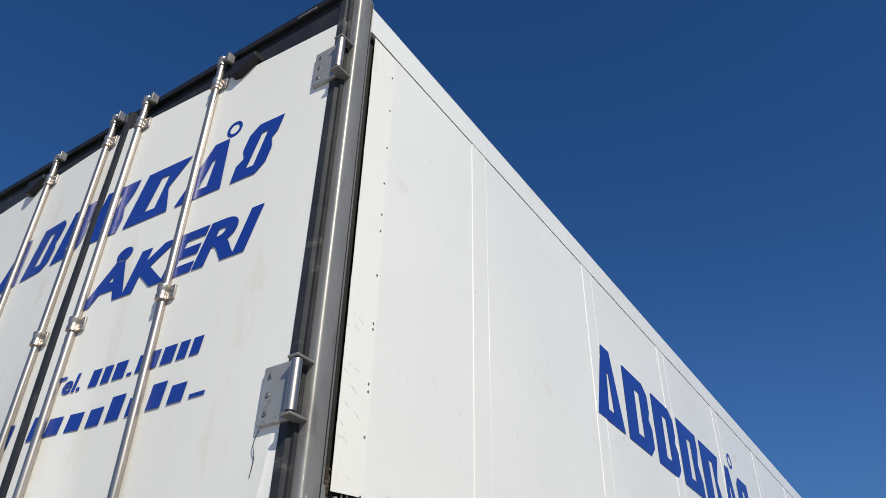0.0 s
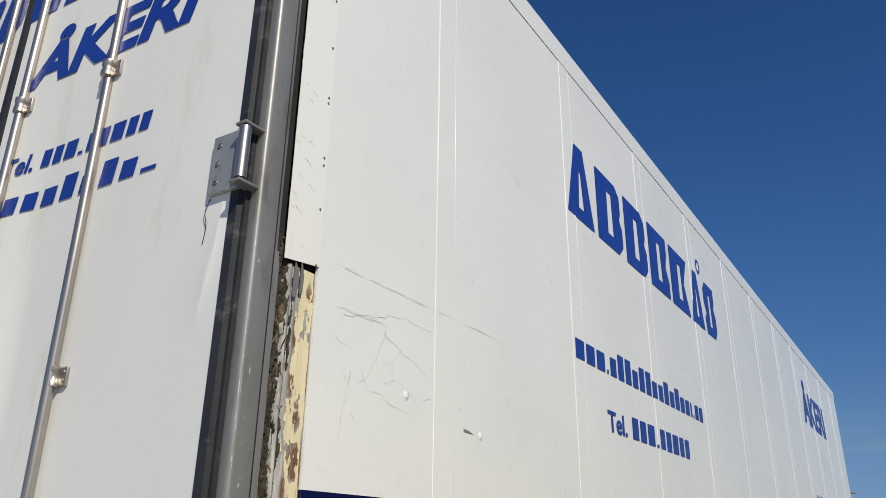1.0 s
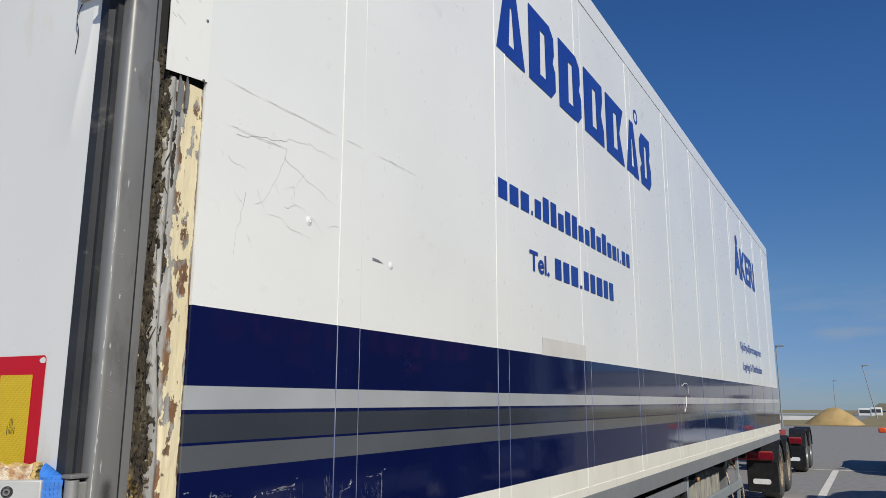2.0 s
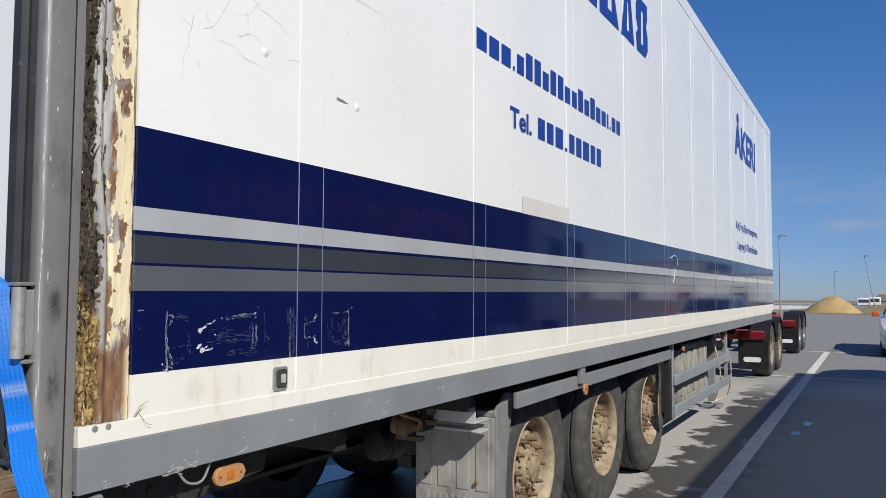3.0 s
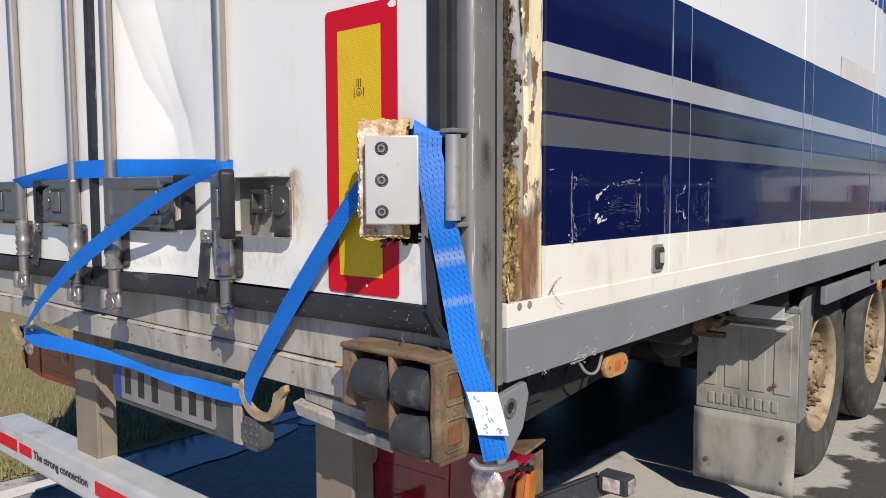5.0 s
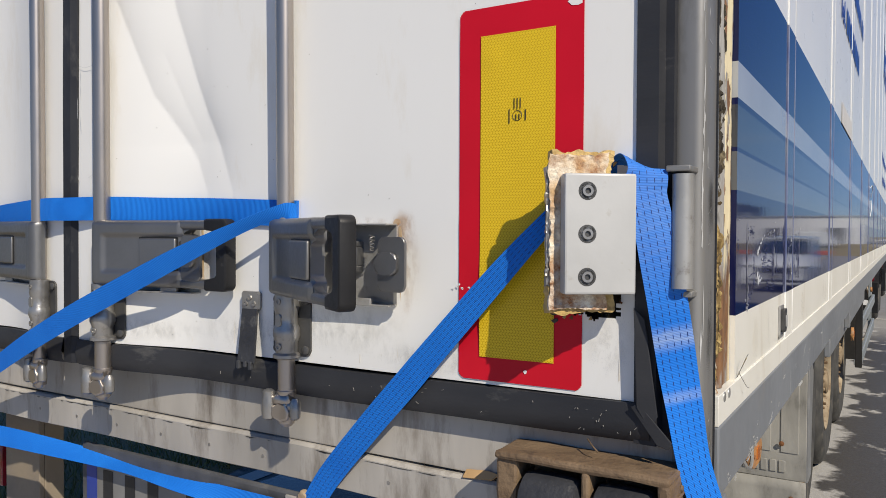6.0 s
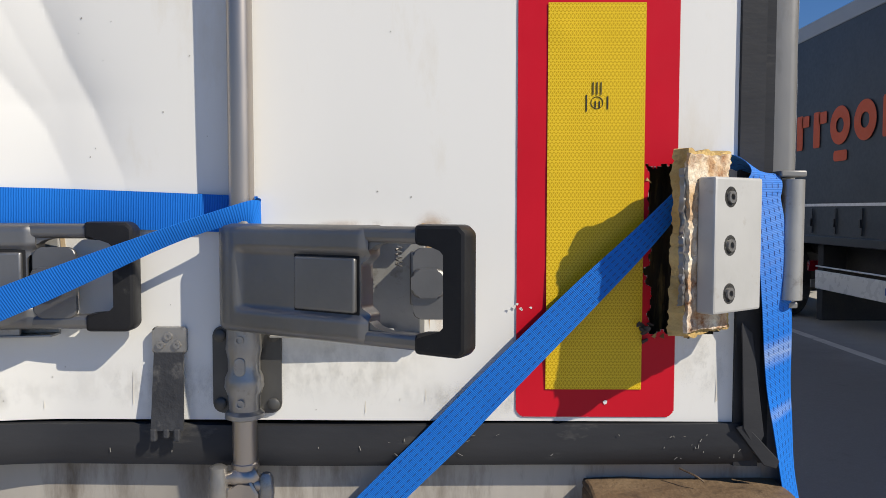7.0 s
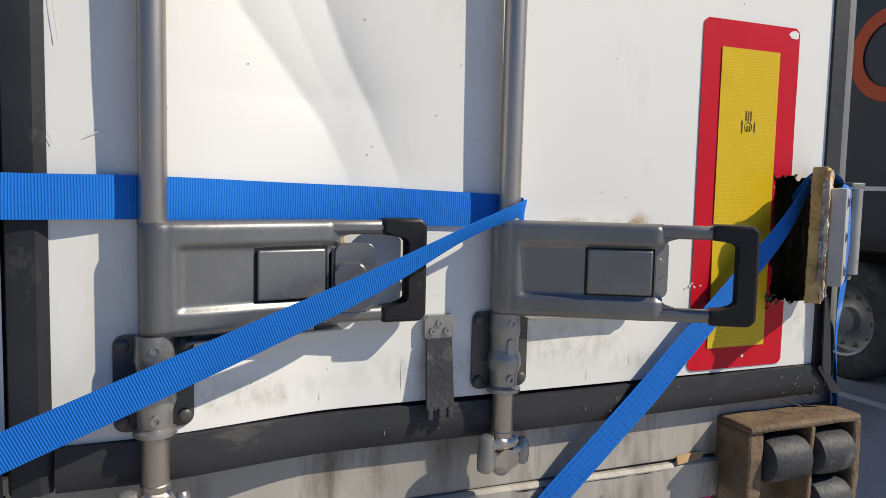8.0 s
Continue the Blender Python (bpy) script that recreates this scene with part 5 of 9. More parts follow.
for i in range(nz + 1):
    z = 2.535 + (4.318 - 2.535) * i / nz
    low = max(0, 1 - i / 26)
    row = []
    for k, y in enumerate((0.128, 0.16, 0.19, 0.22, 0.2632)):
        zz = z + (0.014 * (y - 0.13) / 0.12 if i == 0 else 0)
        row.append(b.verts.new((0.0026 + 0.0 * noise.noise(Vector((y * 20, z * 9, 2))), y - (0.003 * abs(noise.noise(Vector((z * 30, 0, 1)))) if k == 0 else 0), zz)))
    grid.append(row)
for i in range(nz):
    for k in range(4):
        b.faces.new((grid[i][k], grid[i][k + 1], grid[i + 1][k + 1], grid[i + 1][k]))
cover = part("cover_strip", b, white_door, trailer, "scratched white metal strip held by rivets", smooth=0)
sol = cover.modifiers.new("thickness", "SOLIDIFY")
sol.thickness, sol.offset = 0.002, -1
b = bmesh.new()
for z in (2.55, 2.72, 2.86, 2.885, 3.07, 3.09, 3.27, 3.45, 3.52, 3.66, 3.83, 4.02, 4.2):
    lathe(b, (0.0024, 0.248, z), (1, 0, 0), [(0.0042, 0), (0.004, 0.002), (0.002, 0.003)], 8)
part("rivet", b, cast_grey, cover)
b = bmesh.new()
for i in range(16):
    z, y, l, k = rc.uniform(2.57, 3.1), rc.uniform(0.132, 0.20), rc.uniform(0.006, 0.03), rc.uniform(0.3, 0.7)
    prism(b, [(0, 0), (l, -l * k), (l, -l * k + 0.0003), (0, 0.0007)], on_side(y, z, 0.0027), 0.0003)
part("scratch", b, sill_grey, cover, smooth=0)
# bent gasket flap above the break
b = bmesh.new()
prism(b, [(0, 0), (0.012, 0.0), (0.02, 0.06), (0.004, 0.1)], on_side(0.172, 2.44, -0.004), 0.004)
prism(b, [(0, 0), (0.01, 0.0), (0.012, 0.05), (0.002, 0.09)], on_side(0.195, 2.455, -0.002), 0.004)
part("torn_gasket", b, post_grey, trailer)
# frayed fibres low on the panel
b = bmesh.new()
for y, z, dy, dz in ((0.27, 1.255, 0.012, 0.03), (0.275, 1.255, 0.02, 0.035), (0.285, 1.262, 0.022, -0.03)):
    tube(b, curve_points([(0.002, y, z), (0.012, y + dy * 0.6, z + dz * 0.8), (0.014, y + dy * 1.3, z + dz)], 4), 0.0005, 4)
part("loose_fibre", b, dark_foam, trailer)

# ---- rear doors ----
X_R, X_MID, Z_DB, Z_DT = -0.083, -1.292, 1.256, 4.328


def torn(x, z):
    """Whether a place on the door lies in the torn hole behind the broken hinge."""
    dx, dz = (x + 0.150) / 0.045, (z - 1.476) / 0.106
    dx += 0.30 * noise.noise(Vector((z * 28, 0, 3))) + 0.16 * noise.noise(Vector((z * 110, x * 60, 1)))
    dz += 0.10 * noise.noise(Vector((x * 60, 0, 6))) + 0.04 * noise.noise(Vector((x * 220, z * 40, 2)))
    return abs(dx) < 1 and abs(dz) < 1


def bow(x, z):
    """How far the doors stand out towards their meeting edge: sprung open above, bent sharply below."""
    t = (-0.93 - x) / 0.27 if x > X_MID else (x + 1.62) / 0.27
    ajar = (x - X_R) / (X_MID - X_R) if x > X_MID else (x + W + X_R) / (X_MID + W + X_R)
    up = eased((z - 2.1) / 1.5)
    return -0.042 * eased(t) * (1 - up) - 0.056 * max(0.0, min(1.0, ajar)) * up


def crease(x, z, pts, steep, soft, depth):
    """A pressed crease in the sheet: a sharp flank on one side of a bent line, a soft one on the other."""
    best, side = 9.0, 1
    for (x0, z0), (x1, z1) in zip(pts, pts[1:]):
        ax, az = x1 - x0, z1 - z0
        ln2 = ax * ax + az * az
        t = max(0.0, min(1.0, ((x - x0) * ax + (z - z0) * az) / ln2))
        d = math.hypot(x - x0 - t * ax, z - z0 - t * az)
        if d < best:
            best, side = d, (x - x0) * -az + (z - z0) * ax
    fade = max(0, min(1, (z - pts[-1][1] + 0.05) / 0.15)) * max(0, min(1, (pts[0][1] - z + 0.1) / 0.3))
    w = steep if side > 0 else soft
    return depth * fade * math.exp(-(best / w) ** 1.0)


CREASE_A = ((-1.25, 2.15), (-1.150, 1.936), (-1.070, 1.763), (-1.014, 1.696), (-0.964, 1.632), (-0.93, 1.56))
CREASE_B = ((-1.07, 2.15), (-1.012, 1.924), (-0.960, 1.778), (-0.936, 1.72), (-0.899, 1.651), (-0.862, 1.565))
CREASE_C = ((-1.04, 1.84), (-0.99, 1.735), (-0.969, 1.696), (-0.951, 1.668))


def skin_y(x, z):
    y = 0.0006 * noise.noise(Vector((x * 3, z * 3, 1)))
    if x < -0.75 and z < 2.4:
        y += crease(x, z, CREASE_A, 0.048, 0.12, 0.0092)
        y += crease(x, z, CREASE_B, 0.036, 0.09, 0.0078)
        y += crease(x, z, CREASE_C, 0.020, 0.03, 0.0026)
    if x > -0.3 and 2.0 < z < 2.9:
        y -= crease(x, z, ((-0.105, 2.72), (-0.12, 2.55), (-0.16, 2.35)), 0.02, 0.05, 0.005)
    y -= 0.003 * math.exp(-((x + 0.55) / 0.1) ** 2 - ((z - 1.33) / 0.06) ** 2)
    return y


def sheet(xs, zs, y0, hole=True, shape=None, mat_of=None):
    b = bmesh.new()
    grid = [[b.verts.new((x, y0 + (skin_y(x, z) if shape is None else shape(x, z)), z)) for x in xs] for z in zs]
    for i in range(len(zs) - 1):
        for k in range(len(xs) - 1):
            cx, cz = (xs[k] + xs[k + 1]) / 2, (zs[i] + zs[i + 1]) / 2
            if hole and torn(cx, cz):
                continue
            fc = b.faces.new((grid[i][k], grid[i][k + 1], grid[i + 1][k + 1], grid[i + 1][k]))
            if mat_of:
                fc.material_index = mat_of(cx, cz)
    loose = [v for v in b.verts if not v.link_faces]
    bmesh.ops.delete(b, geom=loose, context="VERTS")
    return b


def lines(a, c, step, fine=(), fine_step=0.006):
    out = set(round(a + (c - a) * i / max(1, round((c - a) / step)), 5) for i in range(max(1, round((c - a) / step)) + 1))
    for f0, f1 in fine:
        k = round((f1 - f0) / fine_step)
        out |= set(round(f0 + (f1 - f0) * i / k, 5) for i in range(k + 1))
    return sorted(v for v in out if a - 1e-6 <= v <= c + 1e-6)


b = sheet(sorted(set(lines(X_MID + 0.012, X_R, 0.02, ((-1.27, -0.80),), 0.0035) + lines(-0.21, -0.11, 0.0025))), sorted(set(lines(Z_DB, Z_DT, 0.025, ((1.5, 2.3),), 0.005) + lines(1.36, 1.60, 0.003))), 0.0)
door_r = part("rear_door", b, white_door, trailer, "dented white door leaf with a torn hole by the hinge", smooth=60)
b = bmesh.new()
box(b, X_MID + 0.014, X_R - 0.002, 0.075, 0.085, Z_DB + 0.002, Z_DT - 0.002)
for x0, x1, z0, z1 in ((X_MID + 0.013, X_R, Z_DB, Z_DB + 0.02), (X_MID + 0.013, X_R, Z_DT - 0.02, Z_DT), (X_MID + 0.013, X_MID + 0.03, Z_DB + 0.02, Z_DT - 0.02), (X_R - 0.012, X_R, Z_DB + 0.02, Z_DT - 0.02)):
    box(b, x0, x1, 0.006, 0.075, z0, z1)
part("door_core", b, dark_foam, door_r)
b = sheet(lines(-W - X_R, X_MID - 0.032, 0.04), lines(Z_DB, Z_DT, 0.05), 0.0, False, lambda x, z: 0.0008 * noise.noise(Vector((x * 3, z * 3, 5))))
door_l = part("rear_door", b, white_door, trailer, "white door leaf", smooth=60)
b = bmesh.new()
box(b, -W - X_R, X_MID - 0.034, 0.004, 0.07, Z_DB, Z_DT)
part("door_core", b, dark_foam, door_l)
# shards of skin and foam round the hole
rt = random.Random(21)
for mat_, cnt, name_ in ((rusty, 6, "torn_edge"), (foam_yellow, 6, "torn_foam_rag")):
    b = bmesh.new()
    for i in range(cnt):
        a = 2 * math.pi * (i + rt.random()) / cnt
        x, z = -0.150 + 0.046 * max(-1, min(1, 1.5 * math.cos(a))), 1.476 + 0.108 * max(-1, min(1, 1.5 * math.sin(a)))
        w, l = rt.uniform(0.001, 0.004), rt.uniform(0.002, 0.006)
        m_ = on_rear(x, z, -0.0012) @ pose(0, 0, 0, 0, 0, math.degrees(a) + 90) @ pose(0, 0, 0, rt.uniform(-70, -10) if mat_ == dark_foam else rt.uniform(-40, 0), 0, 0)
        prism(b, [(-w, -0.004), (w, -0.004), (w * rt.uniform(0, 0.7), l * rt.uniform(0.3, 0.7)), (w * rt.uniform(-0.4, 0.4), l)], m_, 0.0008)
    tagged(part(name_, b, mat_, door_r, smooth=0), kind="stuff")
b = bmesh.new()
for i in range(7):
    x, z = -0.196 + rt.gauss(0, 0.006), 1.382 + rt.gauss(0, 0.008)
    o = [(rt.uniform(0.002, 0.007) * math.cos(t), rt.uniform(0.002, 0.006) * math.sin(t)) for t in [2 * math.pi * k / 6 for k in range(6)]]
    prism(b, o, on_rear(x, z, -0.004 - 0.006 * rt.random()) @ pose(0, 0, 0, rt.uniform(-60, 60), rt.uniform(-60, 60), 0), 0.001)
tagged(part("torn_shred", b, rubber, door_r, smooth=0), kind="stuff")

# gaskets
for x0, x1 in ((X_MID - 0.032, X_MID + 0.014),):
    b = bmesh.new()
    pr = [(x0, 0.012), (x0 + 0.006, -0.009), (x0 + 0.02, -0.0105), (x0 + 0.034, -0.010), (x1, -0.002), (x1, 0.02)]
    prev = None
    for i in range(61):
        z = 1.205 + (4.44 - 1.205) * i / 60
        j = 0.011 * noise.noise(Vector((0, 0, z * 2.3)))
        cur = [b.verts.new((px + j * (1 - k / 5), py, z)) for k, (px, py) in enumerate(pr)]
        if prev:
            for k in range(len(pr) - 1):
                b.faces.new((prev[k], prev[k + 1], cur[k + 1], cur[k]))
        prev = cur
    part("centre_gasket", b, seal_black, trailer, "black rubber gasket between the doors", smooth=30)
for xa, xb, s in ((X_R - 0.002, -0.034, 1), (-W + 0.034, -W - X_R + 0.002, 1)):
    b = bmesh.new()
    prev = None
    for i in range(61):
        z = 1.20 + (4.46 - 1.20) * i / 60
        cur = [b.verts.new((xa + (xb - xa) * u, yy, z)) for u, yy in ((0, 0.003), (0.05, -0.004), (0.64, -0.005), (0.70, 0.004), (0.74, 0.009), (0.97, 0.008), (1.0, 0.03))]
        if prev:
            for k in range(6):
                b.faces.new((prev[k], prev[k + 1], cur[k + 1], cur[k]))
        prev = cur
    part("side_gasket", b, strip_rubber, trailer, smooth=30)
for xa, xb in ((X_MID + 0.016, -0.06), (-W + 0.05, X_MID - 0.034)):
    b = bmesh.new()
    prev = None
    for i in range(41):
        x = xa + (xb - xa) * i / 40
        sag = 0.006 * math.sin(i / 40 * math.pi) + 0.004 * noise.noise(Vector((x * 4, 1, 1)))
        cur = [b.verts.new((x, yy, z - sag)) for yy, z in ((0.01, 1.257), (-0.006, 1.256), (-0.010, 1.23), (-0.008, 1.212), (-0.002, 1.203), (0.012, 1.203))]
        if prev:
            for k in range(5):
                b.faces.new((prev[k], cur[k], cur[k + 1], prev[k + 1]))
        prev = cur
    part("bottom_gasket", b, strip_rubber, trailer, "scuffed black rubber strip under the door", smooth=30)
b = bmesh.new()
prism(b, [(-0.048, 0.04), (-0.036, 0.045), (0.008, -0.002), (0.004, -0.012), (-0.012, -0.008)], on_rear(-0.036, 1.212, -0.012), 0.003, bevel=0.001)
prism(b, [(-0.045, 0.165), (-0.03, 0.15), (-0.012, 0.02), (-0.022, 0.0), (-0.04, 0.03)], on_rear(-0.036, 1.222, -0.008) @ pose(0, 0, 0, 0, 8, 0), 0.003, bevel=0.001)
part("loose_gasket", b, strip_rubber, trailer, "torn gasket corner hanging loose")
b = bmesh.new()
rsc = random.Random(5)
for i in range(34):
    x, z, l = rsc.choice((rsc.uniform(-1.25, -0.08), rsc.gauss(-0.13, 0.03), rsc.gauss(-0.45, 0.03))), rsc.uniform(1.206, 1.245), rsc.uniform(0.001, 0.006)
    a = rsc.gauss(1.0, 0.7)
    prism(b, [(0, 0), (l * math.cos(a), l * math.sin(a)), (l * math.cos(a) + 0.0008, l * math.sin(a)), (0.001, 0)], on_rear(x, z, -0.0105), 0.0005)
part("gasket_scuff", b, mudflap_grey, trailer, smooth=0)

# rear frame: head beam and dark drip rail
b = bmesh.new()
box(b, -W + 0.034, -0.034, 0.004, 0.09, Z_DT + 0.004, 4.50, 0.004)
part("head_beam", b, seal_black, trailer, "dark head beam over the doors")
b = bmesh.new()
box(b, -W + 0.02, -0.02, -0.02, 0.03, 4.478, 4.515, 0.006)
part("drip_rail", b, plastic_black, trailer)
b = bmesh.new()
box(b, -0.30, -0.20, -0.0215, -0.019, 4.482, 4.493)
part("type_plate", b, cast_grey, trailer)
for x in (-0.56, -W + 0.56):
    b = bmesh.new()
    prism(b, [(-0.06, 0.075), (0.075, 0.075), (0.075, 0.045), (-0.02, -0.012), (-0.06, 0.0)], basis((x, -0.002, 4.300), (1, 0, 0), (0, 0, 1)), 0.055, bevel=0.006)
    part("door_bumper", b, plastic_black, trailer, "black rubber stop on the door top")

# markings on the doors
mark_shapes("name_shape", on_rear(-2.05, 3.69), "abbekas", (0.24, 0.24, 0.24, 0.25, 0.29, 0.28, 0.20), 0.25, blue_film, door_r, shear=0.3, gap=0.04)
b = bmesh.new()
lathe(b, (-0.545, -0.0005, 3.985), (0, -1, 0), [(0.040, 0), (0.040, 0.001), (0.024, 0.001), (0.024, 0)], 20, closed=False)
part("name_ring", b, blue_film, door_r)
lettering("haulier_word", "ÅKERI", on_rear(-1.20, 3.355), 0.235, 0.90, blue_film, door_r, shear=0.25, heavy=0.04)
lettering("phone_word", "Tel.", on_rear(-1.20, 3.0), 0.095, 0.15, blue_film, door_r, shear=0.2, heavy=0.02)
mark_shapes("phone_bar", on_rear(-1.01, 3.0), "lll.lllll", (0.06, 0.06, 0.075, 0.04, 0.06, 0.06, 0.075, 0.06, 0.06), 0.062, blue_film, door_r, shear=0.2, gap=0.016)
mark_shapes("address_bar", on_rear(-1.265, 2.85), "liiilili.", [0.098] * 9, 0.085, blue_film, door_r, shear=0.2, gap=0.03)
mark_shapes("address_bar", on_rear(-2.24, 2.85), "iii.illil", [0.098] * 9, 0.085, blue_film, door_l, shear=0.2, gap=0.03)

# red and yellow rear marking plates
PL = dict(x0=-0.361, x1=-0.159, z0=1.262, z1=1.828)


def plate_outline_in(x, z):
    r = 0.012
    dx, dz = max(PL["x0"] + r - x, x - (PL["x1"] - r), 0), max(PL["z0"] + r - z, z - (PL["z1"] - r), 0)
    return dx * dx + dz * dz <= r * r


xs = sorted(set(lines(PL["x0"], PL["x1"], 0.012) + lines(PL["x0"], PL["x0"] + 0.013, 0.0013) + lines(PL["x1"] - 0.05, PL["x1"], 0.0013)))
zs = sorted(set(lines(PL["z0"], PL["z1"], 0.012) + lines(1.36, 1.60, 0.003) + lines(PL["z0"], PL["z0"] + 0.013, 0.0013) + lines(PL["z1"] - 0.013, PL["z1"], 0.0013)))
b = sheet(xs, zs, -0.0016, True, lambda x, z: skin_y(x, z) + 0.0006 * noise.noise(Vector((x * 14, z * 14, 3))))
bad = [fc for fc in b.faces if not plate_outline_in(fc.calc_center_median().x, fc.calc_center_median().z)]
bmesh.ops.delete(b, geom=bad, context="FACES")
mark = part("marking_plate", b, red_refl, trailer, "red plate with a yellow reflective field, torn at its edge", smooth=60)
xs = lines(-0.3235, -0.2015, 0.006)
zs = lines(1.298, 1.785, 0.01)
b = sheet(xs, zs, -0.0028, True, lambda x, z: skin_y(x, z) - 0.0035 * max(0, 1 - abs((x + 0.31) * 16 + (z - 1.385) * 4)) * max(0, 1 - abs(z - 1.37) * 11) - 0.002 * max(0, 1 - math.hypot(x + 0.305, (z - 1.75) * 1.5) / 0.025) - 0.0004 * noise.noise(Vector((x * 30, z * 30, 2))))
part("yellow_field", b, yellow_refl, mark, "yellow honeycomb reflective film", smooth=60)
b = bmesh.new()
prism(b, [(-0.012, 0.001), (-0.006, 0.006), (0.003, 0.008), (0.010, 0.004), (0.010, -0.004), (0.004, -0.006), (-0.006, -0.005)], on_rear(-0.172, 1.816, -0.0018), 0.0003)
prism(b, [(-0.003, 0.001), (0.0, 0.003), (0.003, 0.002), (0.002, -0.002), (-0.001, -0.003)], on_rear(-0.247, 1.281, -0.0018), 0.0003)
for i in range(7):
    prism(b, [(-0.0025, 0.0005), (0.0, 0.0018), (0.002, 0.001), (0.001, -0.0016)], on_rear(-0.358 + rsc.gauss(0, 0.006), 1.405 + rsc.gauss(0, 0.004), -0.0018), 0.0003)
part("worn_spot", b, white_door, mark, smooth=0)
b = bmesh.new()
tube(b, [(-0.262 + 0.0075 * math.cos(a), -0.0032, 1.661 + 0.0075 * math.sin(a)) for a in [2 * math.pi * i / 16 for i in range(17)]], 0.00045, 4)
for dx, z0, z1 in ((-0.005, 1.671, 1.687), (0.0, 1.671, 1.687), (0.005, 1.671, 1.687)):
    box(b, -0.262 + dx - 0.0006, -0.262 + dx + 0.0006, -0.0036, -0.0032, z0, z1)
for dx in (-0.002, 0.003):
    box(b, -0.262 + dx - 0.0008, -0.262 + dx + 0.0008, -0.0036, -0.0032, 1.655, 1.663)
box(b, -0.2495, -0.2478, -0.0036, -0.0032, 1.653, 1.669)
box(b, -0.276, -0.2745, -0.0036, -0.0032, 1.650, 1.671)
part("approval_mark", b, ink_black, mark, smooth=0)

# locking rods with their brackets, cams and handles
RODS = ((-0.705, -0.0175), (-1.172, -0.0175), (-1.40, -0.0175), (-1.886, -0.0175))


def rod_bracket(b, x, y, z):
    """A pressed saddle that holds the rod on the door."""
    lathe(b, (x, y, z - 0.03), (0, 0, 1), [(0.0172, 0), (0.0215, 0.002), (0.0215, 0.018), (0.0195, 0.021), (0.0195, 0.039), (0.0215, 0.042), (0.0215, 0.058), (0.0172, 0.06)], 18)
    box(b, x + 0.012, x + 0.05, y * 0.35 - 0.006, -0.0005, z - 0.028, z + 0.028, 0.004)
    lathe(b, (x + 0.038, y * 0.35 - 0.006, z + 0.012), (0, -1, 0), [(0.006, 0), (0.005, 0.003)], 8)
    lathe(b, (x + 0.038, y * 0.35 - 0.006, z - 0.012), (0, -1, 0), [(0.006, 0), (0.005, 0.003)], 8)


def locking_rod(x, y, door):
    b = bmesh.new()
    cyl(b, (x, y, 1.19), (x, y, 4.45), 0.0155, seg=20)
    rod = part("locking_rod", b, steel, door, "long galvanised locking rod")
    for z in (4.30, 3.277, 2.265):
        b = bmesh.new()
        rod_bracket(b, x, y, z)
        part("rod_bracket", b, steel, rod)
    # top cam
    b = bmesh.new()
    lathe(b, (x, y, 4.41), (0, 0, 1), [(0.017, 0), (0.021, 0.004), (0.021, 0.05), (0.014, 0.058)], 14)
    box(b, x - 0.012, x + 0.055, y - 0.016, y + 0.014, 4.425, 4.447, 0.004)
    box(b, x + 0.04, x + 0.056, y - 0.02, -0.001, 4.41, 4.46, 0.004)
    part("rod_cam", b, cast_grey, rod)
    # lower bearing plate and knobbed guide tube
    b = bmesh.new()
    prism(b, rounded(0.088, 0.112, 0.012), on_rear(x, 1.322, -0.0005), 0.004, bevel=0.001)
    for sx in (-1, 1):
        for sz in (-1, 1):
            lathe(b, (x + sx * 0.034, -0.004, 1.322 + sz * 0.044), (0, -1, 0), [(0.008, 0), (0.008, 0.004), (0.005, 0.006)], 10)
    part("bearing_plate", b, dark_steel, rod)
    b = bmesh.new()
    lathe(b, (x, y, 1.262), (0, 0, 1), [(0.018, 0), (0.0245, 0.003), (0.0245, 0.008), (0.019, 0.012), (0.020, 0.03), (0.0245, 0.042), (0.0235, 0.054), (0.020, 0.062), (0.020, 0.078), (0.0225, 0.09), (0.0215, 0.102), (0.021, 0.118)], 20)
    for z in (1.285, 1.365):
        lathe(b, (x, y - 0.0195, z), (0, -1, 0), [(0.006, 0), (0.006, 0.003), (0.0035, 0.003), (0.0035, 0.001)], 10)
    prism(b, rounded(0.013, 0.022, 0.005), on_rear(x, 1.332, y - 0.0185), 0.004, bevel=0.001)
    part("guide_tube", b, cast_grey, rod)
    # cast claw at the foot: a collar, a broad lip and a fat roller beside it
    b = bmesh.new()
    lathe(b, (x, y, 1.108), (0, 0, 1), [(0.010, 0), (0.017, 0.006), (0.019, 0.02), (0.016, 0.05), (0.0205, 0.058), (0.0205, 0.064), (0.0165, 0.068)], 18)
    tube(b, curve_points([(x + 0.010, y - 0.010, 1.148), (x + 0.022, y - 0.012, 1.146), (x + 0.034, y - 0.012, 1.146)], 4), 0.009, 10)
    tube(b, curve_points([(x - 0.034, y - 0.012, 1.152), (x - 0.012, y - 0.012, 1.156), (x + 0.012, y - 0.010, 1.155), (x + 0.021, y - 0.008, 1.16)], 4), [0.009] * 4 + [0.0125] * 5 + [0.011] * 4, 10)
    prism(b, [(-0.026, 0.0), (0.002, -0.008), (0.022, -0.002), (0.026, 0.012), (0.014, 0.030), (-0.004, 0.020), (-0.024, 0.022)], on_rear(x, 1.125, y - 0.006), 0.018, bevel=0.005)
    claw = part("rod_claw", b, steel, rod, "bright cast claw")
    b = bmesh.new()
    lathe(b, (x - 0.036, y - 0.016, 1.118), (0, 0, 1), [(0.008, 0), (0.0145, 0.004), (0.0155, 0.016), (0.0145, 0.036), (0.013, 0.040), (0.013, 0.052), (0.007, 0.055)], 14)
    part("claw_roller", b, cast_grey, claw)
    b = bmesh.new()
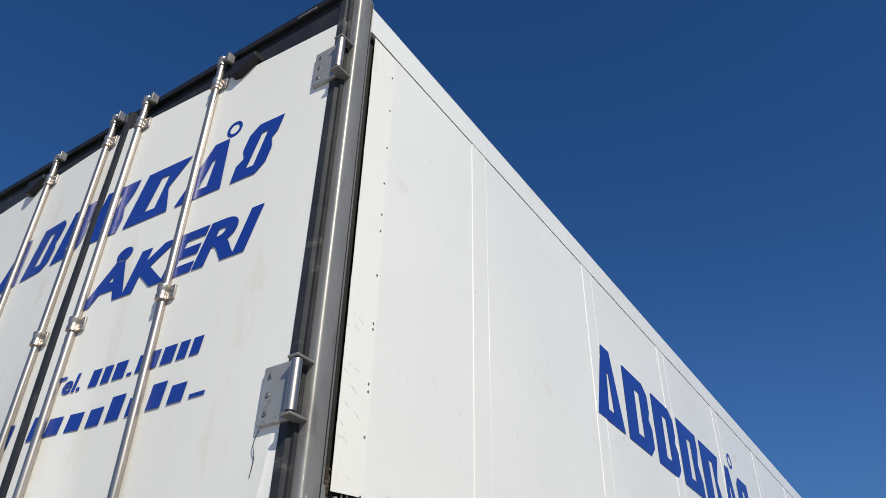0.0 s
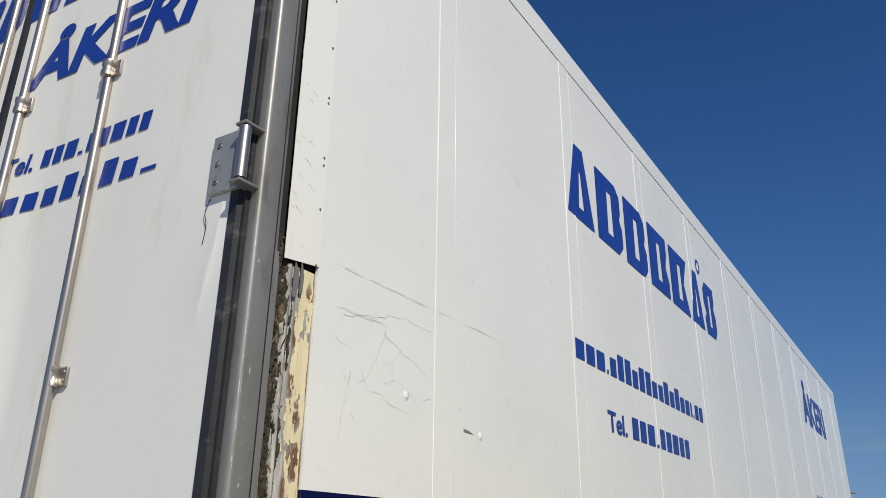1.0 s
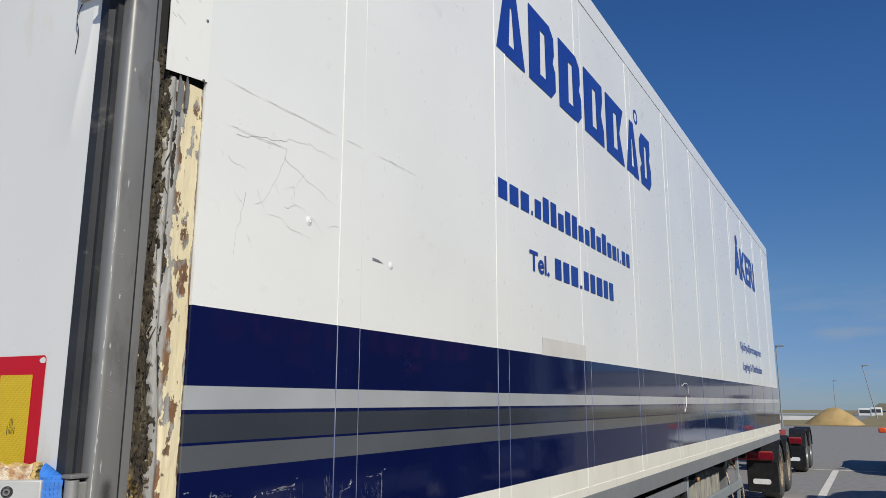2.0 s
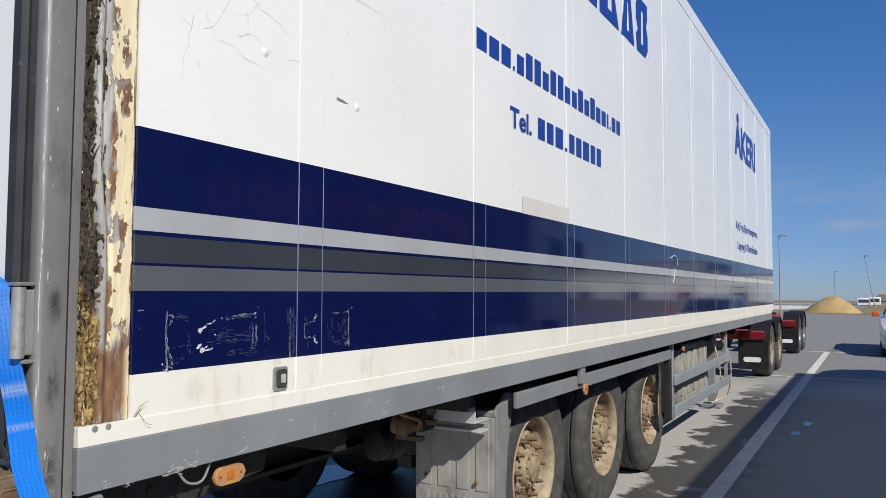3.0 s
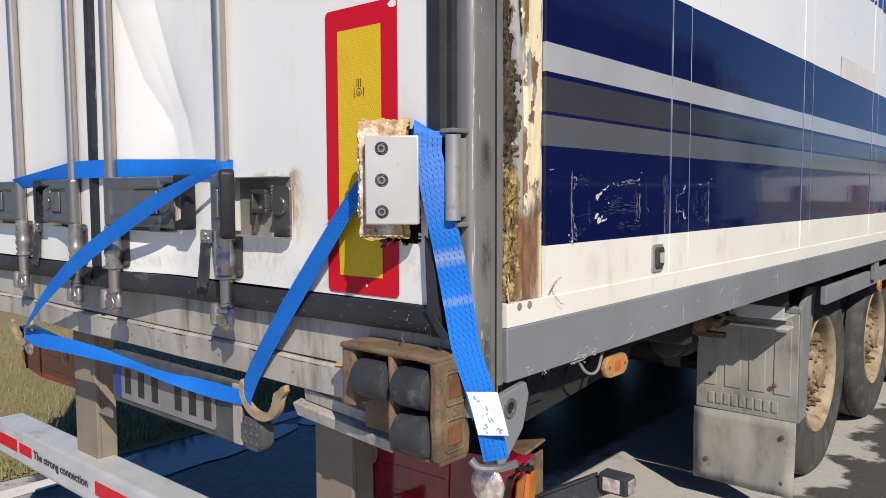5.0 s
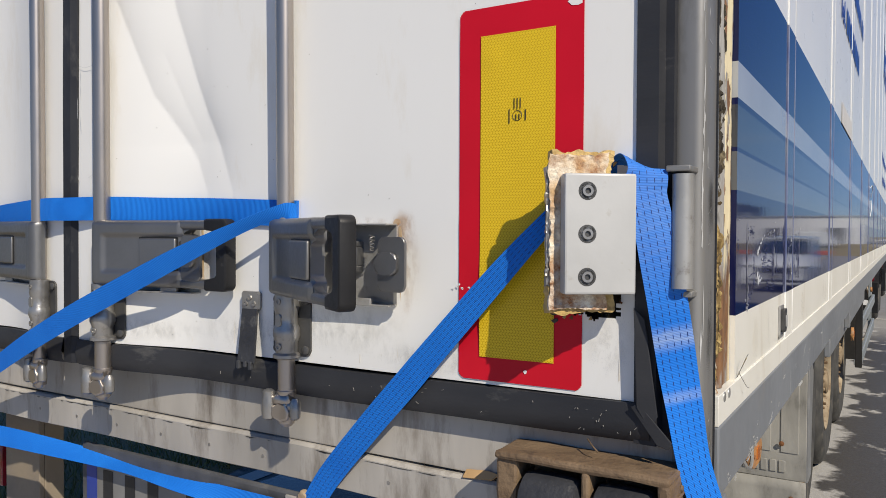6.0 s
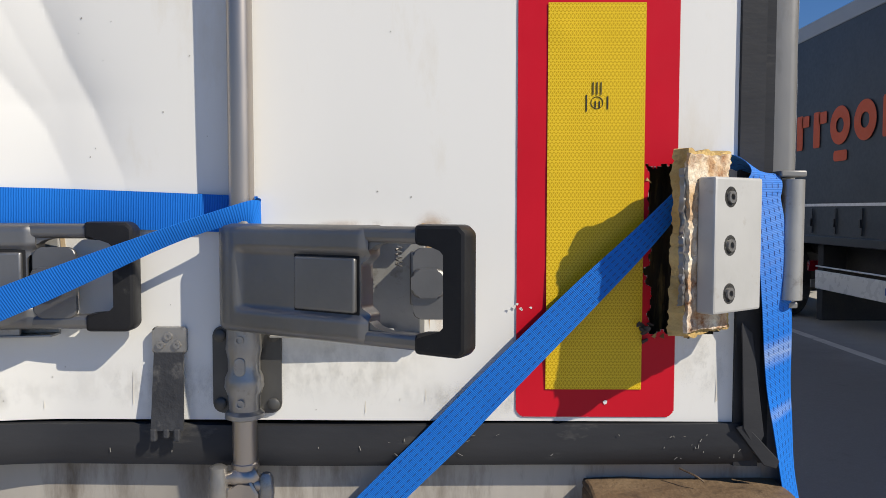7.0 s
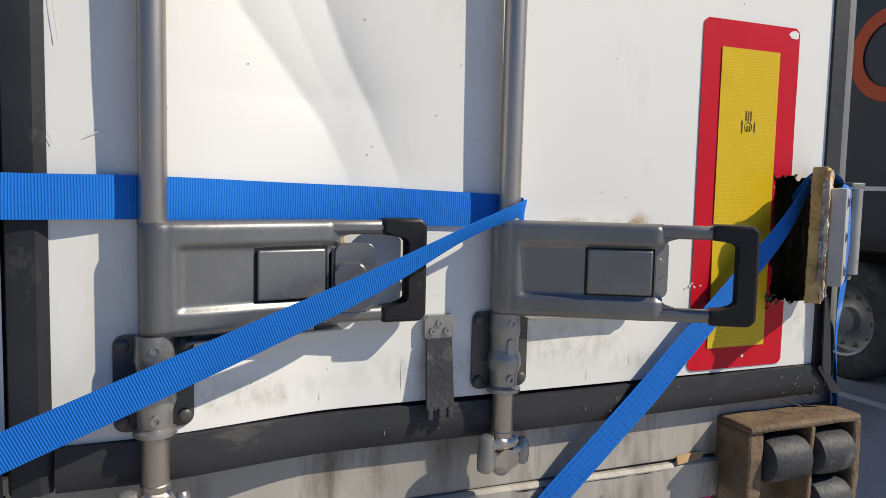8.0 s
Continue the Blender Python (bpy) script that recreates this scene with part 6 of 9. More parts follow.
    lathe(b, (x + 0.034, y - 0.012, 1.124), (0, 0, 1), [(0.006, 0), (0.011, 0.004), (0.012, 0.014), (0.011, 0.032), (0.006, 0.038)], 14)
    part("claw_roller", b, cast_grey, claw)
    for ob in (claw, *claw.children):
        for v in ob.data.vertices:
            v.co.x, v.co.y, v.co.z = x + (v.co.x - x) * 0.85, y + (v.co.y - y) * 0.80, v.co.z + 0.034
    return rod


def pressed_height(u, v, hh):
    """The face of the pressed handle: rolled edges, a round root over the rod, a sunk middle field."""
    w = 0.040
    e = hh - abs(v)
    if e < 0.010:
        w -= 0.010 * (1 - math.sqrt(max(0, 1 - ((0.010 - e) / 0.010) ** 2)))
    if u < 0.006:
        w -= 0.022 * (1 - math.sqrt(max(0, 1 - ((0.006 - u) / 0.023) ** 2)))
    w -= 0.0055 * eased((u - 0.020) / 0.011) * eased((0.040 - abs(v)) / 0.008)
    w -= 0.0025 * eased((u - 0.012) / 0.004) * eased((0.016 - u) / 0.004)
    return w - 0.005 * eased((u - 0.206) / 0.010)


def handle(x, y, swing, sgn, rod):
    """A pressed steel lever with a square release pad and a black grip, swung out by some degrees."""
    m = Matrix.Translation((x, y, 1.4435)) @ Matrix.Rotation(radians(-swing * sgn), 4, "Z") @ basis((0, 0, 0), (sgn, 0, 0), (0, 0, 1))
    if sgn < 0:
        m = m @ Matrix.Diagonal((1, 1, -1, 1))
    H = 0.066
    b = bmesh.new()
    nu, nv = 60, 46
    grid = []
    for i in range(nv + 1):
        v = -H + 2 * H * i / nv
        row = []
        for k in range(nu + 1):
            # the outer end is hollowed towards the opening
            u_end = 0.216 - 0.010 * eased((0.034 - abs(v)) / 0.012)
            u = -0.017 + (u_end + 0.017) * k / nu
            row.append(b.verts.new(m @ Vector((u, v, pressed_height(u, v, H)))))
        grid.append(row)
    for i in range(nv):
        for k in range(nu):
            b.faces.new((grid[i][k], grid[i][k + 1], grid[i + 1][k + 1], grid[i + 1][k]))
    rim = [grid[0][k] for k in range(nu)] + [grid[i][nu] for i in range(nv)] + [grid[nv][nu - k] for k in range(nu)] + [grid[nv - i][0] for i in range(nv)]
    back = [b.verts.new(v.co - m.to_3x3() @ Vector((0, 0, (m.inverted() @ v.co).z - 0.012))) for v in rim]
    for k in range(len(rim)):
        b.faces.new((rim[k], back[k], back[(k + 1) % len(rim)], rim[(k + 1) % len(rim)]))
    for sv in (-1, 1):
        v0, v1 = sorted((sv * 0.0470, sv * 0.0655))
        box(b, 0.198, 0.292, v0, v1, 0.019, 0.0365, 0.0065, 0, m, seg=3)
        prism(b, [(0.206, sv * 0.049), (0.240, sv * 0.049), (0.223, sv * 0.044), (0.213, sv * 0.037), (0.206, sv * 0.024)][::sv], m @ pose(0, 0, 0.018), 0.015)
    body = part("lock_handle", b, handle_grey, rod.parent, "grey pressed steel handle with a black grip", smooth=50)
    b = bmesh.new()
    box(b, 0.1145, 0.2010, -0.0305, 0.0305, 0.033, 0.0402, 0.003, 0, m, seg=3)
    part("release_pad", b, handle_grey, body)
    b = bmesh.new()
    box(b, 0.1115, 0.2040, -0.0330, 0.0335, 0.0338, 0.0350, 0, 0, m)
    part("pad_gap", b, plastic_black, body)
    b = bmesh.new()
    G = H + 0.002
    prism(b, [(0.277, -G), (0.330, -G), (0.338, -G + 0.008), (0.338, G - 0.008), (0.330, G), (0.277, G), (0.277, G - 0.022), (0.310, G - 0.022), (0.317, G - 0.029), (0.317, -G + 0.029), (0.310, -G + 0.022), (0.277, -G + 0.022)], m @ pose(0, 0, 0.013), 0.027, bevel=0.0045)
    part("grip", b, plastic_black, body, "black plastic grip")
    return body


def keeper(x, sgn, door, y0=0.0):
    """The tray on the door with the spring catch that holds a handle."""
    m = basis((x, y0, 1.445), (sgn, 0, 0), (0, 0, 1))
    if sgn < 0:
        m = m @ Matrix.Diagonal((1, 1, -1, 1))
    b = bmesh.new()
    box(b, 0.040, 0.227, -0.076, 0.054, 0.0005, 0.003, 0.001, 0, m)
    box(b, 0.020, 0.227, 0.0535, 0.0565, 0.0005, 0.034, 0.001, 0, m)
    box(b, 0.034, 0.227, -0.0785, -0.0755, 0.0005, 0.026, 0.001, 0, m)
    box(b, 0.150, 0.190, -0.0785, -0.066, 0.020, 0.026, 0.002, 0, m)
    tray = part("lock_tray", b, dull_alu, door, "grey sheet tray behind the handle")
    b = bmesh.new()
    prism(b, rounded(0.052, 0.088, 0.010), m @ pose(0.240, -0.009, 0.032), 0.006, bevel=0.0015)
    box(b, 0.210, 0.222, -0.036, 0.030, 0.002, 0.034, 0.002, 0, m)
    prism(b, rounded(0.042, 0.036, 0.011), m @ pose(0.233, -0.008, 0.0375), 0.007, bevel=0.003)
    part("catch", b, handle_grey, tray, smooth=60)
    b = bmesh.new()
    for z0, z1, u0, u1 in ((0.018, 0.028, 0.104, 0.160), (-0.024, -0.014, 0.104, 0.160), (-0.014, 0.018, 0.104, 0.113), (-0.014, 0.018, 0.150, 0.160)):
        box(b, u0, u1, z0, z1, 0.003, 0.022, 0.002, 0, m)
    prism(b, [(0.108, -0.024), (0.126, -0.024), (0.116, -0.050), (0.112, -0.066), (0.102, -0.066), (0.104, -0.046)], m @ pose(0, 0, 0.004), 0.014, bevel=0.002)
    part("catch_block", b, handle_grey, tray)
    b = bmesh.new()
    tube(b, [m @ Vector((0.196 + 0.004 * math.cos(t * 1.3), 0.012 + t * 0.0012, 0.030 + 0.004 * math.sin(t * 1.3))) for t in range(0, 22)], 0.0012, 5)
    part("spring", b, cast_grey, tray)
    # rust run under the tray's lip
    b = bmesh.new()
    prism(b, [(-0.002, 0.050), (0.003, 0.052), (0.006, 0.02), (0.004, -0.03), (0.002, -0.072), (0.0, -0.02)], m @ pose(0.231, 0, 0.0009), 0.0004)
    part("rust_run", b, surf("rust_stain", (0.40, 0.24, 0.10), (0.62, 0.50, 0.34), 0.8, scale=30, bump=0) if "rust_stain" not in bpy.data.materials else bpy.data.materials["rust_stain"], tray, smooth=0)
    b = bmesh.new()
    prism(b, [(-0.008, 0.0), (0.002, -0.003), (0.007, 0.001), (0.006, 0.006), (-0.001, 0.008), (-0.006, 0.005)], m @ pose(0.226, 0.057, 0.0008), 0.0003)
    part("rust_spot", b, surf("rust_bloom", (0.42, 0.24, 0.11), (0.66, 0.54, 0.38), 0.8, scale=60, bump=0) if "rust_bloom" not in bpy.data.materials else bpy.data.materials["rust_bloom"], tray, smooth=0)
    return tray


rods = []
for i, (x, y) in enumerate(RODS):
    rods.append(locking_rod(x, y, door_r if i < 2 else door_l))
handle(-0.705, -0.008, 29.5, 1, rods[0])
handle(-1.172, 0.0, 0.0, 1, rods[1])
handle(-1.40, 0.0, 0.0, -1, rods[2])
handle(-1.886, 0.0, 0.0, -1, rods[3])
keeper(-0.705, 1, door_r)
keeper(-1.172, 1, door_r)
keeper(-1.40, -1, door_l)
keeper(-1.886, -1, door_l)


def rubber_holder(x, door):
    """A small bolted clamp with a rubber tongue hanging from it."""
    b = bmesh.new()
    prism(b, rounded(0.042, 0.034, 0.004), on_rear(x, 1.360, -0.0005), 0.010, bevel=0.002)
    for dx, dz in ((-0.010, -0.005), (0.011, -0.005), (0.0, 0.006)):
        lathe(b, (x + dx, -0.0105, 1.36 + dz), (0, -1, 0), [(0.0055, 0), (0.005, 0.003), (0.002, 0.003), (0.002, 0.0015)], 8)
    clamp = part("clamp_plate", b, cast_grey, door, "small clamp with a hanging rubber tongue")
    b = bmesh.new()
    prev = None
    for i in range(13):
        t = i / 12
        z, yy = 1.345 - 0.098 * t, -0.012 - 0.010 * t
        w = 0.0185 + 0.002 * t
        cur = [b.verts.new((x - w, yy, z)), b.verts.new((x + w, yy, z)), b.verts.new((x + w, yy + 0.005, z)), b.verts.new((x - w, yy + 0.005, z))]
        if prev:
            for k in range(4):
                b.faces.new((prev[k], prev[(k + 1) % 4], cur[(k + 1) % 4], cur[k]))
        prev = cur
    for dx in (-0.017, 0.013):
        box(b, x + dx - 0.0035, x + dx + 0.0045, -0.026, -0.018, 1.234, 1.25, 0.002)
    box(b, x - 0.004, x + 0.003, -0.025, -0.018, 1.238, 1.25, 0.002)
    part("rubber_tongue", b, rubber, clamp, smooth=0)


rubber_holder(-0.803, door_r)
rubber_holder(-1.79, door_l)


# hinges
def hinge(z, xo=-0.034, s=1):
    """A welded hinge: plate with three screws on the door, pin barrel and two lugs on the post."""
    b = bmesh.new()
    box(b, *sorted((xo - s * 0.012, xo - s * 0.125)), -0.018, -0.0005, z - 0.088, z + 0.088, 0.004)
    plate = part("door_hinge", b, dull_alu, trailer, "grey hinge with three screws")
    b = bmesh.new()
    for dz in (-0.055, 0, 0.055):
        lathe(b, (xo - s * 0.098, -0.0178, z + dz), (0, -1, 0), [(0.0095, 0), (0.0095, 0.0006), (0.0065, 0.0006), (0.0065, 0.003), (0.0035, 0.003), (0.0035, 0.0005)], 12)
    part("hinge_screw", b, cast_grey, plate)
    b = bmesh.new()
    cyl(b, (xo + s * 0.01, -0.03, z - 0.075), (xo + s * 0.01, -0.03, z + 0.075), 0.0165, seg=18)
    part("hinge_pin", b, steel, plate)
    for zz in (z + 0.078, z - 0.09):
        b = bmesh.new()
        box(b, *sorted((xo - s * 0.012, xo + s * 0.028)), -0.048, 0.026, zz, zz + 0.009, 0.003)
        part("hinge_lug", b, post_grey, plate)
    return plate


for z in (4.09, 2.78):
    hinge(z)
    hinge(z, -W + 0.034, -1)
hinge(1.486, -W + 0.034, -1)
# loose wire below the middle hinge
b = bmesh.new()
tube(b, curve_points([(-0.160, -0.004, 2.69), (-0.166, -0.010, 2.65), (-0.160, -0.006, 2.61), (-0.168, -0.004, 2.56)], 5), 0.0012, 5)
part("loose_wire", b, ink_black, trailer)

# the broken hinge: pin and lugs stay on the post, the plate hangs out with a slab of torn door
b = bmesh.new()
cyl(b, (-0.018, -0.010, 1.415), (-0.018, -0.010, 1.565), 0.0140, seg=20)
box(b, -0.034, -0.012, -0.004, 0.024, 1.42, 1.56, 0.003)
pin = part("broken_hinge", b, dull_alu, trailer, "bare hinge pin on the corner post")
for zz in (1.567, 1.402):
    b = bmesh.new()
    box(b, -0.038, -0.006, -0.022 if zz > 1.5 else -0.006, 0.030, zz + 0.001, zz + 0.009, 0.002)
    part("hinge_lug", b, post_grey, pin)
TN = basis((-0.117, -0.066, 1.486), (0.8, 0.6, 0), (0, 0, 1))
b = bmesh.new()
box(b, -0.044, 0.052, -0.079, 0.079, -0.013, 0.011, 0.003, 0, TN, seg=2)
torn_plate = part("torn_hinge_plate", b, hinge_alu, trailer, "hinge plate torn out with a slab of foam and skin")
b = bmesh.new()
for dz in (-0.056, 0, 0.056):
    lathe(b, TN @ Vector((-0.014, dz, 0.0105)), TN.to_3x3() @ Vector((0, 0, 1)), [(0.0105, 0), (0.0105, 0.0006), (0.0072, 0.0006), (0.0072, 0.0035), (0.004, 0.0035), (0.004, 0.0005)], 14)
part("hinge_screw", b, cast_grey, torn_plate)
for dz in (-0.056, 0, 0.056):
    b = bmesh.new()
    lathe(b, TN @ Vector((-0.014, dz, 0.0107)), TN.to_3x3() @ Vector((0, 0, 1)), [(0.0122, 0), (0.0122, 0.0004), (0.0105, 0.0004)], 18)
    part("screw_recess", b, dark_steel, torn_plate)


def ragged_slab(x0, x1, z0, z1, d0, d1, m, seed, rag=0.008):
    """A broken slab with uneven edges and a rough face."""
    b = bmesh.new()
    nx, nz = 22, 56
    rings = []
    for d in (d0, d1):
        g = []
        for i in range(nz + 1):
            row = []
            for k in range(nx + 1):
                u, v = k / nx, i / nz
                x, z = x0 + (x1 - x0) * u, z0 + (z1 - z0) * v
                e = rag * (0.7 * noise.noise(Vector((x * 40, z * 40, seed + d * 40))) + 0.3 * noise.noise(Vector((x * 130, z * 130, seed + d * 90))) + 0.22 * noise.noise(Vector((x * 340, z * 340, seed))))
                if k in (0, nx):
                    x += e * 1.2
                if i in (0, nz):
                    z += e * 1.4
                row.append(b.verts.new(m @ Vector((x, z, d + rag * (0.35 * noise.noise(Vector((x * 90, z * 90, seed))) + 0.3 * noise.noise(Vector((x * 260, z * 260, seed))))))))
            g.append(row)
        rings.append(g)
    lo, hi = rings
    for i in range(nz):
        for k in range(nx):
            b.faces.new((hi[i][k], hi[i][k + 1], hi[i + 1][k + 1], hi[i + 1][k]))
            b.faces.new((lo[i][k], lo[i + 1][k], lo[i + 1][k + 1], lo[i][k + 1]))
    loop = [(0, k) for k in range(nx)] + [(i, nx) for i in range(nz)] + [(nz, nx - k) for k in range(nx)] + [(nz - i, 0) for i in range(nz)]
    for (a0, a1), (c0, c1) in zip(loop, loop[1:] + loop[:1]):
        b.faces.new((lo[a0][a1], lo[c0][c1], hi[c0][c1], hi[a0][a1]))
    return b


part("torn_foam_slab", ragged_slab(-0.056, 0.03, -0.106, 0.110, -0.040, -0.019, TN, 3, 0.0065), foam_yellow, torn_plate, "yellowish torn foam with rust stains", smooth=25)
part("torn_skin", ragged_slab(-0.058, 0.02, -0.102, 0.106, -0.019, -0.0135, TN, 8, 0.006), foam, torn_plate, smooth=25)
part("torn_skin_edge", ragged_slab(-0.062, -0.052, -0.07, 0.09, -0.024, -0.018, TN, 15, 0.006), cast_grey, torn_plate, smooth=25)

# fly specks, drips and scribbles on the door skin
rd = random.Random(44)
b = bmesh.new()
for i in range(80):
    x, z = rd.uniform(-1.24, -0.1), rd.uniform(1.27, 3.2) if i > 60 else rd.uniform(1.27, 2.1)
    if PL["x0"] < x < PL["x1"] and z < PL["z1"] or torn(x, z):
        continue
    r = rd.uniform(0.0004, 0.0010)
    prism(b, [(r * math.cos(t), r * rd.uniform(0.7, 1.6) * math.sin(t)) for t in (0, 1.2, 2.4, 3.6, 4.8)], on_rear(x, z, skin_y(x, z) - 0.0004), 0.0002)
tagged(part("speck", b, surf("fly_speck", (0.25, 0.23, 0.20), None, 0.8, bump=0), door_r, smooth=0), kind="stuff")
b = bmesh.new()
for i in range(16):
    x, z, l, w = rd.uniform(-1.24, -0.1), rd.uniform(1.258, 1.30), rd.uniform(0.006, 0.06) * rd.random(), rd.uniform(0.0005, 0.0018)
    if PL["x0"] - 0.002 < x < PL["x1"] + 0.002:
        continue
    prism(b, [(-w, 0), (w, 0.002), (w * 0.5, l * 0.6), (0, l), (-w * 0.6, l * 0.5)], on_rear(x, z, skin_y(x, z) - 0.0004), 0.0002)
tagged(part("drip_stain", b, surf("drip_stain", (0.66, 0.61, 0.52), (0.74, 0.71, 0.64), 0.7, scale=20, bump=0), door_r, smooth=0), kind="stuff")
b = bmesh.new()
for pts in (((-1.271, 1.838), (-1.252, 1.832), (-1.225, 1.834), (-1.19, 1.833)), ((-1.268, 1.832), (-1.266, 1.80), (-1.27, 1.75), (-1.265, 1.70)), ((-1.28, 1.79), (-1.277, 1.75), (-1.279, 1.72)), ((-1.24, 1.60), (-1.225, 1.606), (-1.215, 1.602)), ((-1.28, 1.61), (-1.272, 1.59))):
    run = curve_points([(px, 0.0, pz) for px, pz in pts], 5)
    for p, q in zip(run, run[1:]):
        d = (q - p).normalized().cross(Vector((0, 1, 0))) * rd.uniform(0.0003, 0.0007)
        o = Vector((0, -0.0012, 0))
        b.faces.new([b.verts.new(v) for v in (p - d + o, q - d + o, q + d + o, p + d + o)])
tagged(part("scribble", b, surf("pencil_scribble", (0.56, 0.57, 0.56), (0.68, 0.68, 0.66), 0.8, scale=40, bump=0), door_r, smooth=0), kind="stuff")

# rust bleeding from the trays, grime above the bottom seal
def door_stain(x, z, w, hh, mat):
    b = bmesh.new()
    nx, nz = max(2, int(w / 0.03)), max(2, int(hh / 0.03))
    grid = [[b.verts.new((x + w * (k / nx - 0.5), skin_y(x + w * (k / nx - 0.5), z + hh * (i / nz - 0.5)) - 0.0006, z + hh * (i / nz - 0.5))) for k in range(nx + 1)] for i in range(nz + 1)]
    for i in range(nz):
        for k in range(nx):
            b.faces.new((grid[i][k], grid[i][k + 1], grid[i + 1][k + 1], grid[i + 1][k]))
    ob = part("door_stain", b, mat, door_r, smooth=60)
    tagged(ob, kind="stuff")


door_stain(-0.468, 1.500, 0.060, 0.060, rust_bleed)
door_stain(-0.465, 1.430, 0.075, 0.190, rust_bleed)
door_stain(-0.560, 1.505, 0.150, 0.022, rust_bleed)
door_stain(-0.935, 1.435, 0.050, 0.140, rust_bleed)
door_stain(-0.585, 1.325, 0.300, 0.110, door_grime)
door_stain(-0.800, 1.300, 0.360, 0.080, door_grime)
door_stain(-0.400, 1.285, 0.340, 0.055, door_grime)
door_stain(-1.080, 1.290, 0.360, 0.060, door_grime)
door_stain(-0.120, 1.330, 0.080, 0.110, door_grime)

# the doors are bent: everything on them follows
for leaf in (door_r, door_l):
    for ob in (leaf, *leaf.children_recursive):
        if ob.name.startswith("door_core"):
            continue
        for v in ob.data.vertices:
            v.co.y += bow(v.co.x, v.co.z)
for ob in trailer.children:
    if ob.name.split(".")[0] in ("centre_gasket", "bottom_gasket"):
        for v in ob.data.vertices:
            v.co.y += bow(v.co.x, v.co.z) if ob.name.startswith("bottom") else bow(X_MID, v.co.z)

# ---- rear beams, buffer, lamps, underrun bar ----
b = bmesh.new()
box(b, -W + 0.01, -0.03, 0.022, 0.12, 1.106, 1.206, 0.004)
part("rear_sill", b, beam_grey, trailer, "weathered grey steel sill under the doors")
b = bmesh.new()
prev = None
for i in range(61):
    x = -W + 0.02 + (W - 0.26) * i / 60
    j = 0.006 * noise.noise(Vector((x * 2.2, 0, 2))) - 0.004 * max(0, (x + 0.7) / 0.5)
    cur = [b.verts.new((x, yy, z + j)) for yy, z in ((0.08, 1.106), (0.019, 1.104), (0.013, 1.099), (0.016, 1.037), (0.035, 1.028), (0.08, 1.032))]
    if prev:
        for k in range(5):
            b.faces.new((prev[k], cur[k], cur[k + 1], prev[k + 1]))
    prev = cur
beam = part("rear_beam", b, beam_grey, trailer, "bent weathered grey steel beam", smooth=30)
b = bmesh.new()
for i in range(16):
    x = -W + 0.2 + 0.145 * i
    lathe(b, (x, 0.0155, 1.066), (0, -1, 0), [(0.004, 0), (0.0035, 0.0015)], 7)
part("beam_screw", b, cast_grey, beam)
b = bmesh.new()
rb = random.Random(9)
for i in range(70):
    x, w = -W + 0.1 + (W - 0.45) * rb.random(), rb.uniform(0.004, 0.03)
    d = rb.uniform(0.0006, 0.003)
    prism(b, [(-w, 0), (w, 0), (w * rb.uniform(0.2, 0.9), -d * rb.random()), (w * rb.uniform(-0.4, 0.4), -d), (-w * rb.uniform(0.2, 0.9), -d * rb.random())], on_rear(x, 1.097 - 0.004 * max(0, (x + 0.7) / 0.5) + 0.006 * noise.noise(Vector((x * 2.2, 0, 2))), 0.0128), 0.0003)
tagged(part("chipped_edge", b, dark_steel, beam, smooth=0), kind="stuff")
b = bmesh.new()
prism(b, [(0, 0.0), (0.30, -0.028), (0.30, -0.055), (0.01, -0.03)], on_rear(-0.50, 1.005, 0.034) @ pose(0, 0, 0, 12), 0.028, bevel=0.003)
prism(b, [(0.02, 0.035), (0.27, 0.012), (0.27, -0.012), (0.02, 0.008)], on_rear(-0.50, 0.997, 0.040) @ pose(0, 0, 0, 5), 0.012, bevel=0.002)
part("bent_channel", b, beam_grey, trailer, "bent aluminium channel below the beam")
b = bmesh.new()
prism(b, [(0, 0), (0.05, 0.004), (0.062, 0.014), (0.04, 0.017), (0.004, 0.014)], on_rear(-0.36, 1.100, 0.013) @ pose(0, 0, 0, -30), 0.003)
part("wood_splinter", b, surf("bare_wood", (0.48, 0.31, 0.15), (0.38, 0.23, 0.10), 0.8, scale=20, bump=0.2), trailer)
b = bmesh.new()
tube(b, curve_points([(-0.15, 0.0, 1.195), (-0.135, -0.02, 1.192), (-0.126, -0.024, 1.186)], 5), 0.0012, 5)
part("bark_shred", b, brown_cast, trailer)

# buffer: rusty housing with rubber rollers
b = bmesh.new()
box(b, -0.30, -0.014, 0.012, 0.03, 0.99, 1.164, 0.003)
buf = part("dock_buffer", b, brown_cast, trailer, "rusty brown buffer housing with black rubber rollers")
for name_, x0, x1, y0, y1, z0, z1, bev in (("lid", -0.30, -0.014, -0.055, 0.03, 1.162, 1.175, 0.005), ("cheek", -0.30, -0.262, -0.050, 0.03, 1.05, 1.164, 0.006), ("divider", -0.150, -0.138, -0.054, 0.03, 0.985, 1.164, 0.004),
                                           ("cheek", -0.034, -0.012, -0.055, 0.035, 0.985, 1.168, 0.006), ("base", -0.150, -0.014, -0.045, 0.03, 0.978, 0.988, 0.003)):
    b = bmesh.new()
    box(b, x0, x1, y0, y1, z0, z1, bev)
    bmesh.ops.subdivide_edges(b, edges=[e for e in b.edges if e.calc_length() > 0.05], cuts=4, use_grid_fill=True)
    part(name_, b, brown_cast, buf)
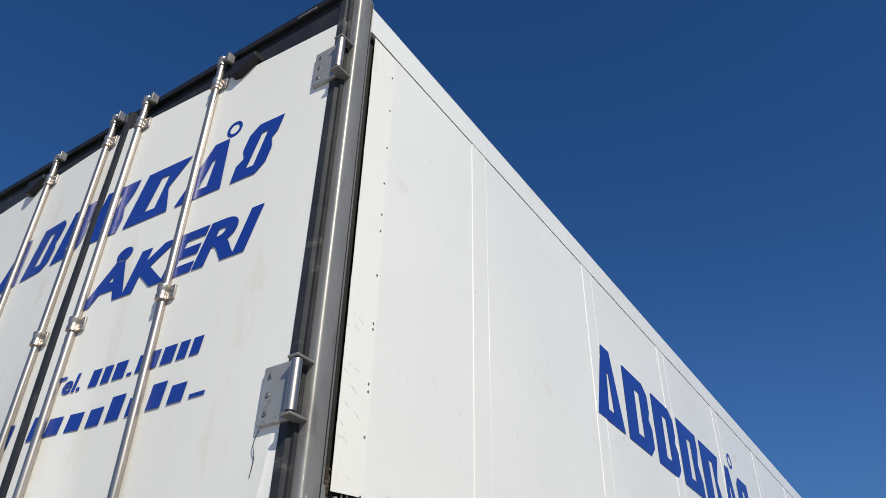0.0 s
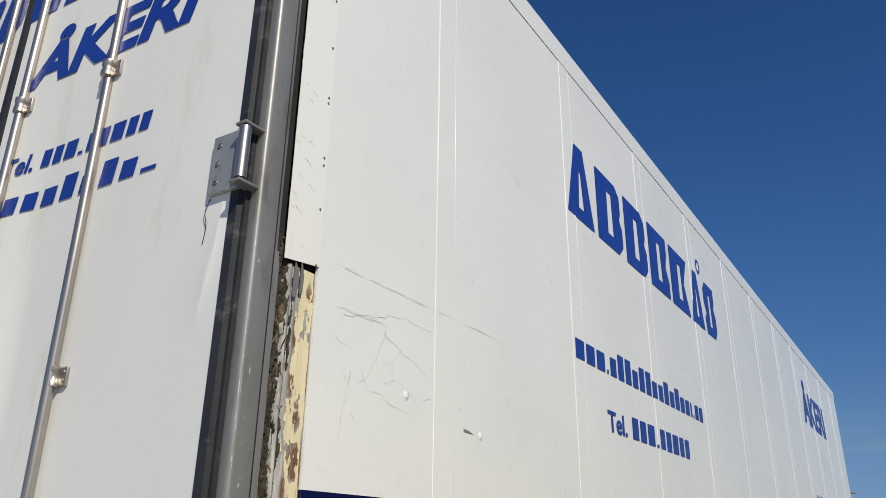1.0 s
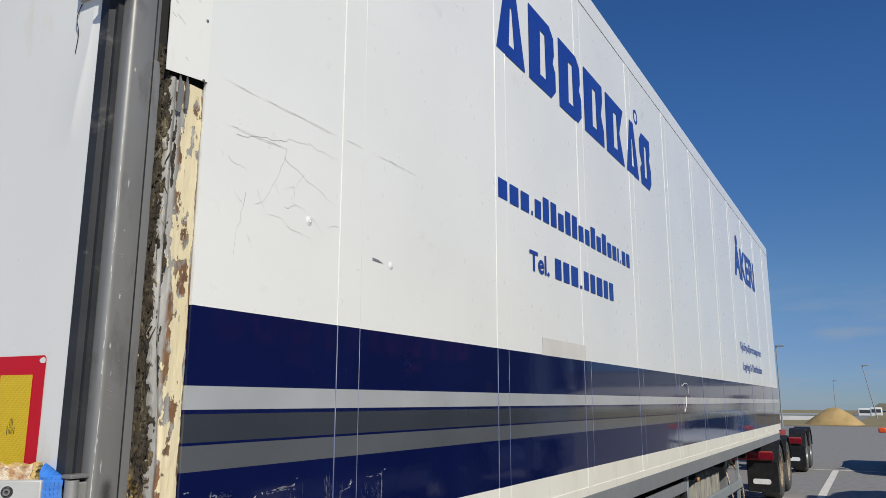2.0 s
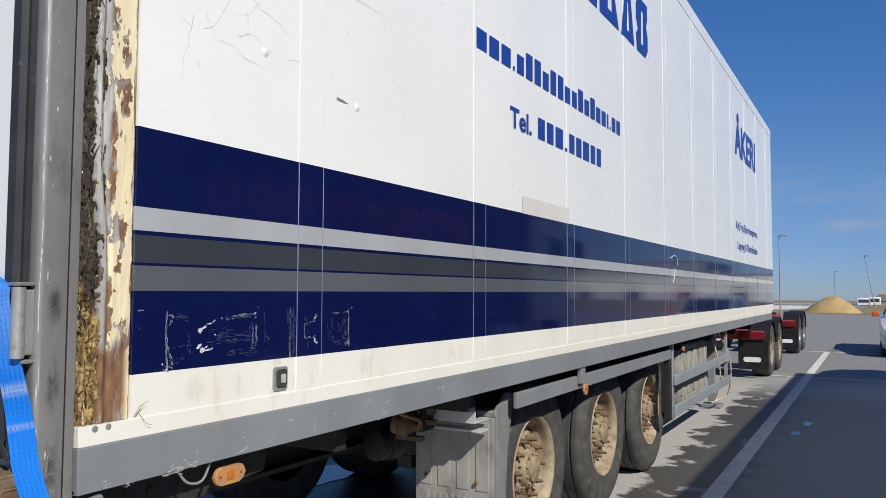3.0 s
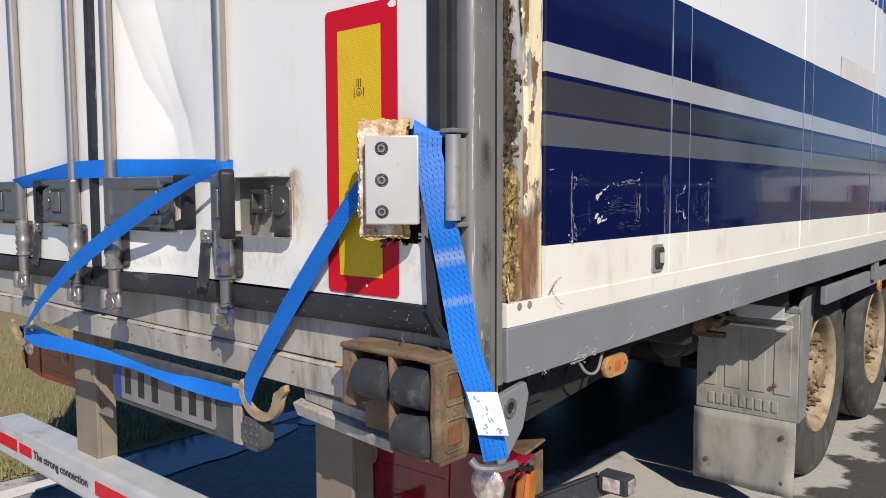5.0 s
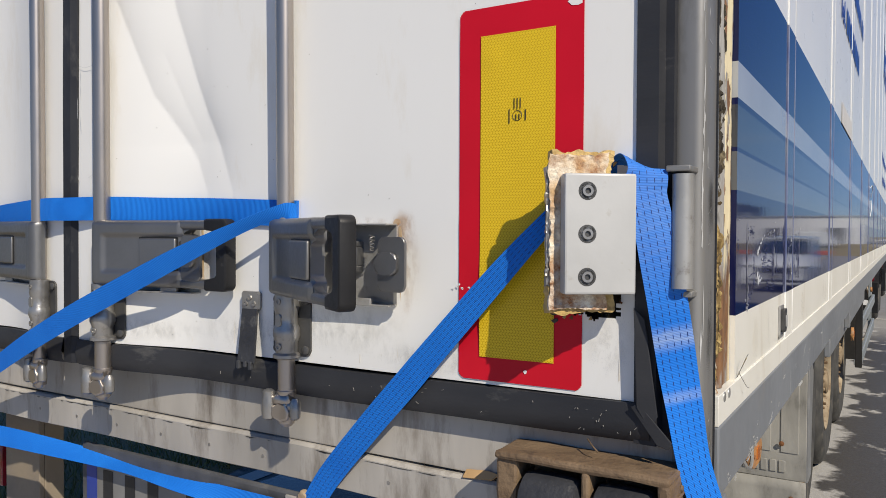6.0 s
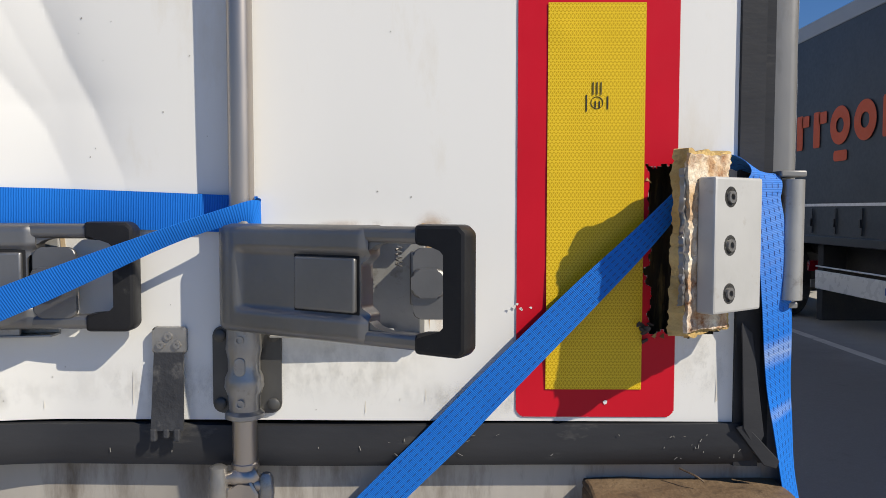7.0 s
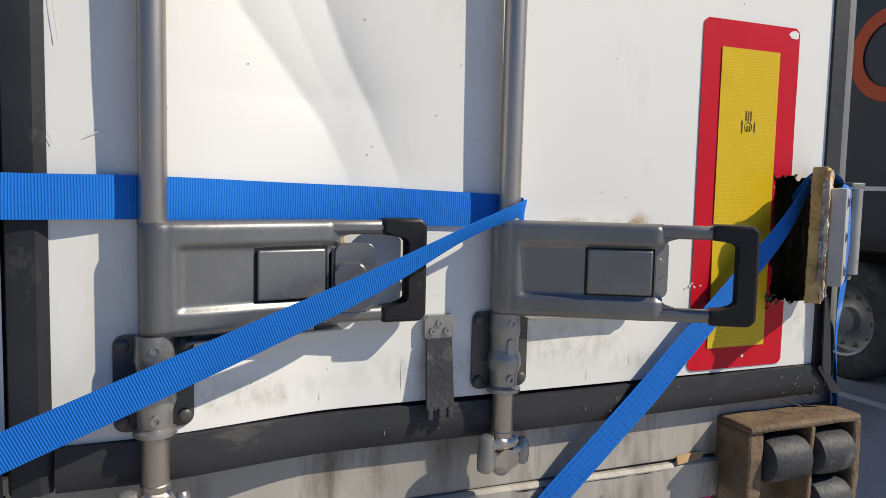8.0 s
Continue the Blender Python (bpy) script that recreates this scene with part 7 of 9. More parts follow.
for x0, x1, z in ((-0.256, -0.154, 1.110), (-0.134, -0.038, 1.110), (-0.134, -0.038, 1.024)):
    b = bmesh.new()
    lathe(b, (x0, -0.034, z), (1, 0, 0), [(0.026, 0), (0.036, 0.006), (0.0385, 0.02), (0.039, (x1 - x0) / 2), (0.0385, x1 - x0 - 0.02), (0.036, x1 - x0 - 0.006), (0.026, x1 - x0)], 24)
    part("roller", b, rubber, buf, "worn black rubber roller")
b = bmesh.new()
for z in (1.115, 1.03):
    o = rounded(0.052, 0.058, 0.008)
    tube(b, [basis((-0.0115, -0.008, z), (0, 1, 0), (0, 0, 1)) @ Vector((px, py, 0)) for px, py in o + o[:1]], 0.0028, 6)
    box(b, -0.013, -0.0095, -0.026, 0.01, z - 0.018, z + 0.018, 0.002, 1)
    for dz in (-0.036, 0.036):
        lathe(b, (-0.0125, -0.008, z + dz), (1, 0, 0), [(0.005, 0), (0.004, 0.003)], 8)
part("cast_mark", b, [brown_cast, rusty], buf)

for ob in (buf, *buf.children):
    for v in ob.data.vertices:
        if ob == buf or ob.name.split(".")[0] in ("lid", "cheek", "divider", "base"):
            v.co += 0.003 * noise.noise_vector(v.co * 30)
        v.co.x = -0.016 + (v.co.x + 0.012) * 0.88
        v.co.y -= 0.001

# grey lug beside the buffer
b = bmesh.new()
prism(b, [(-0.05, -0.10), (-0.01, -0.105), (0.055, -0.045), (0.075, 0.02), (0.065, 0.046), (-0.05, 0.03)], on_side(0.125, 1.045, -0.012), 0.016, bevel=0.003)
lug = part("side_lug", b, sill_grey, trailer, "grey steel lug with a round hole")
b = bmesh.new()
lathe(b, (0.004, 0.132, 1.051), (1, 0, 0), [(0.019, 0), (0.019, 0.004), (0.012, 0.004), (0.012, 0.0)], 16)
part("hole_rim", b, cast_grey, lug)
b = bmesh.new()
cyl(b, (0.0042, 0.132, 1.051), (0.0052, 0.132, 1.051), 0.0118)
part("hole", b, ink_black, lug)

# tail lamp on a rusty bracket
TL = basis((-0.30, 0.262, 0.80), (1, 0.03, 0.0), (0, 0, 1))
b = bmesh.new()
prism(b, [(-0.265, 0.07), (-0.1, 0.085), (0.14, 0.105), (0.262, 0.122), (0.280, 0.112), (0.244, 0.078), (0.236, 0.02), (0.230, -0.057), (0.222, -0.062), (0.08, -0.073), (-0.265, -0.068)], TL, 0.055, bevel=0.009)
tail = part("tail_lamp", b, red_lamp, trailer, "red tail lamp cluster with clear and amber lenses")
b = bmesh.new()
lathe(b, TL @ Vector((0.190, 0.046, 0.054)), TL.to_3x3() @ Vector((0, 0, 1)), [(0.043, -0.004), (0.043, 0.004), (0.038, 0.010), (0.022, 0.015), (0.0, 0.017)], 24)
part("clear_lens", b, clear_lamp, tail)
b = bmesh.new()
prism(b, [(0.256, 0.066), (0.280, 0.092), (0.288, 0.092), (0.280, -0.030), (0.266, -0.050), (0.244, -0.052)], TL @ pose(0, 0, 0.014), 0.036, bevel=0.006)
amber = part("amber_lens", b, amber_lamp, tail, "amber side lens")
b = bmesh.new()
prism(b, [(0.252, 0.008), (0.282, 0.012), (0.278, -0.030), (0.249, -0.036)], TL @ pose(0, 0, 0.050), 0.007, bevel=0.002)
part("lens_block", b, amber_bright, amber)
b = bmesh.new()
tube(b, [TL @ Vector(p) for p in ((0.229, -0.058, 0.054), (0.238, 0.02, 0.056), (0.248, 0.074, 0.056), (0.270, 0.100, 0.056), (0.298, 0.106, 0.05))], 0.006, 8)
part("lens_frame", b, plastic_black, amber)
b = bmesh.new()
for z0 in (-0.028, 0.03):
    box(b, -0.19, 0.07, z0 - 0.0015, z0 + 0.0015, 0.053, 0.0565, 0, 0, TL)
prism(b, [(0.075, -0.068), (0.083, -0.068), (0.089, 0.09), (0.079, 0.09)], TL @ pose(0, 0, 0.053), 0.006, bevel=0.001)
part("lens_rib", b, red_lamp, tail)
b = bmesh.new()
lathe(b, TL @ Vector((-0.165, 0.045, 0.054)), TL.to_3x3() @ Vector((0, 0, 1)), [(0.034, -0.004), (0.034, 0.003), (0.028, 0.006), (0.0, 0.008)], 20)
part("round_lens", b, clear_red, tail)
b = bmesh.new()
box(b, -0.54, -0.05, 0.272, 0.30, 0.72, 0.87, 0.004)
box(b, -0.15, -0.03, 0.24, 0.32, 0.905, 0.911, 0.002, 0, Matrix.Translation((-0.1, 0.26, 0.91)) @ pose(0, 0, 0, 8, -14, 0) @ Matrix.Translation((0.1, -0.26, -0.91)))
prism(b, [(-0.03, 0.0), (0.03, 0.004), (0.03, -0.09), (0.026, -0.215), (0.0, -0.215), (-0.004, -0.05)], on_side(0.275, 0.912, -0.034), 0.004, bevel=0.001)
part("lamp_bracket", b, brown_cast, trailer, "rusty sheet bracket")
b = bmesh.new()
AR = basis((-0.03, 0.285, 0.795), (0.85, 0.25, 0.46), (-0.46, 0, 0.88))
box(b, -0.02, 0.17, -0.02, 0.02, -0.012, 0.012, 0.004, 0, AR)
box(b, 0.0, 0.15, 0.02, 0.026, -0.016, 0.016, 0.002, 0, AR)
box(b, 0.10, 0.165, 0.305, 0.345, 0.858, 0.898, 0.006)
arm = part("outline_lamp", b, rubber, trailer, "small marker lamp on a rubber arm")
b = bmesh.new()
box(b, 0.112, 0.15, 0.302, 0.306, 0.864, 0.892, 0.0015)
box(b, 0.164, 0.168, 0.31, 0.34, 0.864, 0.892, 0.0015)
part("lens", b, clear_lamp, arm)
again(tail, Matrix.Translation((-W, 0, 0)) @ Matrix.Diagonal((-1, 1, 1, 1)))

# number plate
b = bmesh.new()
box(b, -1.36, -0.70, 0.016, 0.03, 0.852, 1.01, 0.006)
npl = part("plate_holder", b, lamp_rubber, trailer, "dusty dark panel behind the number plate")
b = bmesh.new()
box(b, -0.735, -0.700, 0.010, 0.0156, 0.856, 1.005, 0.002)
part("holder_end", b, beam_grey, npl)
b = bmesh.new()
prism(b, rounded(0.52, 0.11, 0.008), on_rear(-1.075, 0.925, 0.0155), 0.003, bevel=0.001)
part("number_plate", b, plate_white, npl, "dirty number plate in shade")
b = bmesh.new()
box(b, -1.334, -1.298, 0.0115, 0.0128, 0.872, 0.978)
part("plate_band", b, surf("plate_blue", (0.02, 0.05, 0.3), None, 0.4, bump=0), npl)
for x in (-1.275, -1.20, -1.125, -1.005, -0.935, -0.865):
    b = bmesh.new()
    box(b, x, x + 0.034, 0.0115, 0.0128, 0.889, 0.961, 0.0004, seg=1)
    part("plate_bar", b, ink_black, npl)
b = bmesh.new()
prism(b, rounded(0.082, 0.078, 0.020), on_rear(-0.662, 0.893, 0.046), 0.036, bevel=0.008)
block = part("plate_lamp", b, lamp_rubber, trailer, "grey rubber lamp block with round knobs")
b = bmesh.new()
for i in range(9):
    lathe(b, (-0.684 + 0.022 * (i % 3), 0.0105, 0.871 + 0.022 * (i // 3)), (0, -1, 0), [(0.0055, 0), (0.0045, 0.003), (0.002, 0.004)], 8)
part("knob", b, lamp_rubber, block)

# underrun bar on two legs
b = bmesh.new()
box(b, -W + 0.05, -0.13, 0.08, 0.20, 0.425, 0.556, 0.014)
rup = part("underrun_bar", b, galv_bar, trailer, "galvanised underrun bar with red reflective tape")
for x0, x1 in ((-1.64, -1.0), (-2.54, -2.29), (-0.62, -0.4)):
    b = bmesh.new()
    box(b, x0, x1, 0.0788, 0.0802, 0.468, 0.516)
    part("red_tape", b, red_refl, rup)
b = bmesh.new()
box(b, -2.27, -2.155, 0.0788, 0.0802, 0.472, 0.512)
part("maker_mark", b, red_refl, rup)
lettering("slogan", "The strong connection", on_rear(-2.13, 0.482, 0.0797), 0.042, 0.44, ink_black, rup, heavy=0.01)
leg_paint = surf("weathered_leg", (0.26, 0.21, 0.15), (0.17, 0.15, 0.13), 0.7, scale=6, bump=0.2, dirt=(0.30, 0.17, 0.08), dirt_amount=0.35)
for x0, x1 in ((-0.57, -0.44), (-1.88, -1.72)):
    b = bmesh.new()
    box(b, x0, x1, 0.13, 0.145, 0.5, 1.06, 0.003)
    leg = part("underrun_leg", b, leg_paint, trailer, "weathered rusty steel leg")
    for fx0, fx1, fy1 in ((x1 - 0.012, x1, 0.20), (x0, x0 + 0.012, 0.24)):
        b = bmesh.new()
        box(b, fx0, fx1, 0.1452, fy1, 0.5, 1.06, 0.003)
        part("leg_flange", b, leg_paint, leg)
    b = bmesh.new()
    prism(b, [(0, 0), (0.1, 0.05), (0.1, 0.0)], basis((x1 + 0.0005, 0.14, 0.72), (1, 0, 0), (0, 0, 1)), 0.006)
    part("gusset", b, leg_paint, leg)

# ---- chassis, axles, mudflap, guards ----
for x in (-0.80, -W + 0.80):
    b = bmesh.new()
    prism(b, [(-0.06, 1.11), (-0.06, 1.09), (-0.006, 1.085), (-0.006, 0.785), (-0.06, 0.78), (-0.06, 0.76), (0.06, 0.76), (0.06, 0.78), (0.006, 0.785), (0.006, 1.085), (0.06, 1.09), (0.06, 1.11)][::-1], basis((x, 11.5, 0), (1, 0, 0), (0, 0, 1)), 10.4)
    part("chassis_beam", b, chassis_dark, trailer)
for y in (0.35, 1.2, 2.2, 6.6, 8.2, 9.9, 11.4):
    b = bmesh.new()
    box(b, -W + 0.08, -0.08, y - 0.03, y + 0.03, 1.0, 1.10, 0.004)
    part("cross_member", b, chassis_dark, trailer)
b = bmesh.new()
prism(b, [(0, 0), (0.55, 0.04), (0.62, 0.02), (0.60, -0.06), (0.1, -0.11)], on_side(0.22, 1.07, -0.10), 0.012, bevel=0.002)
for i in range(4):
    cyl(b, (-0.09, 0.40 + 0.1 * i, 1.035), (-0.084, 0.40 + 0.1 * i, 1.035), 0.018, seg=10)
part("side_gusset", b, chassis_dark, trailer)
b = bmesh.new()
tube(b, curve_points([(-0.02, 0.42, 1.10), (-0.01, 0.45, 1.06), (-0.01, 0.50, 1.055), (-0.015, 0.535, 1.10)], 5), 0.0035, 6)
part("grey_cable", b, dull_alu, trailer)


def side_marker(y, z, x=-0.03, size=(0.115, 0.05)):
    b = bmesh.new()
    prism(b, rounded(size[0], size[1], size[1] * 0.48), on_side(y, z, x), 0.014, bevel=0.004)
    o = part("side_marker", b, dusty_amber, trailer, "amber side marker lamp")
    b = bmesh.new()
    prism(b, rounded(size[0] * 0.24, size[1] * 0.5, 0.003), on_side(y, z, x + 0.0135), 0.003, bevel=0.001)
    part("lens_block", b, amber_lamp, o)
    for s in (-1, 1):
        b = bmesh.new()
        lathe(b, (x + 0.0135, y + s * size[0] * 0.34, z), (1, 0, 0), [(0.005, 0), (0.004, 0.002)], 8)
        part("marker_screw", b, rusty, o)


side_marker(0.61, 1.047)
side_marker(3.53, 0.965, 0.0, (0.07, 0.07))
side_marker(6.28, 1.035, 0.0, (0.08, 0.04))
b = bmesh.new()
box(b, -0.03, -0.005, 3.49, 3.57, 1.0, 1.11, 0.003)
part("marker_bracket", b, sill_grey, trailer)


def truck_tyre(R=0.53, half=0.19, rim=0.298):
    """A truck wheel with its outer face towards +x, its centre at the origin: tyre with grooves, dished rim, hub with nuts."""
    b = bmesh.new()
    prof = [(rim, half - 0.035), (rim + 0.012, half - 0.012), (rim + 0.05, half - 0.002), (R - 0.10, half), (R - 0.085, half + 0.003), (R - 0.07, half - 0.002), (R - 0.03, half - 0.012), (R - 0.008, half - 0.03), (R, half - 0.05)]
    for g in (0.105, 0.035, -0.035, -0.105):
        prof += [(R, g + 0.009), (R - 0.012, g + 0.006), (R - 0.012, g - 0.006), (R, g - 0.009)]
    prof += [(R, -half + 0.05), (R - 0.03, -half + 0.012), (R - 0.10, -half), (rim, -half + 0.03)]
    lathe(b, (0, 0, 0), (1, 0, 0), prof, 56, closed=False)
    return b


def truck_rim(rim=0.298, half=0.19):
    b = bmesh.new()
    lathe(b, (0, 0, 0), (1, 0, 0), [(rim + 0.004, half - 0.04), (rim + 0.014, half - 0.018), (rim + 0.004, half - 0.006), (rim - 0.012, half - 0.014), (rim - 0.024, half - 0.04), (rim - 0.030, half - 0.072)], 48, closed=False)
    return b


def rim_dish(rim=0.298, half=0.19):
    b = bmesh.new()
    lathe(b, (0, 0, 0), (1, 0, 0), [(rim - 0.030, half - 0.072), (rim - 0.052, half - 0.104), (rim - 0.09, half - 0.096), (0.190, half - 0.088), (0.14, half - 0.086)], 48, closed=False)
    return b


def truck_hub(half=0.19):
    """The axle hub: a flat flange, a stepped drum and a shallow cap."""
    b = bmesh.new()
    lathe(b, (0, 0, 0), (1, 0, 0), [(0.150, half - 0.090), (0.150, half - 0.070), (0.138, half - 0.064), (0.118, half - 0.062), (0.112, half - 0.036), (0.102, half - 0.026), (0.078, half - 0.024), (0.074, half - 0.008), (0.064, half - 0.002), (0.0, half)], 32, closed=False)
    return b


def wheel_nut(i, half=0.19):
    b = bmesh.new()
    a = 2 * math.pi * i / 10
    lathe(b, (half - 0.088, 0.1675 * math.cos(a), 0.1675 * math.sin(a)), (1, 0, 0), [(0.024, 0), (0.024, 0.012), (0.0175, 0.014), (0.0165, 0.044), (0.010, 0.047), (0.010, 0.070), (0.007, 0.073)], 6)
    return b


def hub_lugs(half=0.19):
    b = bmesh.new()
    for i in range(10):
        a = 2 * math.pi * (i + 0.5) / 10
        lathe(b, (half - 0.026, 0.090 * math.cos(a), 0.090 * math.sin(a)), (1, 0, 0), [(0.011, 0), (0.011, 0.010), (0.006, 0.014)], 6)
        box(b, half - 0.068, half - 0.042, 0.108, 0.128, -0.009, 0.009, 0.003, 0, Matrix.Rotation(a, 4, "X"))
    return b


def hand_hole(i, half=0.19):
    """One dark opening of the wheel dish, with a turned-in rim."""
    b = bmesh.new()
    a = 2 * math.pi * (i + 0.5) / 10
    c = (half - 0.099, 0.218 * math.cos(a), 0.218 * math.sin(a))
    lathe(b, c, (1, 0, 0), [(0.027, 0.001), (0.026, 0.003), (0.023, 0.002), (0.022, -0.003), (0.0, -0.004)], 14, closed=False)
    return b


proto = new("wheel", bpy.data.meshes.new("wheel"))
dummy = bmesh.new()
lathe(dummy, (0, 0, 0), (1, 0, 0), [(0.2, -0.17), (0.21, -0.16), (0.21, 0.02), (0.17, 0.05)], 24)
dummy.to_mesh(proto.data)
dummy.free()
proto.data.materials.append(chassis_dark)
part("tyre", truck_tyre(), tyre_rubber, proto, "worn dusty truck tyre")
part("rim", truck_rim(), rim_cream, proto, "dirty cream steel rim")
part("rim_dish", rim_dish(), rim_cream, proto, "dusty cream wheel dish")
part("hub", truck_hub(), hub_rust, proto, "rusty hub")
tagged(part("hub_lug", hub_lugs(), hub_rust, proto), kind="stuff")
for i in range(10):
    part("wheel_nut", wheel_nut(i), nut_rust, proto)
    part("hand_hole", hand_hole(i), chassis_dark, proto)
X_WHEEL = -0.365
for i, y in enumerate((3.19, 4.50, 5.81)):
    again(proto, Matrix.Translation((X_WHEEL, y, 0.528)) @ Matrix.Rotation(0.7 * i, 4, "X"), trailer)
    again(proto, Matrix.Translation((-W - X_WHEEL, y, 0.528)) @ Matrix.Rotation(math.pi, 4, "Z") @ Matrix.Rotation(0.5 * i, 4, "X"), trailer)
    b = bmesh.new()
    cyl(b, (-W + 0.3, y, 0.528), (-0.3, y, 0.528), 0.075, seg=16)
    part("axle", b, chassis_dark, trailer)
    for x in (-0.80, -W + 0.80):
        b = bmesh.new()
        box(b, x - 0.05, x + 0.05, y - 0.45, y + 0.2, 0.55, 0.63, 0.01, 0)
        lathe(b, (x, y - 0.36, 0.63), (0, 0, 1), [(0.10, 0), (0.15, 0.03), (0.155, 0.09), (0.13, 0.14)], 18)
        part("air_spring", b, rubber, trailer)
# lumps of the brake gear seen above the mudflap
b = bmesh.new()
lathe(b, (-0.55, 2.05, 0.82), (0.2, 1, 0), [(0.05, 0), (0.075, 0.02), (0.075, 0.07), (0.06, 0.09), (0.08, 0.10), (0.08, 0.16), (0.04, 0.18)], 16)
lathe(b, (-0.42, 2.1, 0.95), (0, 1, 0), [(0.03, 0), (0.045, 0.02), (0.045, 0.12), (0.02, 0.14)], 12)
box(b, -0.60, -0.35, 2.2, 2.32, 0.88, 1.02, 0.01)
tube(b, curve_points([(-0.5, 1.0, 1.05), (-0.45, 1.5, 1.0), (-0.5, 2.0, 0.98), (-0.6, 2.3, 0.9)], 6), 0.014, 8)
tube(b, curve_points([(-0.3, 1.2, 1.07), (-0.28, 1.7, 1.04), (-0.35, 2.2, 1.05)], 6), 0.01, 8)
part("brake_gear", b, chassis_dark, trailer)
for y, z in ((2.12, 0.93), (2.24, 0.99)):
    b = bmesh.new()
    lathe(b, (-0.47, y, z), (1, 0.1, -0.1), [(0.02, 0), (0.052, 0.012), (0.056, 0.045), (0.047, 0.05), (0.056, 0.055), (0.054, 0.095), (0.024, 0.115), (0.02, 0.15)], 18)
    box(b, -0.44, -0.30, y - 0.018, y + 0.018, z - 0.075, z - 0.052, 0.004)
    tube(b, curve_points([(-0.33, y, z - 0.01), (-0.29, y - 0.05, z + 0.03), (-0.34, y - 0.14, z + 0.07)], 6), 0.009, 8)
    part("brake_chamber", b, brown_cast, trailer, "rusty brake chamber")
b = bmesh.new()
box(b, -0.46, -0.12, 2.30, 2.45, 0.925, 0.935, 0.002)
box(b, -0.46, -0.12, 2.30, 2.31, 0.935, 0.99, 0.002)
box(b, -0.44, -0.12, 2.36, 2.45, 0.872, 0.882, 0.002)
part("flap_carrier", b, galv_bar, trailer)
# mudflap: ribbed upper half, plain lower sheet
b = bmesh.new()
box(b, -0.56, -0.105, 2.478, 2.486, 0.445, 0.93, 0.003)
flap = part("mudflap", b, mudflap_grey, trailer, "dusty grey ribbed plastic mudflap")
for x in (-0.50, -0.39, -0.28, -0.17):
    b = bmesh.new()
    box(b, x - 0.036, x + 0.036, 2.474, 2.48, 0.56, 0.90, 0.003)
    part("rib", b, mudflap_grey, flap)
b = bmesh.new()
grid = []
for i in range(9):
    row = []
    for k in range(9):
        x, z = -0.565 + 0.46 * k / 8, 0.10 + 0.345 * i / 8
        row.append(b.verts.new((x + 0.004 * noise.noise(Vector((z * 8, 0, 1))), 2.468 + 0.010 * noise.noise(Vector((x * 4, z * 4, 2))) - 0.02 * (1 - i / 8) * max(0, k / 8 - 0.6), z + (0.008 * noise.noise(Vector((x * 9, 5, 0))) if i == 0 else 0))))
    grid.append(row)
for i in range(8):
    for k in range(8):
        b.faces.new((grid[i][k], grid[i][k + 1], grid[i + 1][k + 1], grid[i + 1][k]))
low = part("lower_sheet", b, mudflap_grey, flap, "worn rubber sheet bolted below")
sol = low.modifiers.new("thickness", "SOLIDIFY")
sol.thickness = 0.006
for i in range(9):
    b = bmesh.new()
    box(b, -0.50 + i * 0.036, -0.474 + i * 0.036, 2.4735, 2.479, 0.475, 0.525, 0.002)
    part("embossed_bar", b, mudflap_grey, flap)
b = bmesh.new()
for x, z in ((-0.49, 0.61), (-0.20, 0.60), (-0.50, 0.20), (-0.16, 0.16), (-0.16, 0.37)):
    lathe(b, (x, 2.466, z), (0, -1, 0), [(0.011, 0), (0.010, 0.004), (0.005, 0.006)], 10)
part("flap_bolt", b, rusty, flap)
b = bmesh.new()
prism(b, [(2.49, 0.44), (2.60, 0.45), (2.62, 0.75), (2.68, 0.95), (2.72, 1.03), (2.62, 1.04), (2.49, 0.96)], basis((-0.098, 0, 0), (0, 1, 0), (0, 0, 1)) @ pose(0, 0, -0.02), 0.02, bevel=0.004)
box(b, -0.55, -0.10, 2.485, 2.60, 0.93, 0.96, 0.006)
part("fender_edge", b, surf("fender_plastic", (0.22, 0.225, 0.23), (0.16, 0.163, 0.167), 0.65, scale=8, bump=0.12, dirt=(0.16, 0.15, 0.13), dirt_amount=0.3), trailer, "grey plastic fender edge")
b = bmesh.new()
box(b, -0.055, -0.03, 2.60, 5.95, 0.965, 1.045, 0.004)
part("wheel_rail", b, sill_grey, trailer, "grey rail above the wheels")
b = bmesh.new()
box(b, -0.60, -0.10, 6.17, 6.19, 0.45, 1.05, 0.004)
box(b, -0.09, -0.04, 5.93, 6.0, 0.42, 1.05, 0.004)
part("rear_fender_wall", b, chassis_dark, trailer)
for z in (0.70, 0.42):
    b = bmesh.new()
    box(b, -0.075, -0.045, 6.2, 9.2, z, z + 0.10, 0.008)
    part("side_guard", b, guard_alu, trailer, "aluminium side guard rail")
for y in (6.22, 9.16):
    b = bmesh.new()
    box(b, -0.11, -0.075, y - 0.03, y + 0.03, 0.40, 1.1, 0.004)
    part("guard_post", b, guard_alu, trailer)
b = bmesh.new()
box(b, -0.75, -0.18, 6.9, 8.4, 0.42, 1.02, 0.03)
for i in range(5):
    box(b, -0.185, -0.165, 7.0 + 0.3 * i, 7.12 + 0.3 * i, 0.5, 0.95, 0.008)
part("storage_box", b, mudflap_grey, trailer, "grey ribbed storage box")
for s in (0, 1):
    b = bmesh.new()
    x = -0.40 if s == 0 else -W + 0.40
    box(b, x - 0.06, x + 0.06, 9.85, 9.97, 0.55, 1.1, 0.006)
    box(b, x - 0.045, x + 0.045, 9.87, 9.95, 0.08, 0.58, 0.006)
    box(b, x - 0.13, x + 0.13, 9.78, 10.04, 0.0, 0.05, 0.02)
    part("landing_leg", b, sill_grey, trailer)
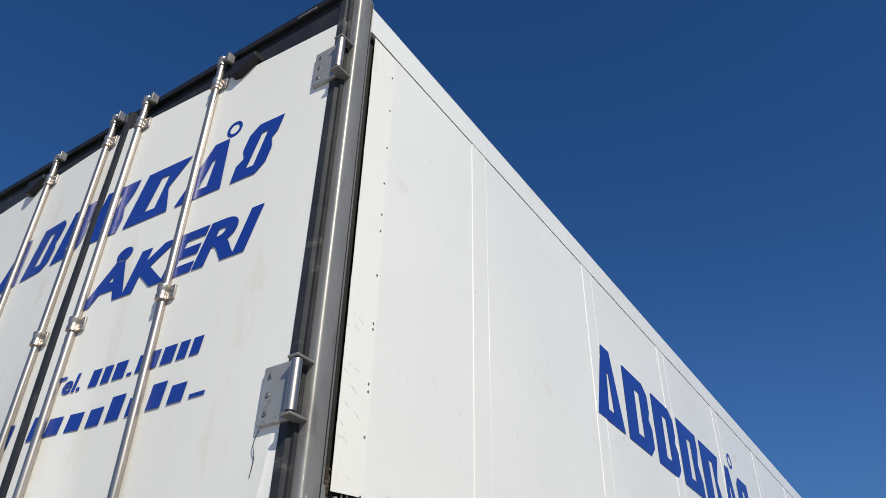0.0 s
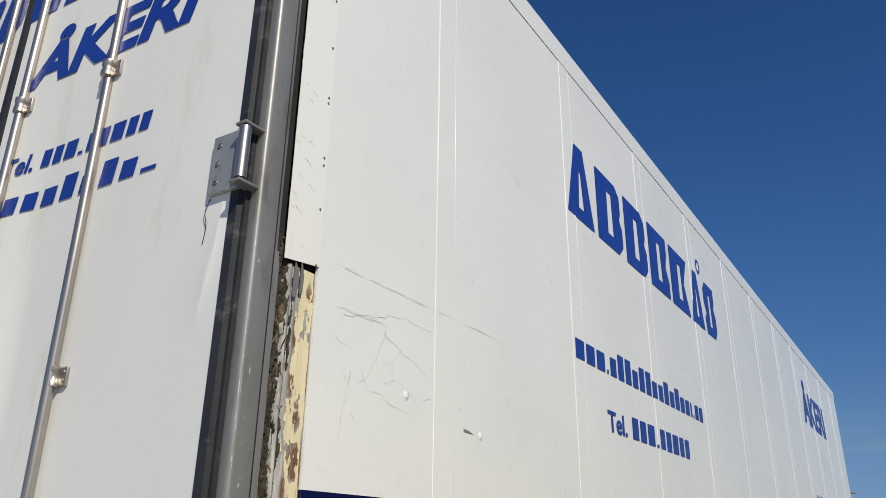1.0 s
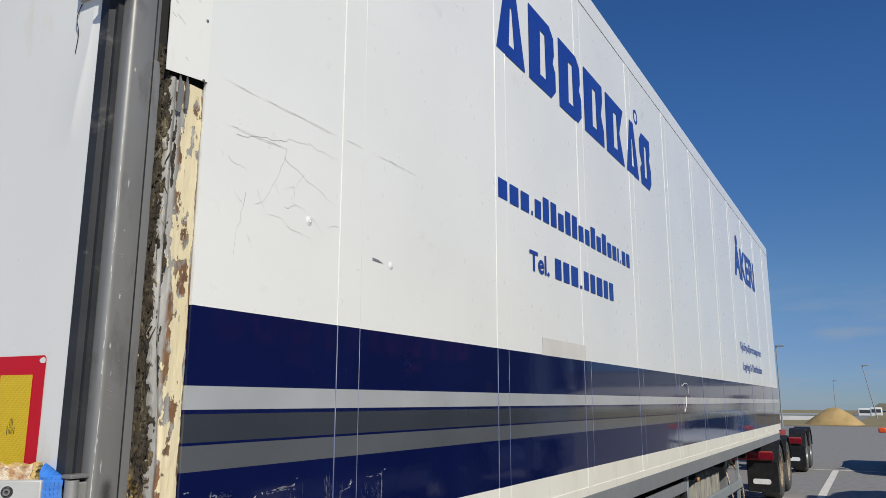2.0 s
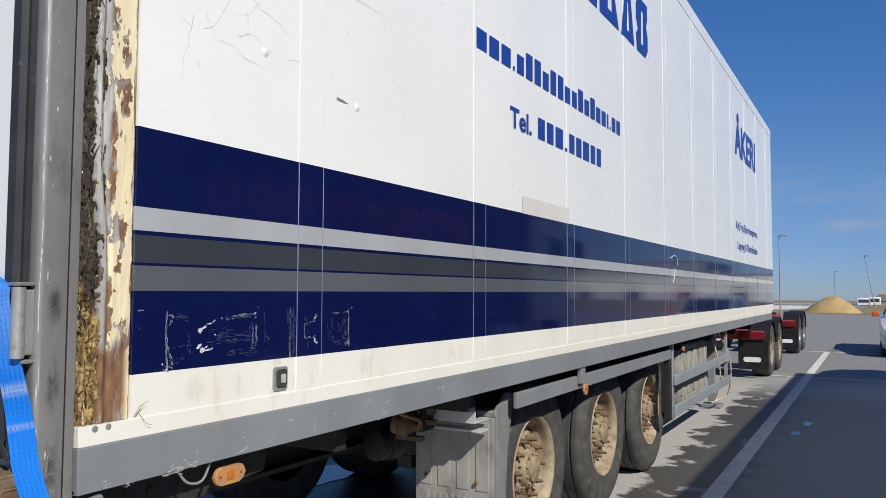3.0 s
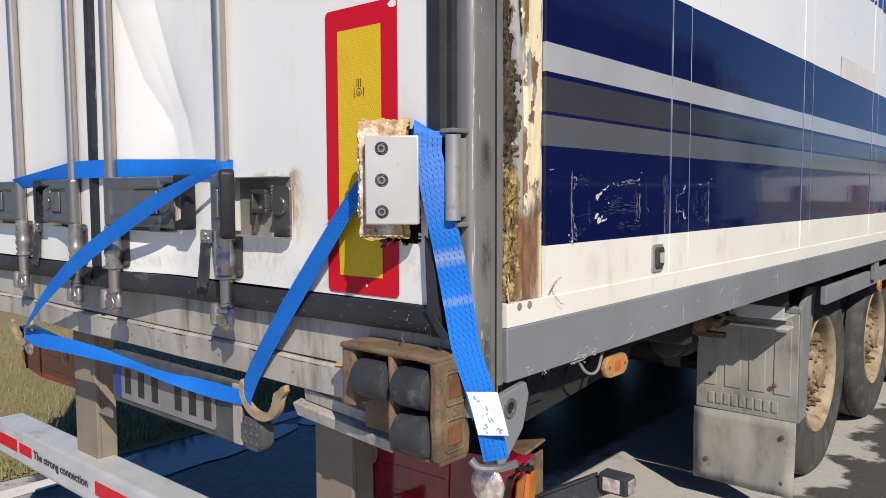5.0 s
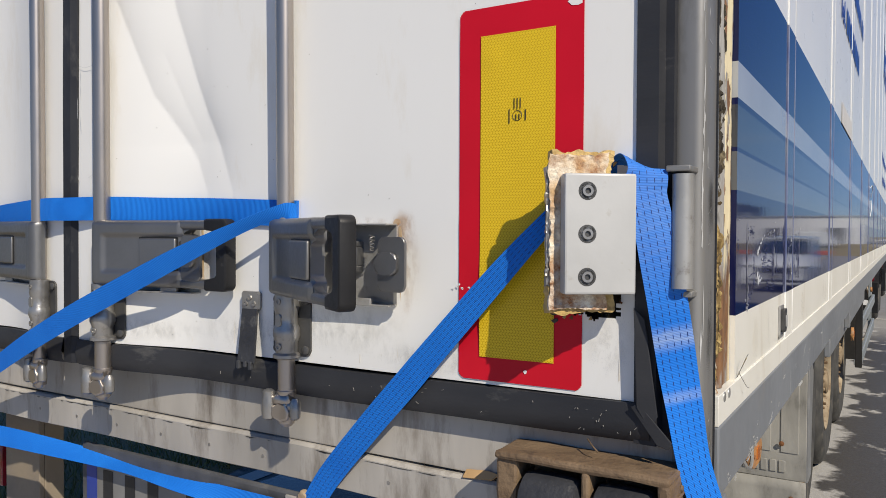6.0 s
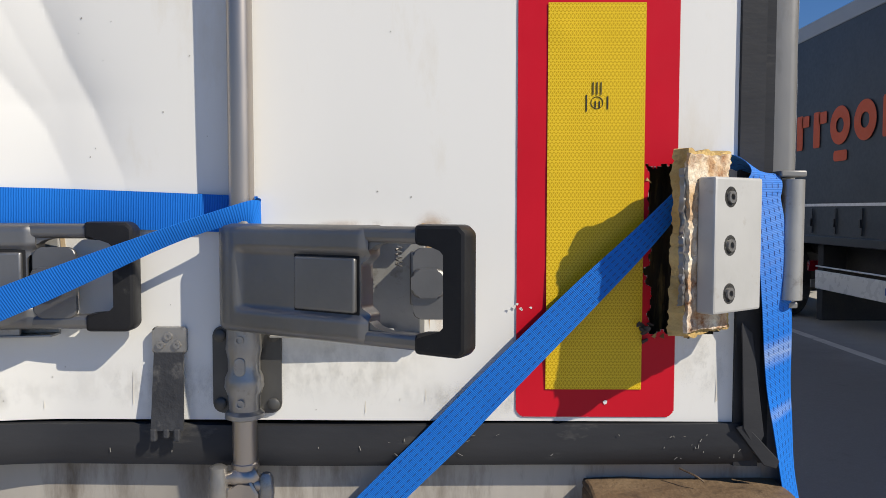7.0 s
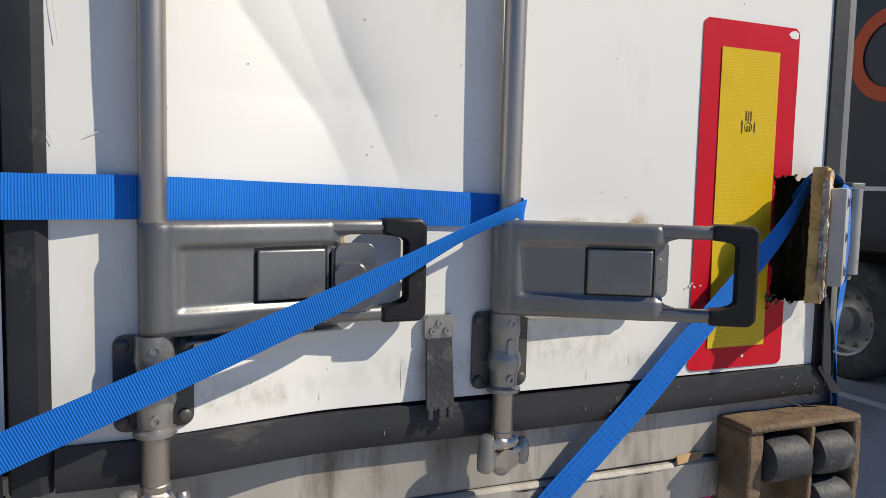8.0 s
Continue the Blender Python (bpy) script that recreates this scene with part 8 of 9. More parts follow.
b = bmesh.new()
tube(b, curve_points([(-0.2, 9.3, 1.05), (-0.1, 9.5, 0.7), (-0.15, 9.7, 0.25), (-0.35, 9.6, 0.1)], 6), 0.012, 8)
tube(b, curve_points([(-0.28, 9.3, 1.0), (-0.2, 9.4, 0.5), (-0.3, 9.6, 0.15)], 6), 0.010, 8)
part("air_hose", b, foam, trailer)

for k in list(proto.children_recursive) + [proto]:
    bpy.data.objects.remove(k)

# ---- the blue lashing strap ----
strap = thing("lashing_strap", (-0.9, -0.05, 1.0), "blue woven lashing strap wound round the rods and hooks", "strap")


def ribbon(name, pts, wides, thick=0.0022, n=12, rows=False, label="", mat=None):
    """A flat woven band through a few places, with its half-width vector at each."""
    p, w = curve_points(pts, n), curve_points(wides, n)
    b = bmesh.new()
    uv = b.loops.layers.uv.new("UVMap")
    prev, run = None, 0.0
    for i in range(len(p)):
        before = run
        run += (p[i] - p[i - 1]).length if i else 0
        d = (p[min(i + 1, len(p) - 1)] - p[max(i - 1, 0)]).normalized()
        w[i] = w[i] - d * w[i].dot(d)
        nr = d.cross(w[i]).normalized() * thick * 0.5
        cur = []
        for s in (1, -1):
            for u in ((-1, -0.5, 0, 0.5, 1) if s > 0 else (1, 0.5, 0, -0.5, -1)):
                edge = 0.4 if abs(u) == 1 else 1
                cur.append(b.verts.new(p[i] + w[i] * u + nr * s * edge))
        if prev:
            for k in range(10):
                fc = b.faces.new((prev[k], prev[(k + 1) % 10], cur[(k + 1) % 10], cur[k]))
                for lp, v in zip(fc.loops, (before, before, run, run)):
                    lp[uv].uv = (k * 0.01, v)
        else:
            b.faces.new(cur[::-1])
        prev = cur
    b.faces.new(prev)
    ob = part(name, b, mat or (strap_flat if rows else strap_blue), strap, label, smooth=50)
    if rows:
        # dark woven dashes along the band, on both faces
        b = bmesh.new()
        total = 0
        cum = [0]
        for a, c in zip(p, p[1:]):
            total += (c - a).length
            cum.append(total)

        def at(s):
            for i in range(len(cum) - 1):
                if cum[i + 1] >= s:
                    t = (s - cum[i]) / max(1e-9, cum[i + 1] - cum[i])
                    return p[i].lerp(p[i + 1], t), w[i].lerp(w[i + 1], t), (p[i + 1] - p[i]).normalized()
            return p[-1], w[-1], (p[-1] - p[-2]).normalized()

        s = 0.005
        while s < total - 0.008:
            for u in (-0.72, -0.36, 0.0, 0.36, 0.72):
                q0, w0, d = at(s)
                q1, w1, _ = at(s + 0.006)
                nr = d.cross(w0).normalized()
                hw = w0.normalized() * 0.00042
                for sg in (1, -1):
                    o = nr * sg * (thick * 0.5 + 0.0003)
                    b.faces.new([b.verts.new(v) for v in (q0 + w0 * u - hw + o, q0 + w0 * u + hw + o, q1 + w1 * u + hw + o, q1 + w1 * u - hw + o)])
            s += 0.0105
        part("woven_dash", b, stitch_dark, ob, smooth=0)
    return ob


HW = 0.0245
# along the door behind the rods
ribbon("strap_run", [(-1.89, -0.030, 1.50), (-1.65, -0.022, 1.52), (-1.40, -0.060, 1.533), (-1.29, -0.060, 1.534), (-1.17, -0.046, 1.534), (-1.02, -0.016, 1.530), (-0.9, -0.006, 1.527), (-0.69, -0.004, 1.520)],
       [(0, -0.012, 0.016), (0, -0.004, HW), (0, 0, HW), (0, 0, HW), (0, 0, HW), (0, 0, HW), (0, 0, HW), (0, 0, HW * 0.95)])
# round the first rod, then down across the handle to the far hook
ribbon("strap_run", [(-0.69, -0.006, 1.520), (-0.683, -0.020, 1.52), (-0.70, -0.038, 1.522), (-0.78, -0.055, 1.496), (-0.95, -0.088, 1.424), (-1.30, -0.096, 1.281), (-1.60, -0.068, 1.153), (-1.95, -0.004, 1.0)],
       [(0, 0, HW * 0.9), (0, -0.002, 0.02), (0.003, -0.004, 0.013), (0.004, -0.006, 0.012), (0.008, -0.006, 0.022), (0.011, -0.004, 0.0275), (0.012, -0.002, 0.026), (0.016, 0, 0.017)], n=10)
# along the beam between the hooks
ribbon("strap_run", [(-1.96, 0.004, 0.985), (-1.85, 0.0, 0.977), (-1.6, 0.0, 0.985), (-1.3, 0.004, 0.986), (-1.15, 0.005, 0.982), (-1.0, 0.005, 0.977), (-0.8, 0.004, 0.976), (-0.655, 0.008, 0.978)],
       [(0, 0.004, 0.016), (0, 0.004, 0.023), (0, 0.007, 0.021), (0, 0.018, 0.010), (0, 0.021, 0.003), (0, 0.017, 0.010), (0, 0.004, 0.019), (0, 0.0, 0.016)])
# from the near hook up into the torn hole, twisting on its way
ribbon("strap_run", [(-0.672, 0.008, 0.992), (-0.624, 0.003, 1.06), (-0.526, -0.011, 1.165), (-0.448, -0.020, 1.245), (-0.404, -0.023, 1.292), (-0.286, -0.032, 1.415), (-0.209, -0.034, 1.493), (-0.133, -0.018, 1.572)],
       [(-0.0170, 0, 0.0165), (-0.0165, 0, 0.0162), (-0.0165, 0, 0.0160), (-0.0165, 0, 0.0158), (-0.0160, 0, 0.0150), (-0.0145, 0, 0.0125), (-0.0115, 0, 0.0095), (-0.007, -0.003, 0.006)], rows=True)
# over the torn hinge and down to the lower hook
LABEL_RUN = ((-0.016, 0.006, 1.25), (-0.005, 0.012, 1.18), (0.013, 0.025, 1.11), (0.025, 0.039, 1.04), (0.029, 0.056, 0.975))
ribbon("strap_run", [(-0.128, 0.020, 1.540), (-0.090, 0.004, 1.576), (-0.064, -0.024, 1.573), (-0.059, -0.030, 1.540), (-0.051, -0.028, 1.50), (-0.043, -0.023, 1.45), (-0.036, -0.015, 1.40), (-0.030, -0.006, 1.35), (-0.024, 0.002, 1.30), *LABEL_RUN],
       [(0.016, 0.012, -0.012), (0.024, 0.010, -0.016), (0.027, 0.007, -0.012), (0.024, 0.011, -0.008), (0.024, 0.013, -0.003), (0.024, 0.013, 0), (0.0235, 0.013, 0.002), (0.023, 0.014, 0.003), (0.0215, 0.016, 0.004), (0.019, 0.018, 0.006), (0.0165, 0.020, 0.005), (0.0165, 0.020, 0.003), (0.017, 0.017, 0.002), (0.019, 0.014, 0.002)], rows=True, mat=strap_worn_sheen)
label_line = curve_points(LABEL_RUN[1:], 12)


def on_label(u, t):
    """A place on the crumpled label: u across, t down."""
    f_ = 11 + t * 14
    k_ = int(f_)
    p_ = label_line[k_].lerp(label_line[k_ + 1], f_ - k_)
    return p_ + Vector((0.024, 0.014, 0.001)) * u + Vector((0.010, 0.002, -0.008)) + Vector((0.001, -0.0055 - 0.0022 * math.sin(t * 9) * (1 - abs(u)), 0))


b = bmesh.new()
prev = None
for i in range(12):
    t = i / 11 * 0.99
    cur = [b.verts.new(on_label(u, t)) for u in (-1, 0, 1)]
    if prev:
        for k in range(2):
            b.faces.new((prev[k], prev[k + 1], cur[k + 1], cur[k]))
    prev = cur
tag = part("strap_label", b, paper_white, strap, "crumpled white paper label with blue marks", smooth=60)
b = bmesh.new()
rl = random.Random(8)
for i in range(17):
    u, t = rl.uniform(-0.6, 0.65), rl.choice((0.14, 0.40, 0.66, 0.86)) + rl.gauss(0, 0.05)
    c = on_label(u, min(0.95, max(0.04, t)))
    w, hh = rl.uniform(0.0012, 0.005), rl.uniform(0.0005, 0.0016)
    prism(b, [(-w, -hh), (w * 0.7, -hh * 0.8), (w, hh), (-w * 0.6, hh * 0.9)], basis(c, (0.93, 0.36, 0), (0, 0, 1)) @ pose(0, 0, 0, 0, 0, rl.uniform(-80, 80)), 0.0012)
part("pen_mark", b, ink_blue, tag, smooth=0)
b = bmesh.new()
tube(b, curve_points([(-0.016, 0.038, 0.970), (0.0, 0.044, 0.957), (0.032, 0.064, 0.958), (0.060, 0.078, 0.970)], 6), 0.0075, 8)
part("end_hook", b, cast_grey, strap, "steel end fitting")


def claw_hook(x, z):
    """A flat forged hook welded under the beam: a broad open curve with a spread end."""
    b = bmesh.new()
    angles = [radians(160 + 7.5 * i) for i in range(28)]
    outer = [(0.080 * math.cos(a), 0.066 * math.sin(a)) for a in angles]
    inner = [((0.080 - 0.018 - 0.016 * max(0, i - 20) / 8) * math.cos(a), (0.066 - 0.018) * math.sin(a)) for i, a in enumerate(angles)]
    prism(b, outer + [(0.100, 0.018), (0.096, 0.034), (0.078, 0.026), (0.058, 0.006)] + inner[::-1], on_rear(x, z, 0.020) @ pose(0, 0, 0, 0, 0, 0), 0.015, bevel=0.004)
    return part("beam_hook", b, brown_hook, trailer, "rusty forged hook under the beam", smooth=60)


brown_hook = surf("rusty_hook", (0.40, 0.30, 0.20), (0.24, 0.17, 0.10), 0.7, scale=20, fine=100, bump=0.4, dirt=(0.10, 0.07, 0.05), dirt_amount=0.3, dirt_scale=24)
claw_hook(-0.62, 1.0)
claw_hook(-2.02, 1.0)


# ---- other vehicles ----
def simple_wheel(name, x, y, z, R, w, s, parent, rim_mat, nuts=10):
    """A road wheel: grooved tyre with a dished rim whose face looks along s."""
    b = bmesh.new()
    lathe(b, (x, y, z), (s, 0, 0), [(R * 0.58, w / 2 - 0.02), (R * 0.64, w / 2), (R * 0.88, w / 2), (R * 0.97, w / 2 - 0.03), (R, w / 2 - 0.06), (R, -w / 2 + 0.06), (R * 0.97, -w / 2 + 0.03), (R * 0.88, -w / 2), (R * 0.58, -w / 2)], 36, closed=False)
    t = part(name, b, tyre_rubber, parent)
    b = bmesh.new()
    lathe(b, (x, y, z), (s, 0, 0), [(R * 0.6, w / 2 - 0.03), (R * 0.6, w / 2 - 0.008), (R * 0.56, w / 2 - 0.015), (R * 0.52, w / 2 - 0.09), (R * 0.36, w / 2 - 0.11), (R * 0.22, w / 2 - 0.09), (R * 0.2, w / 2 - 0.02), (0, w / 2 - 0.015)], 28, closed=False)
    for i in range(nuts):
        a = 2 * math.pi * i / nuts
        lathe(b, (x + s * (w / 2 - 0.108), y + R * 0.42 * math.cos(a), z + R * 0.42 * math.sin(a)), (s, 0, 0), [(0.06 * R, 0), (0.04 * R, 0.05)], 6)
    part("rim", b, rim_mat, t)
    return t


# curtain-side lorry in the next bay, nose away
XS = 4.3
lorry = thing("tractor_unit", (XS + 1.25, 13.0, 0), "white lorry cab coupled to a dark curtain trailer", "lorry")
b = bmesh.new()
prism(b, [(12.80, 0.95), (15.02, 0.95), (15.10, 1.3), (15.02, 2.1), (14.78, 2.95), (14.35, 3.35), (13.6, 3.62), (12.80, 3.70)], basis((XS, 0, 0), (0, 1, 0), (0, 0, 1)), 2.5, bevel=0.05)
cab = part("cab", b, cab_white, lorry, "white cab body")
b = bmesh.new()
prism(b, [(12.9, 0.42), (13.25, 0.42), (13.3, 0.95), (12.9, 0.95)], basis((XS + 0.01, 0, 0), (0, 1, 0), (0, 0, 1)), 2.48, bevel=0.03)
prism(b, [(14.35, 0.35), (15.12, 0.35), (15.15, 0.95), (14.28, 0.95)], basis((XS + 0.01, 0, 0), (0, 1, 0), (0, 0, 1)), 2.48, bevel=0.03)
part("bumper", b, cab_white, cab)
b = bmesh.new()
prism(b, [(13.72, 1.92), (14.62, 1.98), (14.72, 2.1), (14.52, 2.68), (13.72, 2.72)], basis((XS - 0.004, 0, 0), (0, 1, 0), (0, 0, 1)), 0.006)
part("side_window", b, dark_glass, cab)
b = bmesh.new()
for y in (13.55, 14.80):
    box(b, XS - 0.003, XS, y - 0.008, y + 0.008, 1.0, 2.75)
box(b, XS - 0.003, XS, 13.55, 14.80, 0.99, 1.006)
box(b, XS - 0.02, XS, 13.60, 13.72, 1.62, 1.68, 0.006)
box(b, XS - 0.003, XS, 12.84, 12.9, 0.95, 3.5)
part("door_gap", b, black_trim, cab)
b = bmesh.new()
prism(b, [(15.06, 1.9), (15.05, 2.0), (14.80, 2.98), (14.78, 2.9)], basis((XS + 0.1, 0, 0), (0, 1, 0), (0, 0, 1)), 2.3)
part("windscreen", b, dark_glass, cab)
b = bmesh.new()
box(b, XS - 0.30, XS - 0.10, 14.95, 15.08, 1.95, 2.65, 0.03)
tube(b, [(XS - 0.2, 15.0, 2.62), (XS - 0.05, 14.9, 2.72), (XS + 0.02, 14.8, 2.72)], 0.03, 8)
tube(b, [(XS - 0.2, 15.0, 2.0), (XS - 0.05, 14.9, 1.94), (XS + 0.02, 14.8, 1.94)], 0.025, 8)
part("mirror", b, black_trim, cab)
b = bmesh.new()
box(b, XS + 0.3, XS + 2.2, 9.3, 14.8, 0.55, 0.95, 0.02)
prism(b, [(13.05, 0.95), (14.35, 0.95), (14.32, 0.7), (14.1, 1.0), (13.35, 1.0), (13.1, 0.6)], basis((XS + 0.02, 0, 0), (0, 1, 0), (0, 0, 1)), 0.3)
part("frame", b, chassis_dark, lorry)
b = bmesh.new()
cyl(b, (XS + 0.3, 11.25, 0.72), (XS + 0.3, 12.45, 0.72), 0.28, seg=20)
part("fuel_tank", b, galv_bar, lorry)
b = bmesh.new()
arc = [radians(15 * i) for i in range(13)]
prism(b, [(0.62 * math.cos(a), 0.62 * math.sin(a)) for a in arc] + [(0.60 * math.cos(a), 0.60 * math.sin(a)) for a in arc[::-1]], basis((XS + 0.03, 10.25, 0.53), (0, 1, 0), (0, 0, 1)), 0.6)
part("fender", b, chassis_dark, lorry)
for y in (13.79, 10.25):
    simple_wheel("wheel", XS + 0.21, y, 0.52, 0.52, 0.33, -1, lorry, alloy)
    simple_wheel("wheel", XS + 2.29, y, 0.52, 0.52, 0.33, 1, lorry, alloy)
b = bmesh.new()
box(b, XS + 0.08, XS + 0.5, 9.25, 9.30, 0.72, 0.86, 0.01)
part("tail_lamp", b, red_lamp, lorry)
b = bmesh.new()
box(b, XS + 0.1, XS + 0.62, 9.235, 9.25, 0.50, 0.61, 0.004)
part("number_plate", b, plate_white, lorry)

cargo = thing("curtain_trailer", (XS + 1.27, 5.9, 0), "dark blue-grey curtain-sided trailer with orange marks", "trailer")
b = bmesh.new()
n = 110
prev = None
for i in range(n + 1):
    y = -0.9 + 13.6 * i / n
    ripple = 0.012 * math.sin(y * 9.7) * noise.noise(Vector((y * 0.9, 0, 0)))
    cur = [b.verts.new((XS + ripple * k, y, z)) for z, k in ((1.20, 1.0), (1.6, 0.6), (2.6, 1.0), (3.80, 0.4))]
    if prev:
        for k in range(3):
            b.faces.new((prev[k], cur[k], cur[k + 1], prev[k + 1]))
    prev = cur
part("curtain", b, curtain, cargo, "dark blue-grey tarpaulin side", smooth=60)
b = bmesh.new()
box(b, XS + 0.03, XS + 2.55, -0.9, 12.7, 1.2, 3.98, 0.02)
part("body", b, curtain, cargo)
b = bmesh.new()
box(b, XS - 0.012, XS + 0.06, -0.9, 12.7, 3.80, 4.0, 0.01)
part("roof_rail", b, building_grey, cargo)
b = bmesh.new()
box(b, XS - 0.016, XS - 0.010, -0.9, 12.7, 1.585, 1.62)
part("white_line", b, paper_white, cargo)
b = bmesh.new()
box(b, XS - 0.022, XS + 0.05, -0.9, 12.7, 1.10, 1.21, 0.01)
part("side_rail", b, black_trim, cargo)
for i in range(22):
    y = -0.6 + 0.6 * i
    b = bmesh.new()
    box(b, XS - 0.026, XS - 0.014, y - 0.025, y + 0.025, 1.24, 1.56, 0.004)
    box(b, XS - 0.045, XS - 0.026, y - 0.02, y + 0.02, 1.33, 1.43, 0.004)
    part("tension_strap", b, black_trim, cargo)
b = bmesh.new()
box(b, XS - 0.02, XS - 0.012, 10.75, 10.85, 1.72, 2.05)
part("yellow_sticker", b, yellow_refl, cargo)
for i, z in enumerate((0.52, 0.80)):
    b = bmesh.new()
    box(b, XS + 0.02, XS + 0.05, 5.7, 8.95, z, z + 0.24 if i == 0 else z + 0.02, 0.008)
    part("side_guard", b, cab_white, cargo)
b = bmesh.new()
box(b, XS + 0.018, XS + 0.021, 6.8, 7.35, 0.60, 0.68)
part("maker_mark", b, surf("maker_blue", (0.05, 0.09, 0.3), None, 0.5, bump=0), cargo)
for y in (2.23, 3.54, 4.85):
    simple_wheel("wheel", XS + 0.22, y, 0.5, 0.5, 0.36, -1, cargo, alloy)
    simple_wheel("wheel", XS + 2.32, y, 0.5, 0.5, 0.36, 1, cargo, alloy)
b = bmesh.new()
box(b, XS + 0.4, XS + 0.7, -0.8, 12.0, 0.75, 1.12)
box(b, XS + 1.8, XS + 2.1, -0.8, 12.0, 0.75, 1.12)
box(b, XS + 0.1, XS + 2.4, 8.9, 9.05, 0.1, 1.1)
part("chassis", b, chassis_dark, cargo)
# plain orange shapes in place of the haulier's name
y = 10.10
for i, kind in enumerate("orrgorrrgoo"):
    b = bmesh.new()
    mm = basis((XS - 0.014, y, 2.57), (0, -1, 0), (0, 0, 1)) @ Matrix.Diagonal((1, 1, -1, 1))
    if kind == "r":
        prism(b, rounded(0.17, 0.46, 0.03), mm @ pose(0.13, 0, 0), 0.003)
        prism(b, rounded(0.20, 0.15, 0.03), mm @ pose(0.29, 0.14, 0), 0.003)
    else:
        lathe(b, (XS - 0.014, y - 0.25, 2.57), (-1, 0, 0), [(0.235, 0), (0.235, 0.003), (0.092, 0.003), (0.092, 0)], 28, closed=False)
        if kind == "g":
            prism(b, rounded(0.32, 0.13, 0.04), mm @ pose(0.27, -0.37, 0), 0.003)
    part("name_shape", b, orange_print, cargo, smooth=0)
    y -= 0.56 if kind != "r" else 0.47
b = bmesh.new()
lathe(b, (XS - 0.014, 3.2, 2.65), (-1, 0, 0), [(0.37, 0), (0.37, 0.003), (0.26, 0.003), (0.26, 0)], 36, closed=False)
part("ring_mark", b, orange_print, cargo, smooth=0)


# dollies parked ahead of the trailer
def dolly(y0, base_name, label):
    d = thing(base_name, (-1.25, y0 + 1.4, 0), label, "dolly", "dollies")
    for y in (y0 + 0.75, y0 + 2.1):
        for x, s in ((-0.30, 1), (-2.2, -1)):
            simple_wheel("wheel", x, y, 0.5, 0.5, 0.34, s, d, rim_cream if y0 < 16 else alloy)
            b = bmesh.new()
            arc = [radians(10 + 16 * i) for i in range(11)]
            prism(b, [(0.57 * math.cos(a), 0.57 * math.sin(a)) for a in arc] + [(0.545 * math.cos(a), 0.545 * math.sin(a)) for a in arc[::-1]], basis((x - 0.19, y, 0.5), (0, 1, 0), (0, 0, 1)), 0.38)
            part("fender", b, plastic_black, d)
    b = bmesh.new()
    for x in (-0.85, -1.65):
        box(b, x - 0.05, x + 0.05, y0, y0 + 3.0, 0.72, 0.95, 0.01)
    box(b, -2.3, -0.2, y0 + 0.1, y0 + 0.18, 0.70, 0.86, 0.01)
    box(b, -1.5, -1.0, y0 + 2.9, y0 + 4.4, 0.70, 0.82, 0.02)
    part("frame", b, red_frame, d)
    b = bmesh.new()
    lathe(b, (-1.25, y0 + 1.4, 0.97), (0, 0, 1), [(0.48, 0), (0.50, 0.03), (0.48, 0.06), (0.1, 0.07)], 28)
    part("coupling_plate", b, chassis_dark, d)
    for x0, x1 in ((-0.62, -0.18), (-2.35, -1.9)):
        b = bmesh.new()
        box(b, x0, x1, y0 + 0.07, y0 + 0.10, 0.72, 0.84, 0.01)
        part("tail_lamp", b, red_lamp, d, "red tail lamp")
        b = bmesh.new()
        box(b, x0 - 0.02, x1 + 0.06, y0 + 0.12, y0 + 0.14, 0.16, 0.70, 0.01)
        fl = part("mudflap", b, plastic_black, d)
        b = bmesh.new()
        prism(b, rounded(0.30, 0.09, 0.04), on_rear((x0 + x1) / 2, 0.34, y0 + 0.1195), 0.002)
        part("flap_mark", b, paper_white, fl)
    return d


dolly(13.75, "trailer_dolly", "two-axle trailer dolly with red frame and dusty wheels")
dolly(19.9, "trailer_dolly", "two-axle trailer dolly with black mudflaps and red lamps")

# white estate car, nose towards the camera
car = thing("estate_car", (2.58, 22.5, 0), "white estate car with orange mirror caps", "car")
CX, CY = 2.58, 20.1


def car_section(b, stations, mi=0):
    """Skins half-outlines (half width, height) along the car's length."""
    prev = None
    for yy, outline in stations:
        cur = [b.verts.new((CX + px, CY + yy, z)) for px, z in outline] + [b.verts.new((CX - px, CY + yy, z)) for px, z in outline[::-1]]
        if prev:
            k = len(cur)
            for i in range(k):
                b.faces.new((prev[i], prev[(i + 1) % k], cur[(i + 1) % k], cur[i])).material_index = mi
        else:
            b.faces.new(cur)
        prev = cur
    b.faces.new(prev[::-1])


b = bmesh.new()
car_section(b, (
    (0.0, ((0.0, 0.24), (0.55, 0.24), (0.66, 0.45), (0.62, 0.62), (0.4, 0.70), (0.0, 0.72))),
    (0.12, ((0.0, 0.20), (0.75, 0.20), (0.84, 0.45), (0.80, 0.66), (0.5, 0.76), (0.0, 0.78))),
    (0.45, ((0.0, 0.20), (0.88, 0.22), (0.92, 0.5), (0.88, 0.76), (0.6, 0.87), (0.0, 0.90))),
    (1.15, ((0.0, 0.20), (0.90, 0.22), (0.93, 0.55), (0.90, 0.88), (0.72, 0.98), (0.0, 1.01))),
    (1.5, ((0.0, 0.20), (0.90, 0.22), (0.93, 0.55), (0.91, 0.92), (0.80, 0.98), (0.0, 1.02))),
    (4.4, ((0.0, 0.22), (0.90, 0.24), (0.93, 0.6), (0.90, 0.96), (0.80, 1.02), (0.0, 1.02))),
    (4.8, ((0.0, 0.30), (0.80, 0.30), (0.86, 0.6), (0.82, 0.9), (0.6, 1.0), (0.0, 1.0)))))
